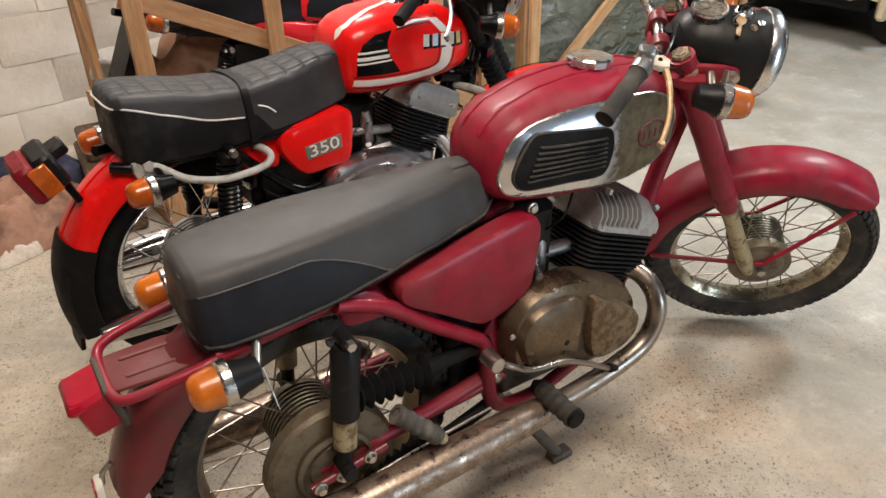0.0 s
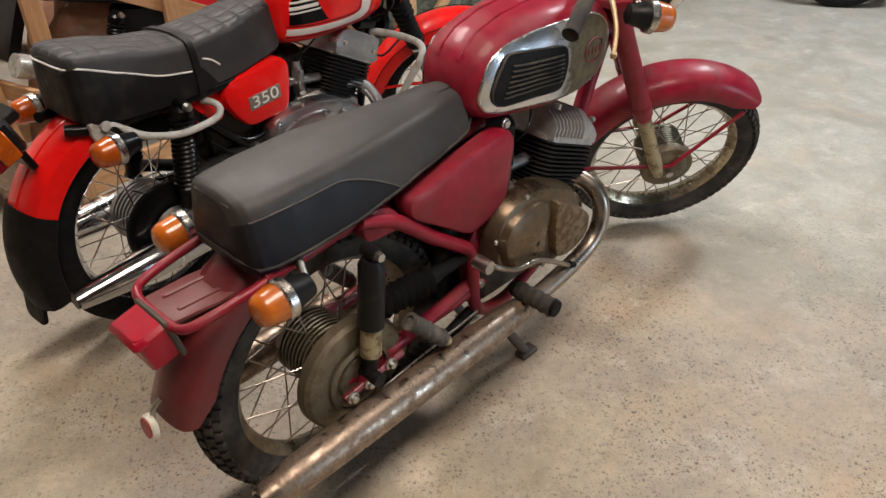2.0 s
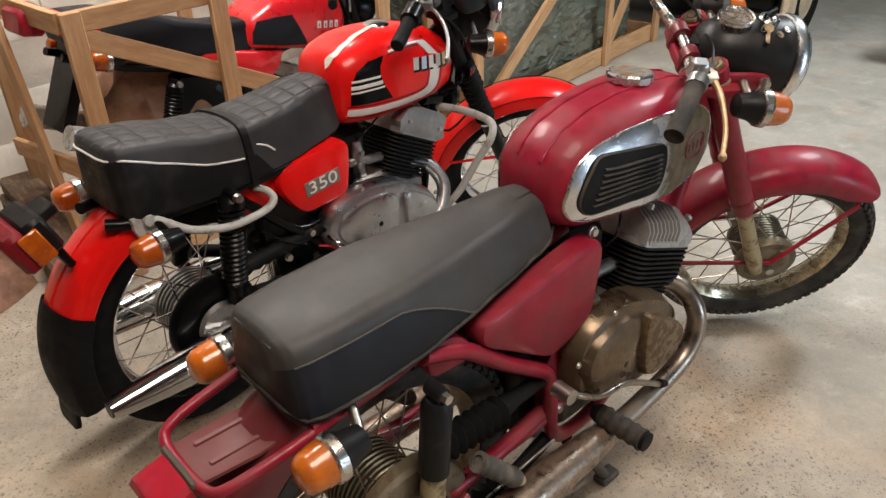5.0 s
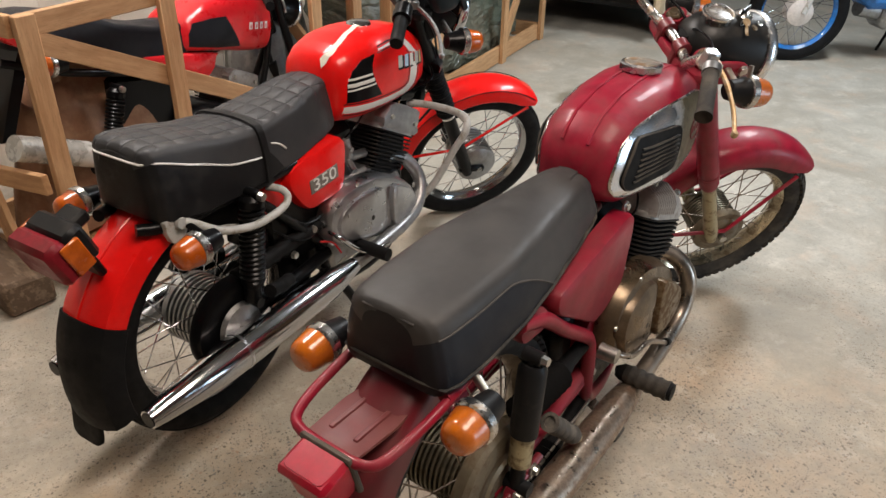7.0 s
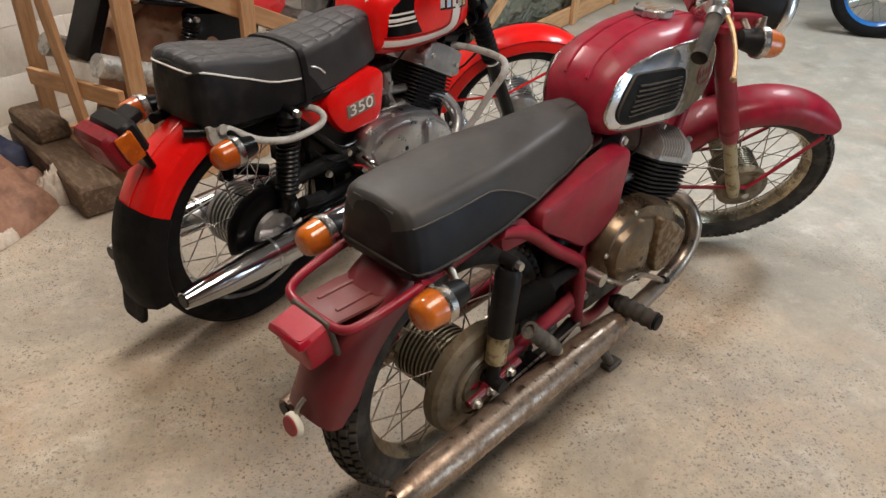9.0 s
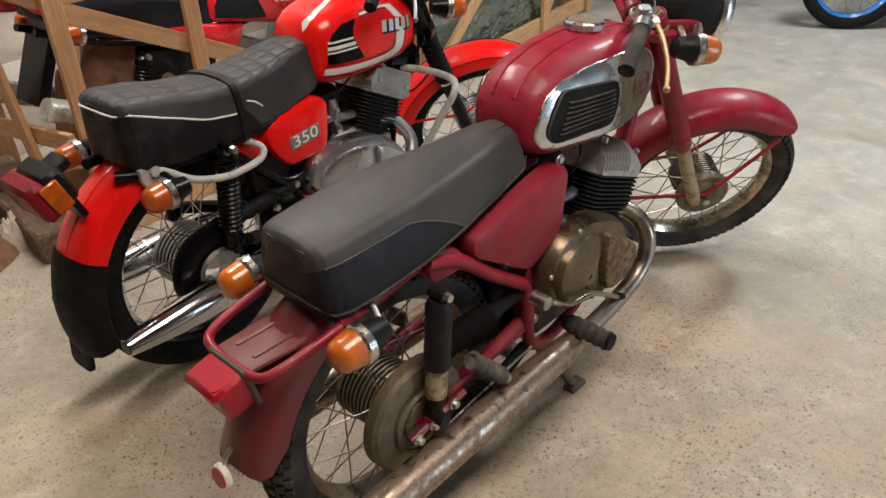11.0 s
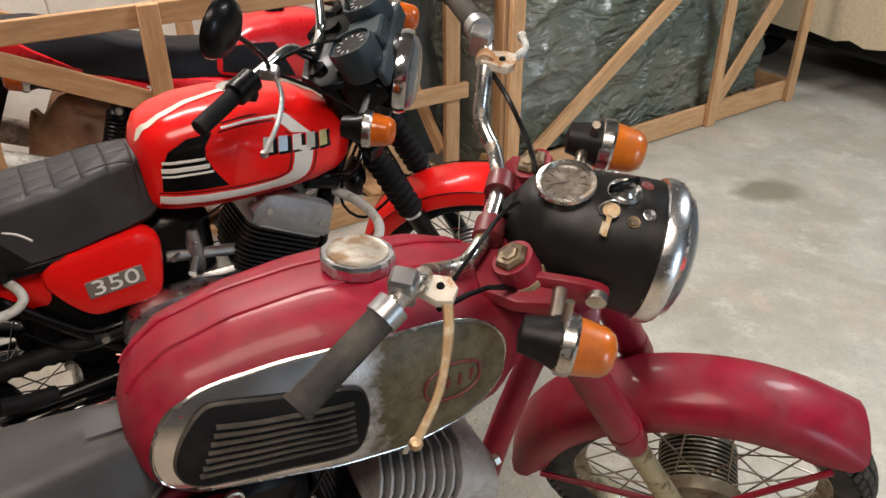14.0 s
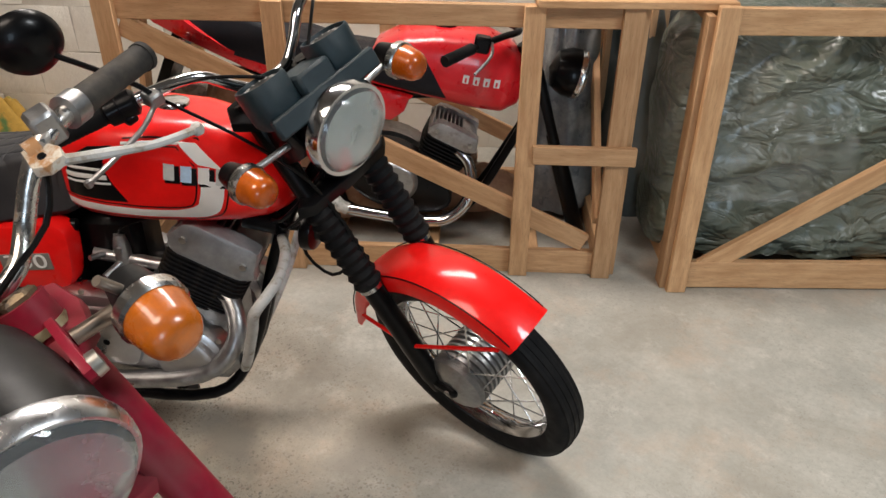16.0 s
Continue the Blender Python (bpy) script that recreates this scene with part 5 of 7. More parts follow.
def quilted_seat(bike, st, strap_x):
    def edge(x, lo, hi):
        t = min(1.0, max(0.0, (x - st[0][0]) / (strap_x - st[0][0])))
        return hi - 0.016 - 0.05 * math.sin(math.pi * 0.5 * t) ** 0.8 - 1.5 * max(0.0, x - strap_x - 0.02)

    seat = part("saddle", seat_geo(st, 60, False, edge), VINYL, bike, "black quilted vinyl saddle with white piping")
    part("saddle_cover", seat_geo(st, 60, True, edge), VINYL_QUILT, seat, "quilted grey-black saddle top")
    lines = []

    def top(x, y):
        lo, hi, wb, wt = at(st, x)
        k = min(1.0, abs(y) / max(wt, 0.01))
        return hi + 0.004 * (1 - k) - 0.004 * max(0, k - 0.6)

    for y in (-0.062, -0.021, 0.021, 0.062):
        pts = []
        for i in range(41):
            x = st[0][0] + 0.03 + (st[-1][0] - 0.05 - st[0][0]) * i / 40
            if abs(x - strap_x) > 0.02 and abs(y) < at(st, x)[3] - 0.014:
                pts.append((x, y, top(x, y) - 0.001))
            elif len(pts) > 2:
                lines.append(pts)
                pts = []
        if len(pts) > 2:
            lines.append(pts)
    for k in range(11):
        x = st[0][0] + 0.045 + 0.05 * k
        wt = at(st, x)[3] - 0.016
        lines.append([(x + 0.006 * math.cos(y * 30), y, top(x, y) - 0.001) for y in [-wt + 2 * wt * i / 12 for i in range(13)]])
    part("seam", merge(*[tube(p, 0.0006, 5, 1) for p in lines]), VINYL_GREY, seat, "stitched square quilting")
    lo, hi, wb, wt = at(st, strap_x)
    arc = [(strap_x - 0.0, -wb - 0.003, lo + 0.005), (strap_x + 0.0, -(wb + wt) / 2 - 0.006, (lo + hi) / 2), (strap_x + 0.0, -wt + 0.004, hi - 0.004), (strap_x + 0.01, -wt * 0.5, hi + 0.006), (strap_x + 0.012, 0, hi + 0.008)]
    arc += [(x, -y, z) for x, y, z in reversed(arc[:-1])]
    run = spline(arc, 5)
    belt = []
    for i, p in enumerate(run):
        out = Vector((0, p.y, p.z - (lo + hi) / 2 + 0.03)).normalized()
        belt.append([p + Vector((dx, 0, 0)) + out * h for dx, h in ((-0.011, -0.003), (-0.009, 0.0025), (0.009, 0.0025), (0.011, -0.003))])
    part("strap", loft(belt), VINYL, seat, "flat black vinyl grab strap")
    pip = []
    for i in range(13):
        x = st[0][0] + 0.004 + (strap_x - 0.02 - st[0][0]) * i / 12
        lo, hi, wb, wt = at(st, x)
        z = min(hi - 0.014, edge(x, lo, hi))
        f = min(1.0, (z - lo - 0.012) / (hi - 0.038 - lo))
        pip.append((x, -(wb + (wt - wb) * f + 0.004 * math.sin(math.pi * f)) - 0.001, z))
    back = [(st[0][0] - 0.003, y, at(st, st[0][0])[1] - 0.006) for y in (-0.05, 0, 0.05)]
    part("piping", merge(tube(list(reversed(pip)) + back + [(x, -y, z) for x, y, z in pip], 0.0026, 6, 1), *[tube([(strap_x + 0.025, -0.104 * s, 0.728), (strap_x + 0.05, -0.107 * s, 0.718), (strap_x + 0.07, -0.11 * s, 0.7)], 0.0026, 6, 3) for s in (1, -1)]), WHITE, seat, "white piping")
    return seat


def spring_shock(bike, top, bot, sy):
    top, bot = Vector(top), Vector(bot)
    d = (bot - top).normalized()
    L = (bot - top).length
    sh = part("shock_absorber", merge(rod(top, bot, 0.021, 14), tube([top, top + d * 0.012, top + d * 0.03], 0.03, 18, 1, [0.02, 0.031, 0.031]), rod(top + Vector((0, 0.026, 0)), top - Vector((0, 0.026, 0)), 0.014), rod(bot + Vector((0, 0.026, 0)), bot - Vector((0, 0.026, 0)), 0.014), tube([bot - d * 0.06, bot - d * 0.05, bot - d * 0.03], 0.028, 16, 1, [0.028, 0.028, 0.018])), BLACK, bike)
    u = d.orthogonal().normalized()
    v = d.cross(u)
    turns = 15
    pts = [top + d * (0.03 + (L - 0.085) * k / (turns * 12)) + 0.027 * (math.cos(2 * math.pi * k / 12) * u + math.sin(2 * math.pi * k / 12) * v) for k in range(turns * 12 + 1)]
    part("spring", tube(pts, 0.0055, 6, 1), BLACK, sh)
    part("bolt", lathe([(0, 0.014), (0.01, 0.013), (0.012, 0)], aim(top + Vector((0, 0.026 * sy, 0)), (0, sy, 0)), 8), BOLT, sh)
    return sh


def red_motorcycle():
    bike = thing("motorcycle", Matrix.Translation((-0.668, 1.772, 0)) @ Matrix.Rotation(radians(39.3), 4, "Z") @ Matrix.Translation((0, 0.01, 0)), "glossy red motorcycle with black quilted saddle and chrome silencers", "motorcycle", "parked motorcycles")
    S = steer_matrix(1.415, 29, -40)

    def both(geo):
        return merge(geo, mirrored(geo))

    f = merge(both(tube([(0.45, -0.07, 0.64), (0.2, -0.1, 0.64), (-0.1, -0.09, 0.64), (-0.19, -0.06, 0.65)], 0.014)), both(tube([(0.42, -0.07, 0.62), (0.36, -0.08, 0.45), (0.36, -0.08, 0.3), (0.45, -0.08, 0.2), (0.68, -0.07, 0.19), (0.775, -0.035, 0.3), (0.865, -0.018, 0.6), (0.955, 0, 0.77)], 0.014)), both(tube([(0.08, -0.1, 0.64), (0.22, -0.1, 0.5), (0.36, -0.09, 0.36)], 0.013)), tube([(0.93, 0, 0.83), (0.7, 0, 0.72), (0.45, 0, 0.66)], 0.024), tube([(0.9, 0, 0.92), (0.99, 0, 0.75)], 0.03, smooth=1))
    part("frame", f, BLACK, bike)
    part("battery_box", box(0.16, 0.44, -0.085, 0.085, 0.4, 0.63, 0.015), BLACK, bike)
    part("inner_mudguard", fender_geo(0.345, 0.06, 0.07, -25, 70, 0, 0.31, square=True), BLACK, bike)
    part("swinging_arm", both(tube([(0.37, -0.09, 0.33), (0.2, -0.1, 0.32), (-0.03, -0.105, 0.31)], 0.018)), BLACK, bike)
    cc = part("chain_case", lathe([(0.0, 0.034), (0.07, 0.034), (0.1, 0.038), (0.118, 0.03), (0.124, 0.014), (0.124, 0.0), (0.0, 0.0)], aim((0, -0.075, 0.31), (0, -1, 0)), 40), BLACK, bike, "black round chain case")
    for z0, z1 in ((0.418, 0.44), (0.205, 0.262)):
        part("chain_gaiter", merge(tube([(0.03, -0.092, z0), (0.06, -0.093, z0)], 0.028, 12, 1), tube([(0.05 + 0.016 * k, -0.092, z0 + (z1 - z0) * k / 20) for k in range(21)], 0.02, 12, 1, [0.019 + 0.005 * (k % 2) for k in range(21)])), RUBBER, bike, "ribbed black chain gaiter")
    part("hub_plate", lathe([(0.0, 0.035), (0.02, 0.035), (0.024, 0.02), (0.06, 0.012), (0.066, 0.0), (0.0, 0.0)], aim((0, -0.115, 0.31), (0, -1, 0)), 32), ALU, cc)
    part("axle_nut", merge(lathe([(0, 0.03), (0.014, 0.029), (0.016, 0)], aim((0, -0.145, 0.31), (0, -1, 0)), 6), rod((-0.03, -0.15, 0.31), (0.07, -0.15, 0.335), 0.004)), BOLT, cc)
    wheel("rear_wheel", bike, Matrix.Translation((0, 0, 0.31)), rubber=RUBBER, rim_mat=CHROME, hub_mat=ALU, spoke_mat=CHROME, w=0.092, hub_r=0.09)
    hub = wheel("front_wheel", bike, S @ Matrix.Translation((1.3, 0, 0.287)), R=0.284, rim=0.222, rubber=RUBBER, rim_mat=CHROME, hub_mat=ALU, spoke_mat=CHROME, w=0.082, hub_r=0.076)
    part("brake_plate", lathe([(0.0, 0.02), (0.03, 0.02), (0.06, 0.014), (0.074, 0.004), (0.076, -0.01), (0.0, -0.01)], aim((0, -0.066, 0), (0, -1, 0)), 36), ALU, hub)
    # mudguards
    rm = part("rear_mudguard", fender_geo(0.372, 0.06, 0.08, 62, 158, 0, 0.31, square=True), RED, bike)
    part("rubber_flap", merge(fender_geo(0.378, 0.068, 0.0845, 152, 194, 0, 0.31, square=True), plate(_round_rect(0.1, 0.12, 0.025), -0.004, 0.006, 0.003, Matrix.Translation((-0.352, 0.03, 0.208)) @ Matrix.Rotation(radians(8), 4, "Y") @ Matrix(((0, 0, -1, 0), (1, 0, 0, 0), (0, 1, 0, 0), (0, 0, 0, 1))), 1, False)), RUBBER, bike, "black rubber mudguard extension and flap")
    part("mudguard_bead", tube([(0.373 * math.cos(radians(a)), 0, 0.31 + 0.373 * math.sin(radians(a))) for a in range(90, 158, 4)], 0.003, 6, 1), RED, rm)
    ff = part("front_mudguard", fender_geo(0.33, 0.05, 0.064, 58, 182, 1.3, 0.287), RED, bike, m=S)
    for sy in (-1, 1):
        part("mudguard_bead", tube([(1.3 + 0.32 * math.cos(radians(a)), 0.0585 * sy, 0.287 + 0.32 * math.sin(radians(a))) for a in range(60, 179, 4)], 0.0016, 5, 1), BLACK, ff)
        part("mudguard_stay", rod((1.2, 0.088 * sy, 0.385), (1.3 + 0.287 * math.cos(radians(62)), 0.064 * sy, 0.287 + 0.287 * math.sin(radians(62))), 0.005), RED, ff)
        part("mudguard_stay", rod((1.2, 0.088 * sy, 0.385), (1.3 + 0.285 * math.cos(radians(170)), 0.064 * sy, 0.287 + 0.285 * math.sin(radians(170))), 0.005), RED, ff)
    # tail lamp
    T = Matrix.Translation((-0.318, 0, 0.676)) @ Matrix.Rotation(radians(-22), 4, "Y")
    tl = part("tail_lamp", merge(box(0.0, 0.065, -0.03, 0.03, 0.0, 0.03, 0.006, T), box(-0.022, 0.028, -0.064, 0.064, -0.05, 0.04, 0.009, T)), BLACK_DUSTY, bike, "black tail lamp housing")
    part("lens", box(-0.068, -0.02, -0.067, 0.067, -0.056, 0.042, 0.011, T), RED_LENS_DULL, tl, "dull crimson plastic lens")
    for sy in (-1, 1):
        part("side_reflector", box(-0.04, 0.004, sy * 0.07 - 0.005, sy * 0.07 + 0.005, -0.046, 0.03, 0.003, T), ORANGE, tl, "orange side reflector")
    part("number_plate_bracket", box(0.0, 0.018, -0.045, 0.045, -0.11, -0.05, 0.004, T), BLACK, bike)
    for sy in (-1, 1):
        indicator(bike, (-0.142, 0.192 * sy + 0.012, 0.62), (-1, 0.0, -0.02), base_mat=BLACK)
        part("indicator_stem", rod((-0.1, 0.19 * sy + 0.012, 0.62), (-0.1, 0.1 * sy, 0.645), 0.009), BLACK, bike)
        spring_shock(bike, (0.076, 0.13 * sy, 0.645), (0.04, 0.13 * sy, 0.37), sy)
        rail = [(-0.12, -0.095, 0.655), (-0.09, -0.12, 0.64), (-0.04, -0.15, 0.608), (0.04, -0.163, 0.587), (0.11, -0.162, 0.585), (0.158, -0.154, 0.588), (0.18, -0.143, 0.6), (0.176, -0.125, 0.615), (0.16, -0.095, 0.62)]
        g = tube(rail, 0.0095, 12, 5)
        part("grab_rail", g if sy < 0 else mirrored(g), STEEL_GREY, bike, "pale grey tubular grab rail")
        g = merge(plate([(-0.15, 0.66), (-0.11, 0.68), (-0.085, 0.65), (-0.11, 0.6), (-0.14, 0.61)], 0.09, 0.105, 0.004, RIGHT, 2), lathe([(0, 0.012), (0.013, 0.012), (0.014, 0)], aim((-0.115, -0.105, 0.65), (0, -1, 0)), 10))
        part("rail_bracket", g if sy < 0 else mirrored(g), STEEL_GREY, bike)
    # side covers
    sc = [(0.222, 0.59), (0.222, 0.625), (0.245, 0.646), (0.33, 0.656), (0.405, 0.664), (0.436, 0.655), (0.45, 0.632), (0.444, 0.56), (0.434, 0.52), (0.412, 0.504), (0.35, 0.5), (0.295, 0.501), (0.255, 0.535)]
    for k in (0, 1):
        g = plate(sc, 0.07, 0.118, 0.016, RIGHT, 3)
        cov = part("side_cover", g if k == 0 else mirrored(g), RED, bike)
        if k == 0:
            badge_350(cov, Matrix.Translation((0.347, -0.1185, 0.572)) @ RIGHT @ Matrix.Rotation(radians(5), 4, "Z"), BADGE, 0.112, 0.04)
    g = plate([(0.1, 0.64), (0.225, 0.64), (0.226, 0.55), (0.2, 0.543), (0.135, 0.534), (0.125, 0.58)], 0.07, 0.09, 0.006, RIGHT, 2)
    part("rear_side_panel", both(g), RED, bike)
    # engine
    part("crankcase", merge(box(0.36, 0.75, -0.1, 0.1, 0.24, 0.46, 0.03), box(0.5, 0.74, -0.07, 0.07, 0.44, 0.5, 0.01)), ALU, bike)
    eco = [(0.335, 0.41), (0.336, 0.455), (0.36, 0.49), (0.42, 0.512), (0.52, 0.51), (0.6, 0.488), (0.69, 0.44), (0.742, 0.39), (0.752, 0.335), (0.71, 0.298), (0.64, 0.29), (0.54, 0.305), (0.43, 0.337), (0.355, 0.375)]
    ec = part("engine_cover", plate(eco, 0.09, 0.146, 0.026, RIGHT, 3), ALU_CLEAN, bike, "clean cast alloy engine cover")
    part("gear_boss", plate([(0.605, 0.455), (0.66, 0.438), (0.712, 0.395), (0.73, 0.355), (0.7, 0.32), (0.64, 0.312), (0.608, 0.33), (0.6, 0.39)], 0.115, 0.163, 0.012, RIGHT, 3), ALU_CLEAN, ec)
    part("dome", plate([(0.358, 0.415), (0.36, 0.445), (0.385, 0.472), (0.45, 0.488), (0.53, 0.482), (0.575, 0.455), (0.578, 0.385), (0.55, 0.332), (0.46, 0.345), (0.385, 0.378)], 0.115, 0.159, 0.018, RIGHT, 3), ALU_CLEAN, ec)
    # the dark of this hole is a black disc as well
    part("plug_hole", lathe([(0.0, 0.002), (0.007, 0.0018), (0.008, 0.0)], aim((0.5, -0.1585, 0.4), (0, -1, 0)), 12), BLACK, ec)
    for x, z in ((0.348, 0.4), (0.46, 0.515), (0.74, 0.4), (0.56, 0.31)):
        part("screw", lathe([(0.0, 0.005), (0.006, 0.004), (0.007, 0.0)], aim((x, -0.136, z), (0, -1, 0)), 10), BOLT, ec)
    part("crankcase_shell", mirrored(plate(eco, 0.09, 0.15, 0.022, RIGHT, 3)), ALU, bike)
    cylinder_block(bike, Matrix.Translation((0.668, 0, 0.455)) @ Matrix.Rotation(radians(27), 4, "Y"), 0.2, 0.19, 0.128, 11, 0.07, ENGINE_BLACK, ALU_HEAD, 8, True)
    part("carburettor", merge(lathe([(0.012, -0.05), (0.019, -0.03), (0.019, 0.03), (0.012, 0.06)], aim((0.525, -0.05, 0.55), (0, 0, 1)), 16), rod((0.46, -0.05, 0.56), (0.61, -0.05, 0.535), 0.014), rod((0.525, -0.075, 0.58), (0.525, -0.03, 0.58), 0.007), rod((0.5, -0.1, 0.53), (0.53, -0.05, 0.55), 0.009), rod((0.47, -0.09, 0.57), (0.49, -0.05, 0.56), 0.006)), ALU, bike)
    part("intake_hose", tube([(0.46, 0, 0.57), (0.42, 0, 0.58), (0.38, 0, 0.58)], 0.032), RUBBER, bike)
    # another added black block, for darkness behind this cylinder
    part("air_box", box(0.4, 0.57, -0.05, 0.07, 0.45, 0.65, 0.02), BLACK, bike)
    for k in (0, 1):
        pipe = tube([(0.7, -0.06, 0.485), (0.745, -0.075, 0.482), (0.772, -0.1, 0.455), (0.778, -0.135, 0.405), (0.735, -0.155, 0.346), (0.655, -0.16, 0.314), (0.5, -0.16, 0.298), (0.36, -0.16, 0.292)], 0.0205, 16, 5)
        sil = tube([(0.4, -0.16, 0.293), (0.34, -0.16, 0.29), (0.28, -0.16, 0.289), (0.1, -0.16, 0.286), (-0.05, -0.16, 0.284), (-0.1, -0.16, 0.283), (-0.2, -0.16, 0.281), (-0.29, -0.16, 0.279), (-0.325, -0.16, 0.278)], 0.04, 22, 1, [0.022, 0.032, 0.043, 0.047, 0.048, 0.047, 0.04, 0.029, 0.023])
        ex = part("exhaust", pipe if k == 0 else mirrored(pipe), ALU, bike, "dull grey metal exhaust pipe")
        si = part("silencer", sil if k == 0 else mirrored(sil), CHROME, ex, "bright chrome silencer")
        g = rod((-0.327, -0.16, 0.278), (-0.326, -0.16, 0.278), 0.019, 16)
        part("outlet", g if k == 0 else mirrored(g), BLACK, si)
        g = tube([(-0.05, -0.16, 0.284), (-0.057, -0.16, 0.284)], 0.0492, 22, 1)
        part("joint_band", g if k == 0 else mirrored(g), CHROME_SATIN, si)
    for sy in (-1, 1):
        part("foot_peg", merge(rod((0.45, 0.1 * sy, 0.33), (0.45, 0.14 * sy, 0.33), 0.011), tube([(0.45, 0.135 * sy, 0.33), (0.45, 0.245 * sy, 0.328)], 0.019, 14, 1)), RUBBER, bike)
        part("passenger_peg", merge(tube([(0.18, 0.12 * sy, 0.35), (0.13, 0.14 * sy, 0.365), (0.08, 0.15 * sy, 0.38)], 0.018, 14, 1)), RUBBER, bike)
        part("centre_stand_leg", merge(tube([(0.42, 0.09 * sy, 0.2), (0.46, 0.11 * sy, 0.12), (0.5, 0.13 * sy, 0.018)], 0.014), box(0.48, 0.54, 0.13 * sy - 0.018, 0.13 * sy + 0.018, 0.0, 0.018, 0.004)), BLACK, bike)
        bar = tube([(0.87, -0.02, 0.605), (0.895, -0.09, 0.604), (0.903, -0.17, 0.6), (0.892, -0.228, 0.592), (0.868, -0.245, 0.56), (0.848, -0.215, 0.495), (0.81, -0.165, 0.38), (0.775, -0.1, 0.3), (0.765, -0.05, 0.285)], 0.0115, 12, 5)
        part("crash_bar", bar if sy < 0 else mirrored(bar), STEEL_GREY, bike, "pale grey tubular crash bar")
    part("kick_lever", tube([(0.34, -0.13, 0.42), (0.34, -0.17, 0.41), (0.4, -0.175, 0.35), (0.47, -0.175, 0.31), (0.55, -0.175, 0.3)], 0.007), CHROME, bike)
    for g in (tube([(0.2, -0.09, 0.53), (0.27, -0.11, 0.47), (0.36, -0.105, 0.47), (0.44, -0.09, 0.52)], 0.003, 6), tube([(0.16, -0.1, 0.5), (0.25, -0.115, 0.43), (0.34, -0.11, 0.44)], 0.003, 6), tube([(0.525, -0.05, 0.61), (0.55, -0.07, 0.64), (0.62, -0.05, 0.66)], 0.0028, 6)):
        part("wire", g, BLACK, bike)
    part("red_wire", tube([(0.31, -0.12, 0.4), (0.345, -0.135, 0.385), (0.36, -0.15, 0.35)], 0.0028, 6), RED_MATTE, bike)
    for x, z in ((0.3, 0.44), (0.22, 0.4), (0.37, 0.385)):
        part("frame_bolt", lathe([(0.0, 0.012), (0.009, 0.011), (0.011, 0.0)], aim((x, -0.105, z), (0, -1, 0)), 8), BOLT, bike)
    part("brake_rod", rod((0.42, -0.118, 0.3), (0.02, -0.118, 0.22), 0.0035), BOLT, bike)
    hn = part("horn", lathe([(0.0, 0.03), (0.02, 0.03), (0.026, 0.022), (0.046, 0.018), (0.05, 0.008), (0.05, -0.004), (0.03, -0.014), (0.0, -0.02)], aim((0.93, -0.005, 0.62), (1, -0.25, -0.1)), 28), BLACK, bike, "round black horn below the tank")
    part("horn_bracket", box(0.87, 0.93, -0.012, 0.004, 0.612, 0.63, 0.003), BLACK, hn)
    part("ignition_coil", merge(rod((0.8, -0.035, 0.655), (0.87, -0.035, 0.64), 0.022, 16), rod((0.8, 0.035, 0.655), (0.87, 0.035, 0.64), 0.022, 16)), BLACK, bike)
    part("wiring_loom", merge(*[tube([(0.86, y, 0.66), (0.9, y * 1.8 - 0.01, 0.69 - d), (0.945, y * 1.2, 0.73 - d), (0.985, y * 0.6, 0.79)], 0.0045, 6, 5) for y, d in ((-0.05, 0.0), (-0.035, 0.035), (0.03, 0.012), (-0.015, 0.055))]), BLACK, bike, "black wiring loom below the tank")
    part("toolbox_plate", plate([(0.14, 0.48), (0.22, 0.5), (0.36, 0.47), (0.38, 0.36), (0.26, 0.36), (0.16, 0.42)], 0.06, 0.075, 0.006, RIGHT, 2), BLACK, bike)
    # tank
    tank = Tank([(0.442, 0.7, 0.81, 0.045, 2.6), (0.45, 0.685, 0.838, 0.076, 2.8), (0.47, 0.674, 0.864, 0.1, 3.0), (0.505, 0.667, 0.88, 0.116, 3.0), (0.56, 0.662, 0.891, 0.125, 3.1), (0.63, 0.66, 0.893, 0.128, 3.1), (0.72, 0.66, 0.887, 0.125, 3.0), (0.8, 0.661, 0.87, 0.114, 2.8), (0.86, 0.668, 0.84, 0.094, 2.6), (0.895, 0.682, 0.805, 0.07, 2.5), (0.915, 0.7, 0.76, 0.035, 2.4)])
    tk = part("tank", tank.geo(), RED, bike)
    for sy in (0, 1):
        flip = mirrored if sy else (lambda g: g)
        part("black_decal", flip(tank.patch([(0.476, 0.736), (0.54, 0.732), (0.603, 0.73), (0.578, 0.77), (0.566, 0.8), (0.57, 0.825), (0.588, 0.845), (0.538, 0.84), (0.498, 0.818), (0.481, 0.785)], 0.001, False)), BLACK, tk, "black tank decal")
        part("white_line", flip(merge(tank.band([(0.479, 0.768), (0.52, 0.768), (0.577, 0.768)], 0.005, 0.002), tank.band([(0.48, 0.781), (0.52, 0.781), (0.571, 0.781)], 0.01, 0.002), tank.band([(0.483, 0.797), (0.52, 0.797), (0.565, 0.797)], 0.006, 0.002))), WHITE, tk)
        part("white_stripe", flip(merge(tank.band([(0.468, 0.716), (0.55, 0.709), (0.65, 0.704), (0.718, 0.706), (0.754, 0.715), (0.769, 0.738), (0.777, 0.777)], (0.02, 0.044), 0.0012))), WHITE, tk, "white tank stripe with black edging")
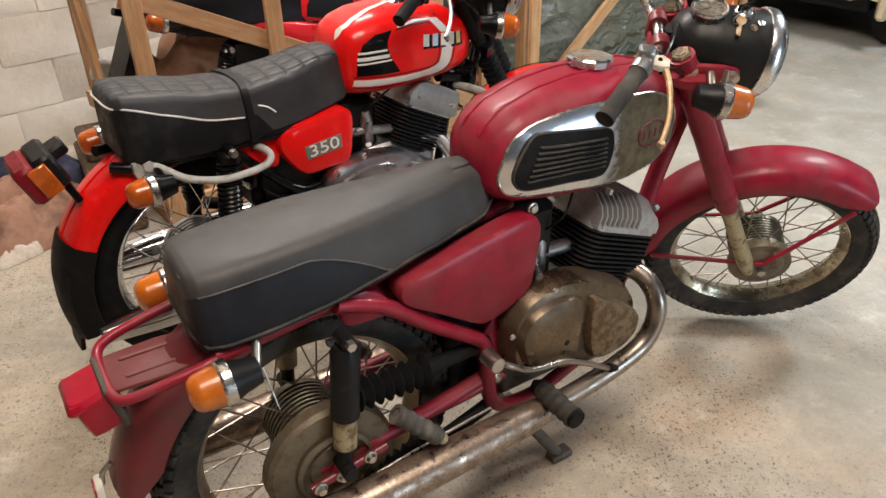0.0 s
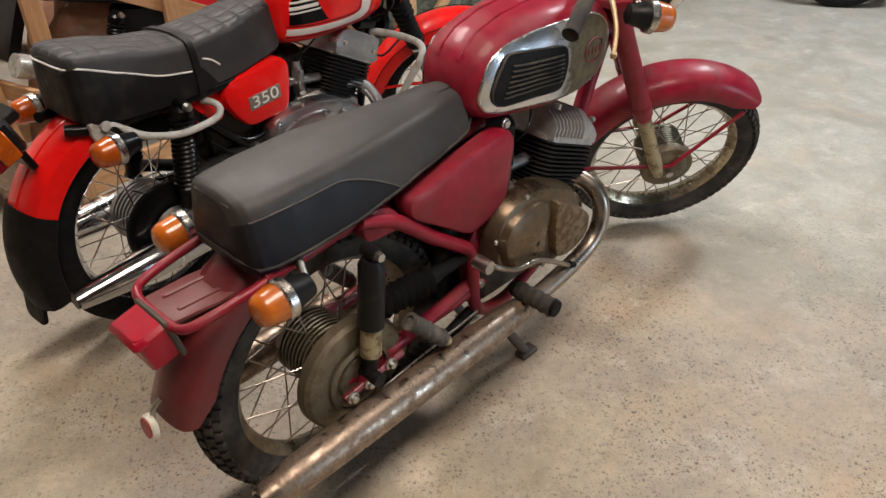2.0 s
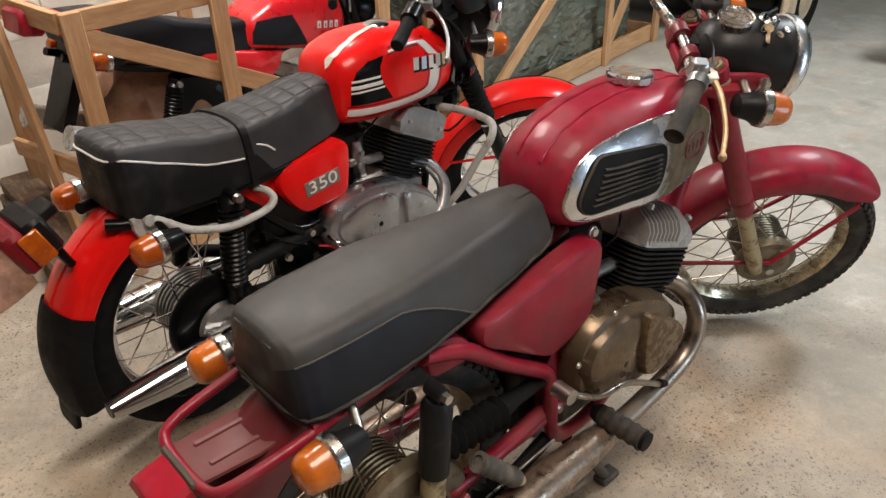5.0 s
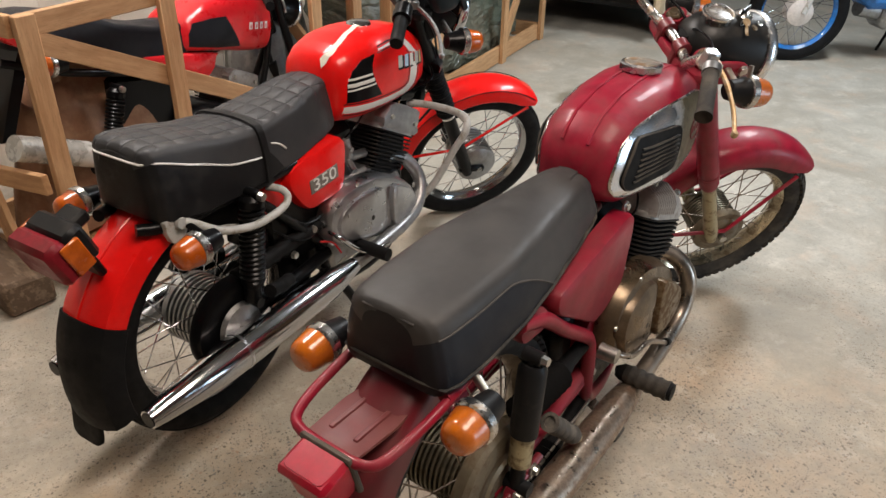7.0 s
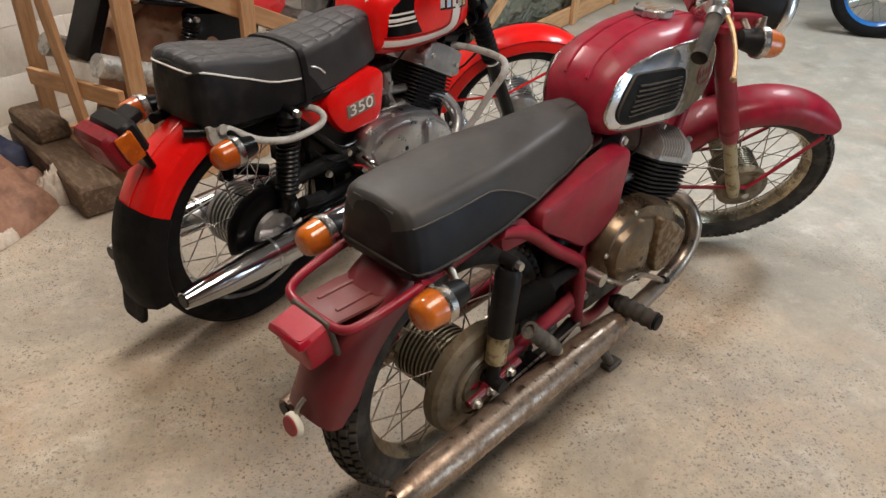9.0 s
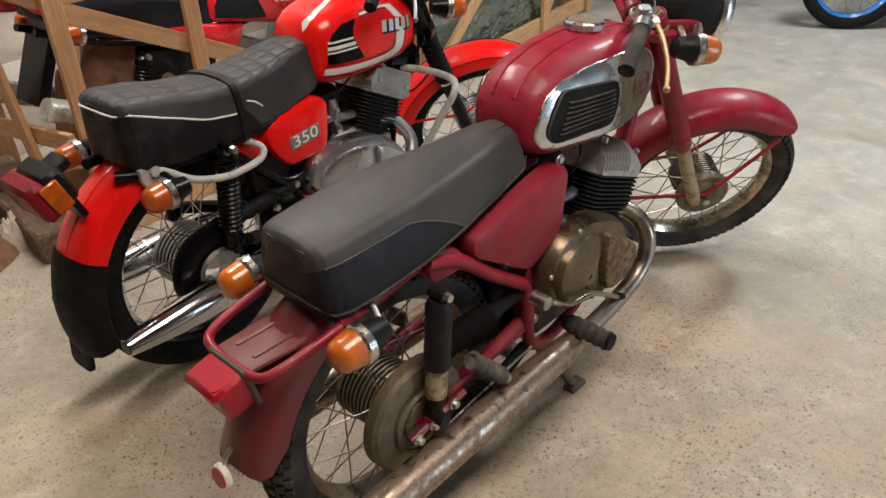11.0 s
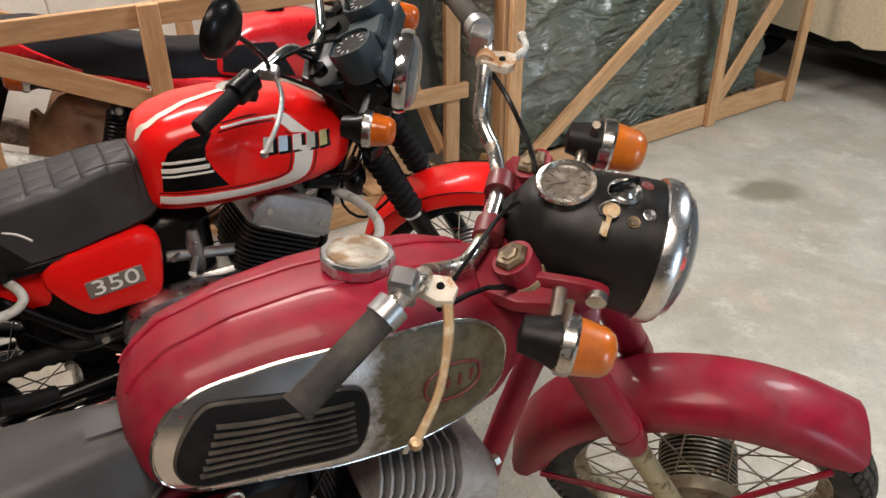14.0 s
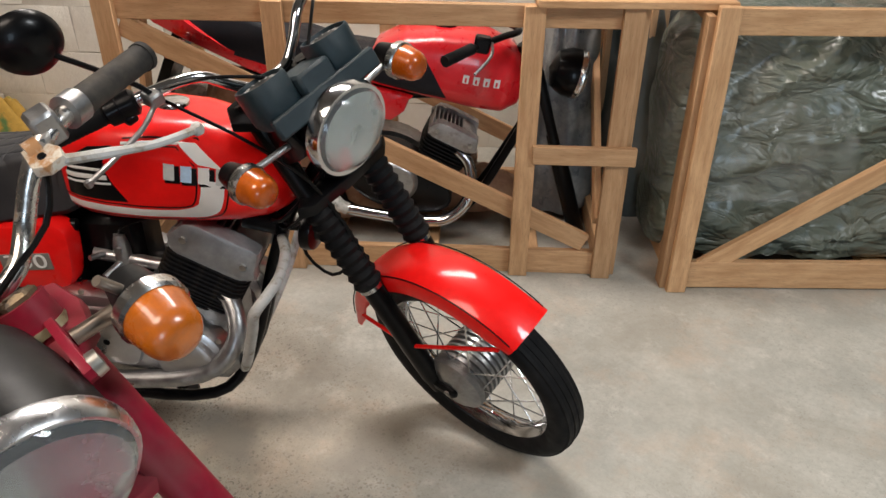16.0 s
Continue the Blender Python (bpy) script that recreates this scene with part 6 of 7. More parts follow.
        part("black_edging", flip(merge(tank.band([(0.468, 0.733), (0.55, 0.726), (0.65, 0.721), (0.712, 0.722), (0.736, 0.734), (0.747, 0.778)], 0.0028, 0.0012), tank.band([(0.47, 0.7), (0.55, 0.692), (0.66, 0.686), (0.735, 0.688), (0.787, 0.706), (0.808, 0.774)], 0.0028, 0.0012))), BLACK, tk)
        part("white_chevron", flip(merge(tank.band([(0.607, 0.85), (0.66, 0.853), (0.716, 0.851)], 0.005, 0.0014), tank.patch([(0.714, 0.854), (0.748, 0.85), (0.797, 0.8), (0.752, 0.812)], 0.0013, False, 5, 0.001))), WHITE, tk, "white tank decal")
        part("chevron_edging", flip(merge(tank.band([(0.6, 0.843), (0.65, 0.847), (0.712, 0.845), (0.746, 0.809)], 0.0026, 0.0012, rounded=False), tank.band([(0.61, 0.858), (0.66, 0.861), (0.75, 0.857), (0.805, 0.8)], 0.0026, 0.0012, rounded=False))), BLACK, tk)
        for k, mt in enumerate((GREY_PRINT, PALE_BLUE, WHITE, GREY_PRINT, OLIVE_PRINT)):
            x = 0.697 + 0.0325 * k
            dz = -0.008 - 0.0045 * k
            part("logo_shade", flip(merge(tank.band([(x + 0.003, 0.783 + dz), (x + 0.005, 0.819 + dz)], 0.03, 0.0013, rounded=False))), BLACK, tk)
            part("logo_shape", flip(tank.band([(x - 0.003, 0.79 + dz), (x + 0.001, 0.823 + dz)], 0.021, 0.0024, rounded=False)), mt, tk)
        mid = spline([Vector(p) for p in ((0.454, -0.04, 0), (0.468, -0.052, 0), (0.49, -0.056, 0), (0.53, -0.05, 0), (0.575, -0.038, 0), (0.62, -0.024, 0), (0.645, -0.016, 0))], 5)
        vs, fs = [], []
        for i, q in enumerate(mid):
            d = (mid[min(i + 1, len(mid) - 1)] - mid[max(i - 1, 0)]).normalized()
            for w in (-0.0075, -0.0025, 0.0025, 0.0075):
                x, y = q.x - d.y * w, q.y + d.x * w
                lo, hi, half, p = at(tank.table, x)
                zc = lo + (hi - lo) * 0.42
                vs.append((x, y, zc + (hi - zc) * max(0.0, 1 - min(1.0, abs(y) / half) ** p) ** (1 / p) + 0.0022))
        for i in range(len(mid) - 1):
            for k in range(3):
                fs.append((4 * i + k, 4 * i + k + 1, 4 * i + k + 5, 4 * i + k + 4))
        if not sy:
            part("top_stripe", (vs, fs), CREAM, tk, "cream tank top stripe")
    part("tank_cap", lathe([(0.036, -0.01), (0.036, 0.01), (0.034, 0.016), (0.026, 0.02), (0.0, 0.021)], Matrix.Translation((0.672, 0.0, 0.878)), 24), CHROME, tk, "chrome fuel cap")
    # saddle
    st = [(-0.164, 0.672, 0.8, 0.058, 0.05), (-0.16, 0.662, 0.809, 0.08, 0.07), (-0.152, 0.655, 0.815, 0.096, 0.085), (-0.138, 0.65, 0.818, 0.107, 0.095), (-0.115, 0.646, 0.817, 0.113, 0.1), (-0.04, 0.637, 0.805, 0.117, 0.105), (0.06, 0.633, 0.782, 0.117, 0.105), (0.16, 0.636, 0.772, 0.115, 0.102), (0.28, 0.646, 0.783, 0.108, 0.095), (0.38, 0.66, 0.802, 0.096, 0.08), (0.44, 0.668, 0.808, 0.082, 0.064), (0.46, 0.675, 0.8, 0.07, 0.05), (0.472, 0.69, 0.78, 0.05, 0.03)]
    quilted_seat(bike, st, 0.155)
    # fork
    lean = math.tan(radians(29))

    def leg(z):
        return 1.25 - (z - 0.285) * lean

    fork = part("fork", merge(*[merge(tube([(leg(z), 0.083 * sy, z) for z in (0.545, 0.45, 0.3, 0.262)], 0.024, 18, 1, [0.024, 0.024, 0.024, 0.018]), tube([(leg(z), 0.083 * sy, z) for z in (0.945, 0.7)], 0.022, 16, 1)) for sy in (-1, 1)], box(1.22, 1.32, -0.1, -0.075, 0.275, 0.3, 0.006), box(1.22, 1.32, 0.075, 0.1, 0.275, 0.3, 0.006)), BLACK, bike, m=S)
    for sy in (-1, 1):
        n = 19
        part("fork_gaiter", tube([(leg(0.72 - 0.18 * k / (n - 1)), 0.083 * sy, 0.72 - 0.18 * k / (n - 1)) for k in range(n)], 0.03, 16, 1, [0.028 + 0.006 * (k % 2) for k in range(n)]), RUBBER, fork, "ribbed black rubber gaiter")
        part("gaiter_clip", rod((leg(0.54), 0.083 * sy, 0.54), (leg(0.532), 0.083 * sy, 0.532), 0.0275, 16), CHROME, fork)
        ear = plate([(0.93, 0.95), (0.96, 0.84), (0.985, 0.84), (1.04, 0.885), (1.04, 0.915), (0.99, 0.94)], 0.085, 0.093, 0.003, RIGHT, 2)
        part("lamp_bracket", ear if sy < 0 else mirrored(ear), BLACK, fork)
        part("indicator_stem", rod((1.0, 0.09 * sy, 0.895), (0.995, 0.2 * sy, 0.9), 0.007), ALU, fork)
        indicator(bike, (1.022, 0.21 * sy, 0.903), (1, 0.0, 0.0), m=S, base_mat=BLACK)
    part("fork_yoke", merge(plate([(0.86, -0.11), (0.95, -0.11), (0.95, 0.11), (0.86, 0.11)], 0.92, 0.94, 0.006, Matrix(), 2), plate([(0.99, -0.105), (1.032, -0.105), (1.032, 0.105), (0.99, 0.105)], 0.735, 0.762, 0.008, Matrix(), 2)), BLACK, bike, m=S)
    part("front_axle", rod((1.3, -0.1, 0.287), (1.3, 0.1, 0.287), 0.01), BOLT, bike, m=S)
    A = aim((0.978, 0, 0.903), (1, 0, -0.04))
    shell = part("headlamp", lathe([(0.0, 0.0), (0.04, 0.006), (0.068, 0.02), (0.082, 0.05), (0.087, 0.075), (0.087, 0.085)], A, 36), BLACK, bike, "black headlamp shell", m=S)
    part("headlamp_rim", lathe([(0.087, 0.07), (0.094, 0.074), (0.096, 0.088), (0.092, 0.102), (0.084, 0.102), (0.085, 0.09)], A, 44), CHROME, shell, "chrome headlamp rim")
    part("reflector", lathe([(0.084, 0.095), (0.07, 0.06), (0.045, 0.03), (0.018, 0.015), (0.0, 0.013)], A, 36), SILVER, shell)
    part("glass", lathe([(0.087, 0.098), (0.078, 0.112), (0.06, 0.121), (0.03, 0.126), (0.0, 0.128), (0.0, 0.124), (0.03, 0.122), (0.06, 0.117), (0.078, 0.108)], A, 40), GLASS, shell)
    Q = Matrix.Translation((0.982, 0, 0.977)) @ Matrix.Rotation(radians(-28), 4, "Y")
    ip = part("instrument_panel", merge(box(-0.04, 0.05, -0.04, 0.04, -0.02, 0.026, 0.006, Q), box(0.038, 0.056, -0.13, 0.13, -0.05, -0.01, 0.004, Q)), TEAL_BLACK, bike, "dark blue-black instrument panel", m=S)
    for sy in (-1, 1):
        pod = [moved(loft([[(x * s, y * s, z) for x, y in _round_rect(0.098, 0.094, 0.038)] for z, s in ((-0.045, 0.8), (-0.03, 0.98), (0.032, 1.0), (0.038, 0.96), (0.038, 0.88), (0.03, 0.86))]), Q @ Matrix.Translation((0.0, 0.083 * sy, 0.012)))]
        pd = part("instrument_pod", merge(*pod), TEAL_BLACK, ip)
        part("dial", lathe([(0.0, 0.032), (0.036, 0.0322), (0.036, 0.03)], Q @ Matrix.Translation((0, 0.083 * sy, 0.012)), 28), BLACK_DUSTY, pd)
        part("dial_mark", merge(*[moved(box(0.023, 0.032, -0.001, 0.001, 0.0325, 0.0332, 0.0002), Q @ Matrix.Translation((0, 0.083 * sy, 0.012)) @ Matrix.Rotation(radians(30 * k), 4, "Z")) for k in range(10)]), WHITE, pd)
    hb = part("handlebar", tube([(0.735, -0.37, 1.004), (0.785, -0.265, 1.018), (0.82, -0.2, 1.028), (0.845, -0.13, 1.02), (0.862, -0.085, 0.98), (0.87, -0.045, 0.948), (0.872, 0, 0.944), (0.87, 0.045, 0.948), (0.862, 0.085, 0.98), (0.845, 0.13, 1.02), (0.82, 0.2, 1.028), (0.785, 0.265, 1.018), (0.735, 0.37, 1.004)], 0.011, 14, 4), CHROME, bike, m=S)
    for sy in (-1, 1):
        a, b = Vector((0.732, 0.378 * sy, 1.003)), Vector((0.776, 0.285 * sy, 1.015))
        part("grip", tube([a + (b - a) * k / 24 for k in range(25)], 0.0165, 16, 1, [0.0165 + 0.0015 * (k % 2) for k in range(25)]), RUBBER, hb, "ribbed black rubber grip")
        way = (b - a).normalized()
        sw = part("bar_switch", merge(tube([b - way * 0.004, b, b + way * 0.022, b + way * 0.024, b + way * 0.05, b + way * 0.056], 0.024, 20, 1, [0.019, 0.025, 0.026, 0.024, 0.025, 0.018]), box(0.782, 0.812, 0.262 * sy - 0.012, 0.262 * sy + 0.012, 0.99, 1.008, 0.004)), BLACK, hb, "black plastic switch housing")
        part("switch_knob", box(0.765, 0.776, 0.258 * sy - 0.008, 0.258 * sy + 0.008, 1.012, 1.026, 0.003), BLACK_DUSTY, sw)
        part("lever_bracket", box(0.808, 0.845, 0.218 * sy - 0.014, 0.218 * sy + 0.014, 1.012, 1.037, 0.004), ALU, hb)
        part("lever", merge(tube([(0.838, 0.222 * sy, 1.022), (0.862, 0.27 * sy, 1.012), (0.868, 0.335 * sy, 1.0), (0.857, 0.4 * sy, 0.98)], 0.005, 8, 4), lathe([(0.0, -0.008), (0.006, -0.006), (0.008, 0), (0.006, 0.006), (0.0, 0.008)], Matrix.Translation((0.857, 0.4 * sy, 0.98)), 12)), ALU, hb)
    mirror = part("mirror", moved(lathe([(0.0, -0.02), (0.028, -0.016), (0.048, -0.005), (0.055, 0.008), (0.055, 0.014), (0.052, 0.016)], Matrix(), 32), aim((0.803, -0.35, 1.205), (-0.9, 0.25, 0.1))), BLACK, bike, "round black rear-view mirror", m=S)
    part("mirror_glass", lathe([(0.0, 0.014), (0.052, 0.014), (0.052, 0.012)], aim((0.803, -0.35, 1.205), (-0.9, 0.25, 0.1)), 32), SILVER, mirror)
    part("mirror_stem", tube([(0.825, -0.215, 1.03), (0.828, -0.235, 1.065), (0.822, -0.29, 1.135), (0.81, -0.345, 1.2)], 0.005, 8, 4), BLACK, mirror)
    part("cable", merge(tube([(0.825, -0.2, 1.03), (0.89, -0.13, 1.035), (0.95, -0.02, 0.98), (0.96, 0.04, 0.9), (0.93, 0.03, 0.75)], 0.0035, 6), tube([(0.825, 0.2, 1.03), (0.89, 0.13, 1.035), (0.96, 0.02, 0.96), (0.97, 0.0, 0.8)], 0.0035, 6), tube([(0.83, -0.21, 1.02), (0.95, -0.13, 0.9), (1.03, -0.07, 0.75), (1.15, -0.07, 0.5)], 0.0035, 6), tube([(0.97, -0.03, 0.72), (0.93, -0.1, 0.58), (0.99, -0.09, 0.5), (1.08, -0.06, 0.6)], 0.004, 6)), BLACK, bike, "black control cables", m=S)
    return bike


red_motorcycle()


# ---- crates ----
def board(parent, a, b, w, t, face, name="plank"):
    """A sawn board from a to b, w wide and t thick; face is the way its broad side looks."""
    a, b = Vector(a), Vector(b)
    x = (b - a).normalized()
    n = Vector(face)
    n = (n - x * n.dot(x)).normalized()
    y = n.cross(x)
    m = Matrix((x, y, n)).transposed().to_4x4()
    m.translation = a
    L = (b - a).length
    return part(name, box(0, L, -w / 2, w / 2, -t / 2, t / 2, 0.0025), PINE, parent, m=m)


def crate(m, length, height, depth, posts, rails, diagonals, end_diag, label, posts_back=None):
    c = thing("crate", m, label, "crate", "wooden crates")
    t = 0.024
    F, E = (0, -1, 0), (-1, 0, 0)
    for v, out in ((0, -1), (depth, 1)):
        for u in posts if out < 0 else (posts_back or posts):
            board(c, (u, v, 0), (u, v, height), 0.062, t, (0, out, 0), "post")
        for z, w in rails:
            board(c, (-length, v - out * 0.025, z), (0.02, v - out * 0.025, z), w, t, (0, out, 0), "rail")
        for a, b in diagonals:
            board(c, (a[0], v - out * 0.0255, a[1]), (b[0], v - out * 0.0255, b[1]), 0.065, t * 0.9, (0, out, 0), "brace")
    for u in (-length, 0.0):
        for z, w in rails:
            board(c, (u, 0.04, z), (u, depth - 0.04, z), w, t, E, "rail")
        if end_diag and u == 0.0:
            board(c, (u - 0.026, 0.03, end_diag[0]), (u - 0.026, depth - 0.03, end_diag[1]), 0.06, t, E, "brace")
    for u in [-length + 0.25 + k * (length - 0.5) / 3 for k in range(4)]:
        board(c, (u, 0.03, 0.03), (u, depth - 0.03, 0.03), 0.09, 0.03, (0, 0, 1), "slat")
    return c


C1 = ROOM @ Matrix.Translation((0.0, 0.0, 0))
crate(C1, 1.55, 0.905, 0.68, [-1.53, -1.035, -0.28, 0.0], [(0.87, 0.065), (0.045, 0.09)], [((-1.5, 0.82), (-0.06, 0.12))], (0.2, 0.8), "open pine crate built round a red motorcycle", [-1.53, -0.78, 0.0])
C2 = Matrix.Translation((0.383, 3.604, 0)) @ Matrix.Rotation(radians(43), 4, "Z") @ Matrix.Translation((1.87, 0, 0))
crate(C2, 1.9, 0.93, 0.68, [-1.9, -0.65, -0.02], [(0.885, 0.075), (0.055, 0.1)], [((-1.86, 0.05), (-0.72, 0.86)), ((-0.6, 0.1), (-0.06, 0.8))], None, "pine crate holding a tarpaulin-wrapped load")
for c, u0 in (("crate", 0.0), ("crate.001", -1.9)):
    for v in (0.045, 0.635):
        board(bpy.data.objects[c], (u0 + (0.038 if u0 == 0.0 else -0.038), v, 0), (u0 + (0.038 if u0 == 0.0 else -0.038), v, 0.9), 0.06, 0.022, (1, 0, 0), "post")
board(bpy.data.objects["crate"], (-1.576, 0.66, 0.33), (-1.576, 0.02, 0.4), 0.065, 0.022, (-1, 0, 0), "rail")
board(bpy.data.objects["crate"], (-1.6, 0.24, 0.1), (-1.6, 0.43, 0.88), 0.062, 0.022, (-1, 0, 0), "brace")
board(bpy.data.objects["crate"], (-0.26, -0.018, 0.455), (0.06, -0.018, 0.455), 0.06, 0.022, (0, -1, 0), "rail")

TARP = Mat("grey_green_tarpaulin")
_c = TARP.mix(TARP.ramp(TARP.noise(2.0, 3, 0.5), [(0.3, 0.0), (0.7, 1.0)]), (0.085, 0.105, 0.08), (0.135, 0.15, 0.115))
_c = TARP.mix(TARP.ramp(TARP.noise(3.2, 4, 0.6), [(0.48, 0.0), (0.66, 0.6)]), _c, (0.19, 0.175, 0.13))
_c = TARP.mix(TARP.ramp(TARP.noise(11, 6, 0.7), [(0.58, 0.0), (0.8, 0.4)]), _c, (0.24, 0.26, 0.22))


def ridges(m, scale, turn, squeeze):
    """Sharp crease lines that run aslant."""
    n = m.node("ShaderNodeTexNoise", Scale=scale, Detail=3.0, Roughness=0.5, Distortion=0.8)
    q = m.t.nodes.new("ShaderNodeMapping")
    q.inputs["Scale"].default_value = (1.0, 1.0, squeeze)
    q.inputs["Rotation"].default_value = (0.0, turn, 0.0)
    m.link(m.where(), q.inputs[0])
    m.link(q.outputs[0], n.inputs["Vector"])
    return m.maths("ABSOLUTE", m.maths("SUBTRACT", n.outputs["Fac"], 0.5))


TARP.put("Base Color", _c).put("Roughness", TARP.ramp(TARP.noise(6, 4), [(0.3, 0.28), (0.7, 0.45)])).put("Coat Weight", 0.5).put("Coat Roughness", 0.16)
_h = TARP.maths("ADD", ridges(TARP, 2.6, 0.7, 2.2), TARP.maths("MULTIPLY", ridges(TARP, 6.5, -0.5, 1.8), 0.5))
TARP.bump(_h, 1.0, 0.11)
TARP = TARP.m
CLEAR = Mat("clear_packing_film").put("Base Color", (0.75, 0.76, 0.72)).put("Roughness", 0.16).put("Alpha", 0.3)
CLEAR.put("Alpha", CLEAR.ramp(CLEAR.noise(5, 5, 0.6), [(0.5, 0.03), (0.75, 0.22)]))
CLEAR.bump(CLEAR.noise(24, 5, 0.6), 0.6, 0.01)
CLEAR = CLEAR.m


def crease(p, scale, power=3.0):
    """Sharp ridges of crumpled sheet."""
    w = p + 0.12 * Vector((noise.noise(p * 3), noise.noise(p * 3 + Vector((7, 1, 2))), noise.noise(p * 3 + Vector((2, 9, 4)))))
    return (1 - abs(noise.noise(w * scale)) * 1.8) ** power if abs(noise.noise(w * scale)) < 0.55 else 0.0


def sheet(u0, u1, n, seg, grow, low, seed, open_ends=False):
    """A crumpled wrapping about the load, pulled over its shoulders."""
    o = [(-0.26, 0.0), (0.0, 0.0), (0.26, 0.0), (0.27, 0.2), (0.26, 0.45), (0.25, 0.64), (0.2, 0.76), (0.08, 0.8), (-0.08, 0.8), (-0.2, 0.76), (-0.25, 0.64), (-0.26, 0.45), (-0.27, 0.2)]
    base = spline([Vector((a * 0.86, b, 0)) for a, b in o], seg, True)
    off = Vector((seed * 3.7, seed * 1.9, seed * 5.1))
    rings = []
    for i in range(n + 1):
        u = u0 + (u1 - u0) * i / n
        e = min(1.0, 7 * min(i, n - i) / n)
        shrink = 1.0 if open_ends else 0.35 + 0.65 * e ** 0.4
        ring = []
        for p in base:
            q = Vector((u, p.x, p.y))
            slant = Vector((u * 0.45 + p.y * 0.6, p.x, p.y * 1.5 - u * 0.9)) + off
            d = 0.035 * noise.noise(q * 1.8 + off) + 0.045 * crease(slant * 0.8, 3.0, 3.5) + 0.028 * crease(slant * 1.7, 3.0, 3.0) + 0.01 * crease(slant * 4.0, 3.0, 2.0) - 0.025
            away = Vector((p.x, (p.y - 0.4) * 0.6, 0)).normalized()
            x = p.x * shrink + away.x * (d + grow)
            z = p.y * (0.75 + 0.25 * shrink) + away.y * (d + grow)
            ring.append((u, 0.345 + min(0.33, max(-0.322, x)), max(low, 0.05 + z)))
        rings.append(ring)
    return loft(rings, cap=not open_ends)


load = thing("wrapped_load", C2, "crated load wrapped in wrinkled grey-green tarpaulin and clear film", "wrapped load")
part("tarpaulin", sheet(-1.95, -0.02, 130, 7, 0.0, 0.06, 1), TARP, load, "wrinkled grey-green tarpaulin", smooth=70)
part("film", sheet(-1.99, -1.3, 60, 6, 0.012, 0.3, 2, False), CLEAR, load, "loose clear packing film", smooth=70)


# ---- motorcycle inside the crate ----
def crated_motorcycle():
    bike = thing("motorcycle", ROOM @ Matrix.Translation((-1.318, 0.31, -0.044)) @ Matrix.Rotation(radians(10), 4, "Y"), "red motorcycle without front wheel, packed inside a pine crate", "motorcycle", "parked motorcycles")

    def both(geo):
        return merge(geo, mirrored(geo))

    part("frame", merge(both(tube([(0.5, -0.07, 0.66), (0.2, -0.1, 0.66), (-0.1, -0.09, 0.68), (-0.3, -0.06, 0.72)], 0.014)), both(tube([(0.42, -0.07, 0.64), (0.37, -0.08, 0.45), (0.38, -0.08, 0.25), (0.6, -0.08, 0.235), (0.8, -0.05, 0.28), (0.93, -0.02, 0.6), (0.97, 0, 0.75)], 0.015)), tube([(0.93, 0, 0.83), (0.7, 0, 0.72), (0.45, 0, 0.66)], 0.024), tube([(0.89, 0, 0.92), (0.98, 0, 0.75)], 0.03, smooth=1), box(0.1, 0.45, -0.07, 0.07, 0.4, 0.64, 0.02)), BLACK, bike)
    tank = Tank([(0.39, 0.72, 0.8, 0.1, 3.5), (0.41, 0.71, 0.845, 0.12, 3.6), (0.5, 0.705, 0.9, 0.132, 3.6), (0.62, 0.7, 0.928, 0.135, 3.6), (0.75, 0.69, 0.938, 0.132, 3.4), (0.85, 0.69, 0.915, 0.115, 3.2), (0.9, 0.72, 0.87, 0.075, 3.0), (0.915, 0.75, 0.83, 0.04, 2.6)])
    tk = part("tank", tank.geo(), RED_MATTE, bike)
    for sy in (0, 1):
        flip = mirrored if sy else (lambda g: g)
        part("knee_panel", flip(tank.patch([(0.405, 0.735), (0.55, 0.725), (0.665, 0.725), (0.61, 0.8), (0.575, 0.845), (0.5, 0.838), (0.42, 0.82), (0.403, 0.78)], 0.002, False)), VINYL_GREY, tk, "dark grey knee panel")
        for k in range(4):
            part("logo_shape", flip(tank.band([(0.715 + 0.034 * k, 0.79), (0.715 + 0.034 * k, 0.818)], 0.02, 0.0015, rounded=False)), WHITE, tk)
        for k in range(4):
            part("logo_gap", flip(tank.band([(0.715 + 0.034 * k, 0.794), (0.715 + 0.034 * k, 0.808)], 0.007, 0.0022, rounded=False)), RED_MATTE, tk)
    part("tank_cap", lathe([(0.034, -0.01), (0.034, 0.012), (0.028, 0.018), (0.0, 0.019)], Matrix.Translation((0.62, 0, 0.926)), 20), BLACK, tk)
    st = [(-0.3, 0.79, 0.835, 0.05, 0.04), (-0.28, 0.76, 0.86, 0.085, 0.07), (-0.15, 0.735, 0.868, 0.11, 0.095), (0.0, 0.715, 0.855, 0.12, 0.108), (0.12, 0.705, 0.825, 0.122, 0.11), (0.28, 0.7, 0.81, 0.115, 0.1), (0.4, 0.705, 0.82, 0.1, 0.085), (0.43, 0.715, 0.8, 0.08, 0.06)]
    part("saddle", seat_geo(st), VINYL_GREY, bike, "smooth black vinyl saddle")
    part("tail_fairing", both(plate([(-0.36, 0.84), (-0.3, 0.785), (-0.1, 0.72), (0.14, 0.665), (0.16, 0.695), (-0.05, 0.745), (-0.27, 0.85), (-0.34, 0.88)], 0.07, 0.118, 0.012, RIGHT, 2)), RED_MATTE, bike, "red plastic tail fairing")
    tl = part("tail_lamp", box(-0.42, -0.34, -0.07, 0.07, 0.79, 0.87, 0.012), RED_LENS, bike, "red tail lamp")
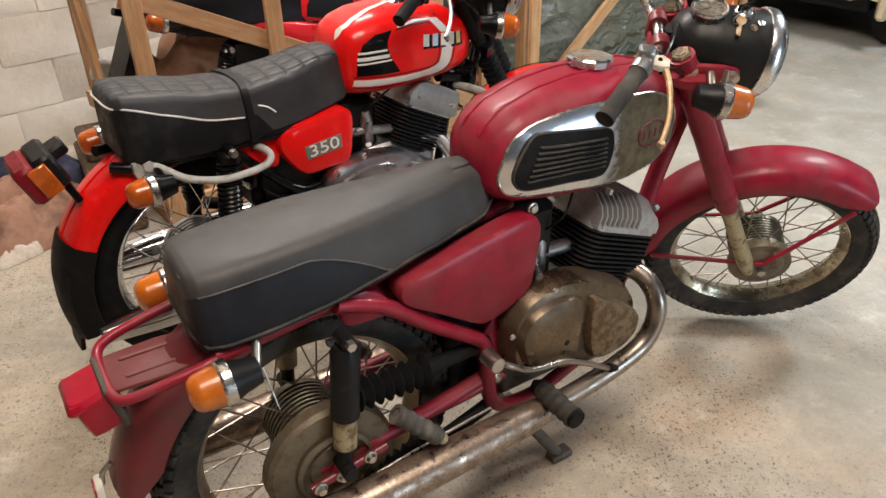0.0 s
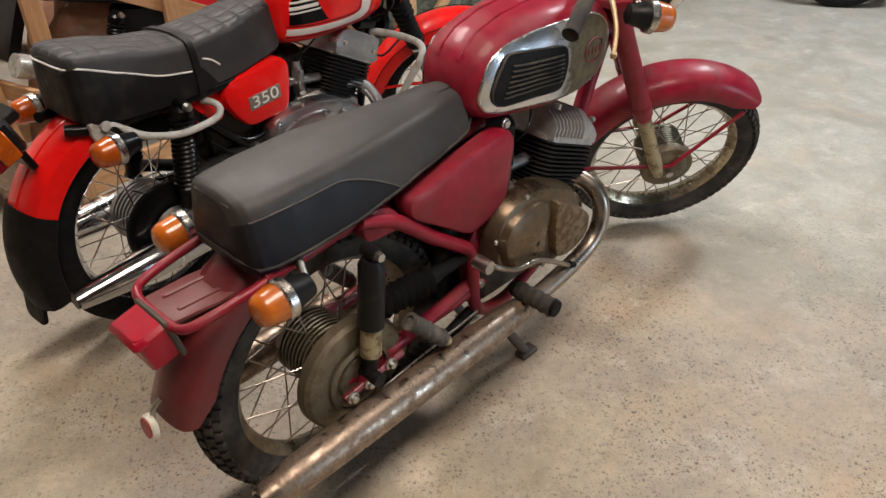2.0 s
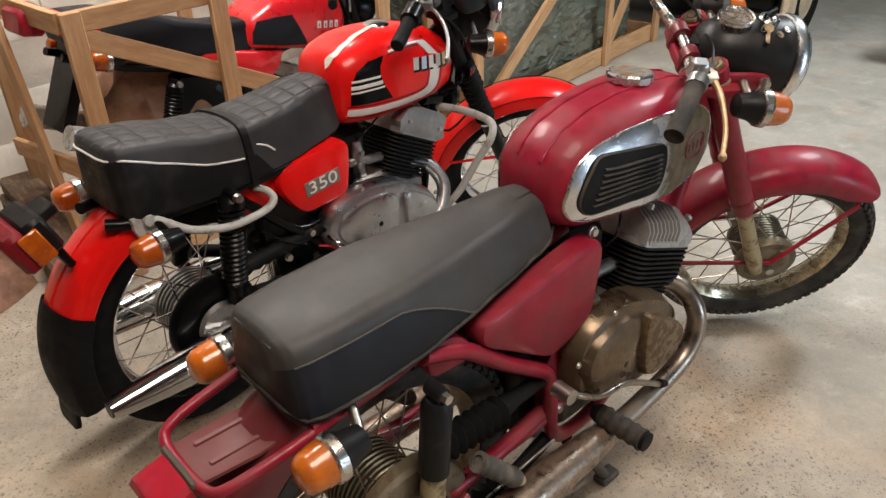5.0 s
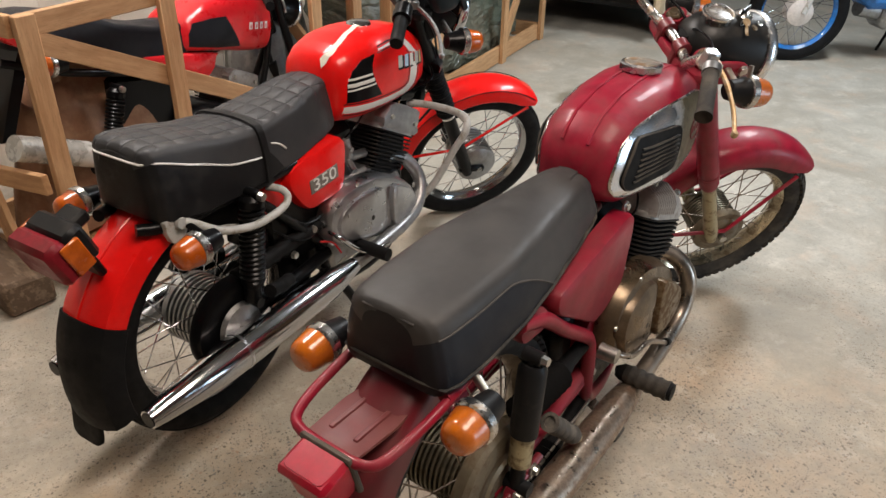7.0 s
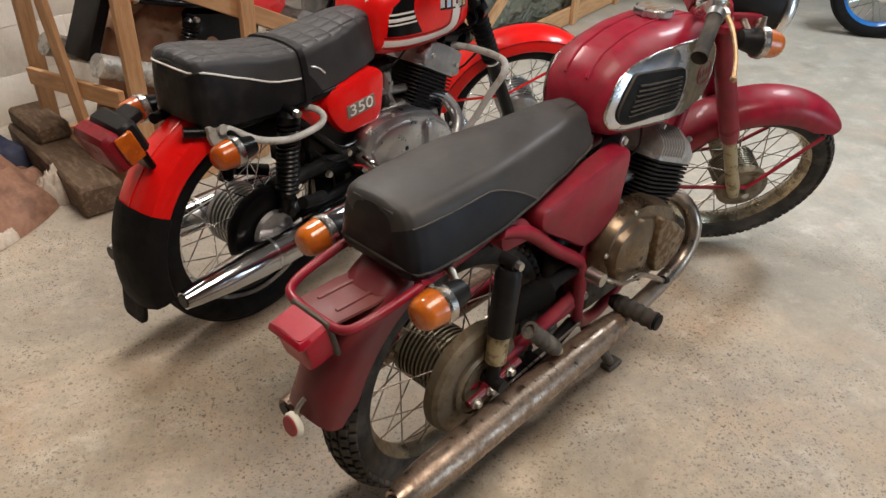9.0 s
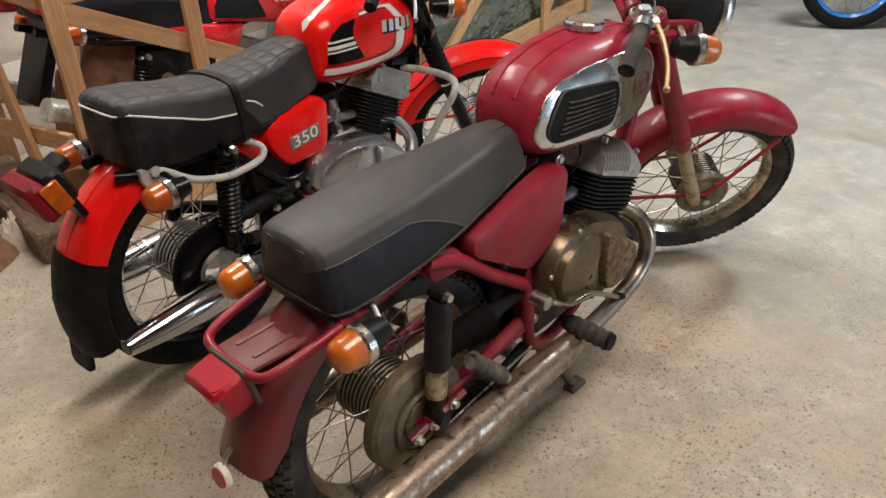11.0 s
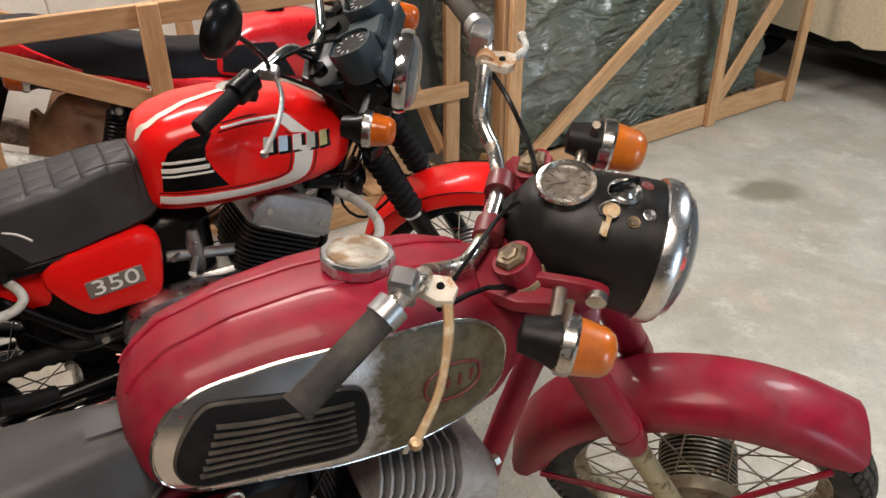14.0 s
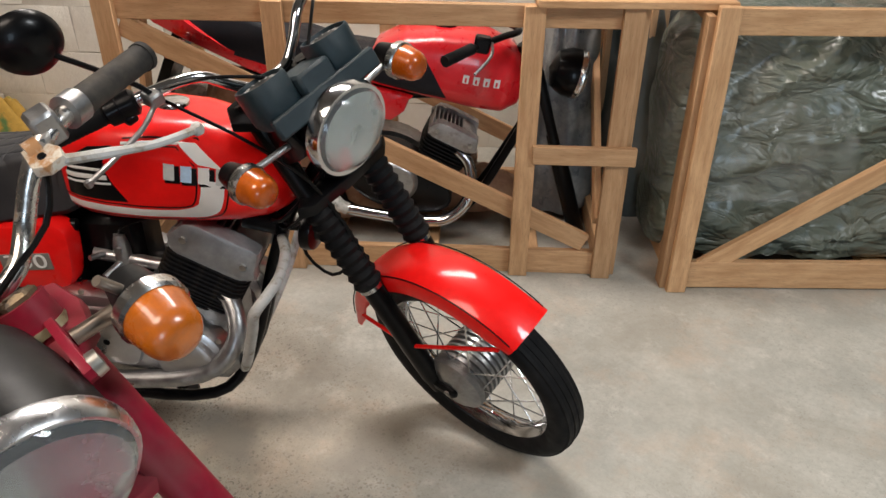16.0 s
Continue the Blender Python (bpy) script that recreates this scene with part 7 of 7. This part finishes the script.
    part("tail_mudguard", merge(loft([[(x - dx, y, z) for x, y, z in ((0.0, -0.075, 0), (0.0, 0.075, 0), (0.018, 0.075, 0), (0.018, -0.075, 0))] and [(-0.24 - t * 0.13, -0.075 + 0.0, 0.78 - 0.45 * t), (-0.24 - t * 0.13, 0.075, 0.78 - 0.45 * t), (-0.2 - t * 0.13, 0.08, 0.79 - 0.45 * t), (-0.2 - t * 0.13, -0.08, 0.79 - 0.45 * t)] for t in (0, 0.2, 0.4, 0.55, 0.68) for dx in (0,)])), BLACK, bike, "black plastic rear mudguard")
    for sy in (-1, 1):
        indicator(bike, (-0.2, 0.15 * sy, 0.72), (-1, 0, 0), base_mat=BLACK)
        spring_shock(bike, (0.06, 0.13 * sy, 0.62), (0.02, 0.13 * sy, 0.34), sy)
    for k in (0, 1):
        g = plate([(0.19, 0.715), (0.2, 0.66), (0.3, 0.615), (0.5, 0.61), (0.545, 0.69), (0.52, 0.705)], 0.09, 0.118, 0.01, RIGHT, 2)
        cov = part("side_cover", g if k == 0 else mirrored(g), RED_MATTE, bike)
        if k == 0:
            part("lettering", words("350", 0.045, Matrix.Translation((0.185, -0.1195, 0.672)) @ RIGHT), WHITE, cov, "white number 350")
    part("swinging_arm", both(tube([(0.37, -0.09, 0.36), (0.2, -0.1, 0.35), (-0.03, -0.105, 0.34)], 0.018)), BLACK, bike)
    eco = [(0.37, 0.41), (0.39, 0.47), (0.47, 0.51), (0.56, 0.505), (0.66, 0.46), (0.74, 0.4), (0.745, 0.33), (0.66, 0.29), (0.5, 0.29), (0.4, 0.34)]
    ec = part("engine_cover", plate(eco, 0.02, 0.14, 0.022, RIGHT, 3), BLACK, bike)
    part("clutch_cover", lathe([(0.0, 0.02), (0.06, 0.018), (0.072, 0.008), (0.076, 0.0)], aim((0.55, -0.14, 0.4), (0, -1, 0)), 32), ALU, ec)
    part("crankcase_shell", mirrored(plate(eco, 0.02, 0.14, 0.022, RIGHT, 3)), ALU, bike)
    cylinder_block(bike, Matrix.Translation((0.675, 0, 0.44)) @ Matrix.Rotation(radians(16), 4, "Y"), 0.2, 0.175, 0.12, 9, 0.05, ENGINE_BLACK, ALU_PALE, 8, True)
    for k in (0, 1):
        pipe = tube([(0.74, -0.08, 0.53), (0.79, -0.1, 0.49), (0.81, -0.14, 0.4), (0.76, -0.155, 0.31), (0.66, -0.158, 0.275), (0.4, -0.16, 0.27)], 0.0205, 14, 5)
        sil = tube([(0.4, -0.16, 0.27), (0.3, -0.165, 0.3), (0.1, -0.17, 0.365), (-0.15, -0.17, 0.435), (-0.35, -0.17, 0.485)], 0.042, 18, 3, [0.022, 0.036, 0.042, 0.044, 0.042])
        ex = part("exhaust", pipe if k == 0 else mirrored(pipe), CHROME, bike)
        part("silencer", sil if k == 0 else mirrored(sil), FILM, ex, "silencer in pale plastic wrapping")
    lean = math.tan(radians(27))
    part("fork", merge(*[tube([(1.235 - (z - 0.28) * lean, 0.08 * sy, z) for z in (0.95, 0.6, 0.58, 0.33)], 0.02, 14, 1, [0.018, 0.018, 0.024, 0.024]) for sy in (-1, 1)]), BLACK, bike)
    hb = part("handlebar", tube([(0.64, -0.3, 0.905), (0.72, -0.2, 0.93), (0.8, -0.1, 0.95), (0.86, 0, 0.955), (0.8, 0.1, 0.95), (0.72, 0.2, 0.93), (0.64, 0.3, 0.905)], 0.011), BLACK, bike)
    for sy in (-1, 1):
        part("grip", rod((0.635, 0.305 * sy, 0.903), (0.71, 0.21 * sy, 0.928), 0.018, 14), RUBBER, hb)
        part("bar_switch", box(0.715, 0.765, 0.18 * sy - 0.022, 0.18 * sy + 0.022, 0.915, 0.965, 0.006), BLACK, hb)
        part("lever", tube([(0.77, 0.17 * sy, 0.945), (0.77, 0.24 * sy, 0.925), (0.73, 0.3 * sy, 0.88)], 0.005, 8), ALU, hb)
    A = aim((1.015, 0, 0.855), (1, 0, -0.05))
    hl = part("headlamp", lathe([(0.0, -0.03), (0.06, -0.01), (0.08, 0.03), (0.083, 0.07), (0.08, 0.075)], A, 28), BLACK, bike)
    part("glass", lathe([(0.08, 0.06), (0.086, 0.068), (0.086, 0.08), (0.06, 0.095), (0.0, 0.1)], A, 28), SILVER, hl)
    part("fork_tube", merge(*[rod((1.235 - (z0 - 0.28) * lean, 0.08 * sy, z0), (1.235 - (z1 - 0.28) * lean, 0.08 * sy, z1), 0.03, 14) for sy in (-1, 1) for z0, z1 in ((0.6, 0.3),)]), BLACK, bike)
    return bike


TARP_DARK = surface("dark_tarpaulin", (0.045, 0.05, 0.042), 0.5, wear=(0.09, 0.085, 0.07), wear_scale=6, bump=0.5, bump_scale=40)
FILM = surface("dusty_clear_film", (0.34, 0.33, 0.3), 0.25, metal=0.2, coat=0.6, wear=(0.52, 0.5, 0.46), wear_scale=18, bump=0.8, bump_scale=45)
PAPER = surface("brown_packing_paper", (0.24, 0.12, 0.065), 0.6, wear=(0.33, 0.19, 0.11), wear_scale=8, bump=0.6, bump_scale=40)
SHEETING = surface("grey_plastic_sheeting", (0.13, 0.135, 0.14), 0.3, coat=0.3, wear=(0.25, 0.25, 0.24), wear_scale=9, bump=0.8, bump_scale=30)
TIMBER = surface("old_dark_timber", (0.11, 0.07, 0.042), 0.8, wear=(0.2, 0.135, 0.085), wear_scale=6, bump=0.7, bump_scale=60, stretch=(2, 9, 9))
CLOTH_BROWN = surface("dusty_pink_brown_cloth", (0.3, 0.16, 0.105), 0.9, wear=(0.17, 0.085, 0.055), wear_scale=6, bump=0.4, bump_scale=250)
CLOTH_NAVY = surface("navy_cloth", (0.02, 0.024, 0.055), 0.9, wear=(0.04, 0.045, 0.08), wear_scale=9, bump=0.4, bump_scale=300)
CLOTH_PALE = surface("grubby_pale_rag", (0.55, 0.48, 0.4), 0.95, wear=(0.36, 0.28, 0.21), wear_scale=10, bump=0.4, bump_scale=300)
CLOTH_YELLOW = surface("yellow_cloth", (0.5, 0.31, 0.06), 0.9, wear=(0.1, 0.2, 0.06), wear_scale=5, wear_from=0.55, wear_to=0.6)
crated_motorcycle()


def heap(name, m, rx, ry, h, seed, mat, label, category, folds=1.0, n=40):
    """A crumpled heap of cloth or paper on the floor."""
    vs, fs = [], []
    off = Vector((seed * 7.3, seed * 3.1, seed))
    for i in range(n + 1):
        for j in range(n + 1):
            a, b = 2 * i / n - 1, 2 * j / n - 1
            x, y = a * math.sqrt(1 - b * b / 2), b * math.sqrt(1 - a * a / 2)
            r = math.hypot(x, y)
            wob = 1 + 0.22 * noise.noise(Vector((x * 1.6, y * 1.6, 0)) + off)
            z = h * max(0.0, 1 - r**2.4) ** 0.6
            p = Vector((x * 3, y * 3, 0)) + off
            z *= 1 + folds * 0.5 * noise.noise(p)
            z += folds * 0.05 * (1 - r) * abs(noise.noise(p * 2.2)) + 0.006 * (1 - r)
            vs.append((x * rx * wob, y * ry * wob, max(z, 0.002)))
    k = n + 1
    for i in range(n):
        for j in range(n):
            fs.append((i * k + j, (i + 1) * k + j, (i + 1) * k + j + 1, i * k + j + 1))
    base = len(vs)
    rim = [i * k for i in range(n + 1)] + [n * k + j for j in range(1, n + 1)] + [i * k + n for i in range(n - 1, -1, -1)] + [j for j in range(n - 1, 0, -1)]
    fs.append(tuple(rim))
    return tagged(part(name, (vs, fs), mat, m=m, smooth=70), label, category)


def spot(u, v, z=0.0, turn=0.0):
    return ROOM @ Matrix.Translation((u, v, z)) @ Matrix.Rotation(radians(turn), 4, "Z")


heap("crumpled_cloth", spot(-2.02, 0.36, 0, 20), 0.31, 0.23, 0.15, 1, CLOTH_BROWN, "crumpled pinkish brown cloth heaped on the concrete floor", "cloth", 1.5)
heap("navy_cloth", spot(-1.9, 0.7, 0.0, 0), 0.27, 0.14, 0.13, 2, CLOTH_NAVY, "dark navy cloth heaped by the block wall", "cloth")
heap("rag", spot(-2.03, 0.2, 0.0, 30), 0.14, 0.09, 0.05, 3, CLOTH_PALE, "grubby pale rag dropped on the floor", "rag")
heap("rag", spot(-1.77, 0.28, 0.0, 10), 0.07, 0.06, 0.1, 4, CLOTH_PALE, "small pale rag beside brown cloth", "rag")
heap("yellow_cloth", spot(-2.62, 0.85, 0.0, 0), 0.3, 0.16, 0.28, 5, CLOTH_YELLOW, "yellow and green cloth heaped against the wall", "cloth")
heap("packing_paper", spot(-1.12, 0.4, 0.07, 0), 0.42, 0.2, 0.55, 6, PAPER, "crumpled brown packing paper round the crated motorcycle", "packing paper", 0.8)
heap("folded_tarpaulin", spot(0.2, 0.72, 0.0, 0), 0.24, 0.26, 0.8, 9, TARP_DARK, "dark folded tarpaulin bundle standing between the crates", "tarpaulin", 0.7)
heap("plastic_sheeting", spot(-0.12, 0.5, 0.05, 0), 0.13, 0.16, 0.9, 11, SHEETING, "crumpled grey plastic sheeting wrapped round the front of the crated motorcycle", "plastic sheeting", 0.9)
heap("packing_paper", spot(-0.5, 0.45, 0.07, 0), 0.25, 0.14, 0.12, 7, PAPER, "crumpled brown packing paper under the crated motorcycle", "packing paper", 0.8)


def timber(m, l, w, h, label):
    g = box(-l / 2, l / 2, -w / 2, w / 2, 0, h, 0.012)
    vs = [Vector(v) + Vector((0.006, 0.008, 0.006)) * noise.noise(Vector(v) * 9) for v in g[0]]
    return tagged(part("timber_block", (vs, g[1]), TIMBER, m=m), label, "timber", "timber blocks")


timber(spot(-1.645, 0.42, 0.0, 81), 0.74, 0.15, 0.115, "rough dark timber baulk lying beside the crate")
timber(spot(-1.6, 0.64, 0.115, 84), 0.3, 0.13, 0.07, "short rough timber offcut stacked on a baulk")
tagged(part("loose_board", box(-0.26, 0.3, -0.05, 0.3, 0.0, 0.022, 0.003), PINE, m=spot(-0.02, 0.02, 0.906, 2)), "short pine boards laid across the crate top", "board")


# ---- far vehicles ----
CAR_CREAM = surface("cream_car_paint", (0.62, 0.5, 0.34), 0.4, coat=0.3, wear=(0.45, 0.34, 0.22), wear_scale=4, wear_from=0.55, wear_to=0.8)
CAR_BLUE = surface("dark_blue_car_paint", (0.005, 0.011, 0.026), 0.4, coat=0.3)
BLUE = surface("bright_blue_paint", (0.012, 0.16, 0.5), 0.35, coat=0.4, wear=(0.02, 0.09, 0.26), wear_scale=9)
HUB_WHITE = surface("pale_hub", (0.66, 0.6, 0.56), 0.4, metal=0.2)


def old_car():
    c = thing("car", Matrix.Translation((1.95, 5.0, 0)) @ Matrix.Rotation(radians(43), 4, "Z"), "old cream and dark blue car parked at the far end", "car")
    w = 0.66
    low = [0.3 + 0.025 * noise.noise(Vector((k * 0.9, 3.0, 0))) + 0.012 * math.sin(k * 2.1) for k in range(17)]
    bottom = [(-w + 2 * w * k / 16, low[k]) for k in range(17)]
    o = [(-w, 0.7), (-w + 0.06, 0.86), (w - 0.06, 0.86), (w, 0.7)] + list(reversed(bottom))
    part("nose_panel", loft([[(x, y * s, z) for y, z in o] for x, s in ((-0.02, 0.97), (0.0, 1.0), (0.1, 1.0))]), CAR_CREAM, c, "cream painted nose panel with a ragged lower edge")
    part("corner_post", box(-0.04, 0.06, -w - 0.05, -w + 0.02, 0.2, 0.86, 0.02), CAR_CREAM, c, "cream corner post")
    part("body", merge(box(0.1, 3.2, -w - 0.02, w + 0.02, 0.42, 0.9, 0.06), box(0.9, 2.9, -w + 0.08, w - 0.08, 0.88, 1.4, 0.12)), CAR_BLUE, c, "dark blue car body")
    part("underbody", box(0.08, 3.1, -w + 0.1, w - 0.1, 0.2, 0.44, 0.03), BLACK_DUSTY, c, "black underbody")
    part("front_wing", tube([(0.1, -w - 0.03, 0.3), (0.13, -w - 0.035, 0.5), (0.28, -w - 0.035, 0.66), (0.5, -w - 0.035, 0.68), (0.68, -w - 0.035, 0.5)], 0.03), BLUE, c, "blue wheel arch")
    for x in (0.34, 2.5):
        for sy in (-1, 1):
            m = Matrix.Translation((x, (w - 0.02) * sy, 0.265))
            wh = part("wheel", moved(ring_section([(0, -0.05), (0.05, -0.06), (0.09, -0.05), (0.1, 0), (0.09, 0.05), (0.05, 0.06), (0, 0.05)], 0.165, 40), m), RUBBER, c)
            part("hubcap", lathe([(0.165, 0.025), (0.15, 0.04), (0.1, 0.03), (0.05, 0.052), (0.0, 0.056)], m @ aim((0, 0, 0), (0, sy, 0)), 32), CAR_CREAM, wh)
    return c


def blue_moped():
    b = thing("moped", Matrix.Translation((4.2, 3.75, 0)) @ Matrix.Rotation(radians(168), 4, "Z"), "old blue moped with blue rims and pale hubs", "moped")
    wheel("front_wheel", b, Matrix.Translation((1.15, 0, 0.305)) @ Matrix.Rotation(radians(-10), 4, "Z"), R=0.305, rim=0.235, w=0.075, rubber=RUBBER, rim_mat=BLUE, hub_mat=HUB_WHITE, spoke_mat=CHROME, hub_r=0.08, hub_w=0.1)
    wheel("rear_wheel", b, Matrix.Translation((0, 0, 0.305)), R=0.305, rim=0.235, w=0.075, rubber=RUBBER, rim_mat=BLUE, hub_mat=HUB_WHITE, spoke_mat=CHROME, hub_r=0.08, hub_w=0.1)
    part("fork", merge(*[tube([(1.15, 0.07 * s, 0.305), (1.05, 0.06 * s, 0.6), (0.95, 0.04 * s, 0.9)], 0.016) for s in (-1, 1)]), STEEL_GREY, b)
    part("frame", merge(tube([(0.93, 0, 0.85), (0.8, 0, 0.5), (0.6, 0, 0.35), (0.3, 0, 0.36), (0.0, 0.06, 0.32)], 0.03), tube([(0.6, 0, 0.4), (0.4, 0, 0.6), (0.1, 0, 0.65)], 0.025)), BLUE, b)
    part("leg_shield", box(0.5, 0.78, -0.13, 0.13, 0.33, 0.52, 0.05), BLUE, b)
    part("engine", merge(box(0.38, 0.62, -0.1, 0.1, 0.2, 0.36, 0.03), rod((0.6, 0, 0.3), (0.75, 0, 0.33), 0.06)), ALU, b)
    part("front_mudguard", fender_geo(0.345, 0.06, 0.06, 30, 165, 1.15, 0.305), BLUE, b)
    part("rear_mudguard", fender_geo(0.345, 0.06, 0.06, 20, 170, 0, 0.305), BLUE, b)
    part("saddle", seat_geo([(-0.1, 0.68, 0.74, 0.08, 0.06), (0.1, 0.68, 0.77, 0.12, 0.1), (0.42, 0.68, 0.75, 0.08, 0.06)]), VINYL, b)
    part("handlebar", tube([(0.82, -0.3, 0.98), (0.93, -0.1, 0.95), (0.93, 0.1, 0.95), (0.82, 0.3, 0.98)], 0.011), CHROME, b)
    for s in (-1, 1):
        part("stand_leg", rod((0.4, 0.1 * s, 0.2), (0.42, 0.16 * s, 0.0), 0.01), BLACK, b)
    return b


old_car()
blue_moped()

# ---- blocks of the wall ----
block_mesh = {}
for row in range(7):
    z0 = 0.005 + 0.2 * row
    for col in range(13):
        u = -3.4 + 0.4 * col + (0.2 if row % 2 else 0.0)
        key = (row * 3 + col * 5) % 4
        m = ROOM @ Matrix.Translation((u, WALL_V + 0.0155, z0))
        if key not in block_mesh:
            random.seed(key)
            g = box(0.002, 0.398, -0.006, 0.006, -0.002, 0.197, 0.004)
            g = [Vector(v) + Vector((random.uniform(-0.005, 0.005), random.uniform(-0.003, 0.001), random.uniform(-0.005, 0.005))) for v in g[0]], g[1]
            ob = part("block", g, BLOCK, wall_n, m=m)
            block_mesh[key] = ob.data
        else:
            part("block", block_mesh[key], BLOCK, wall_n, m=m)
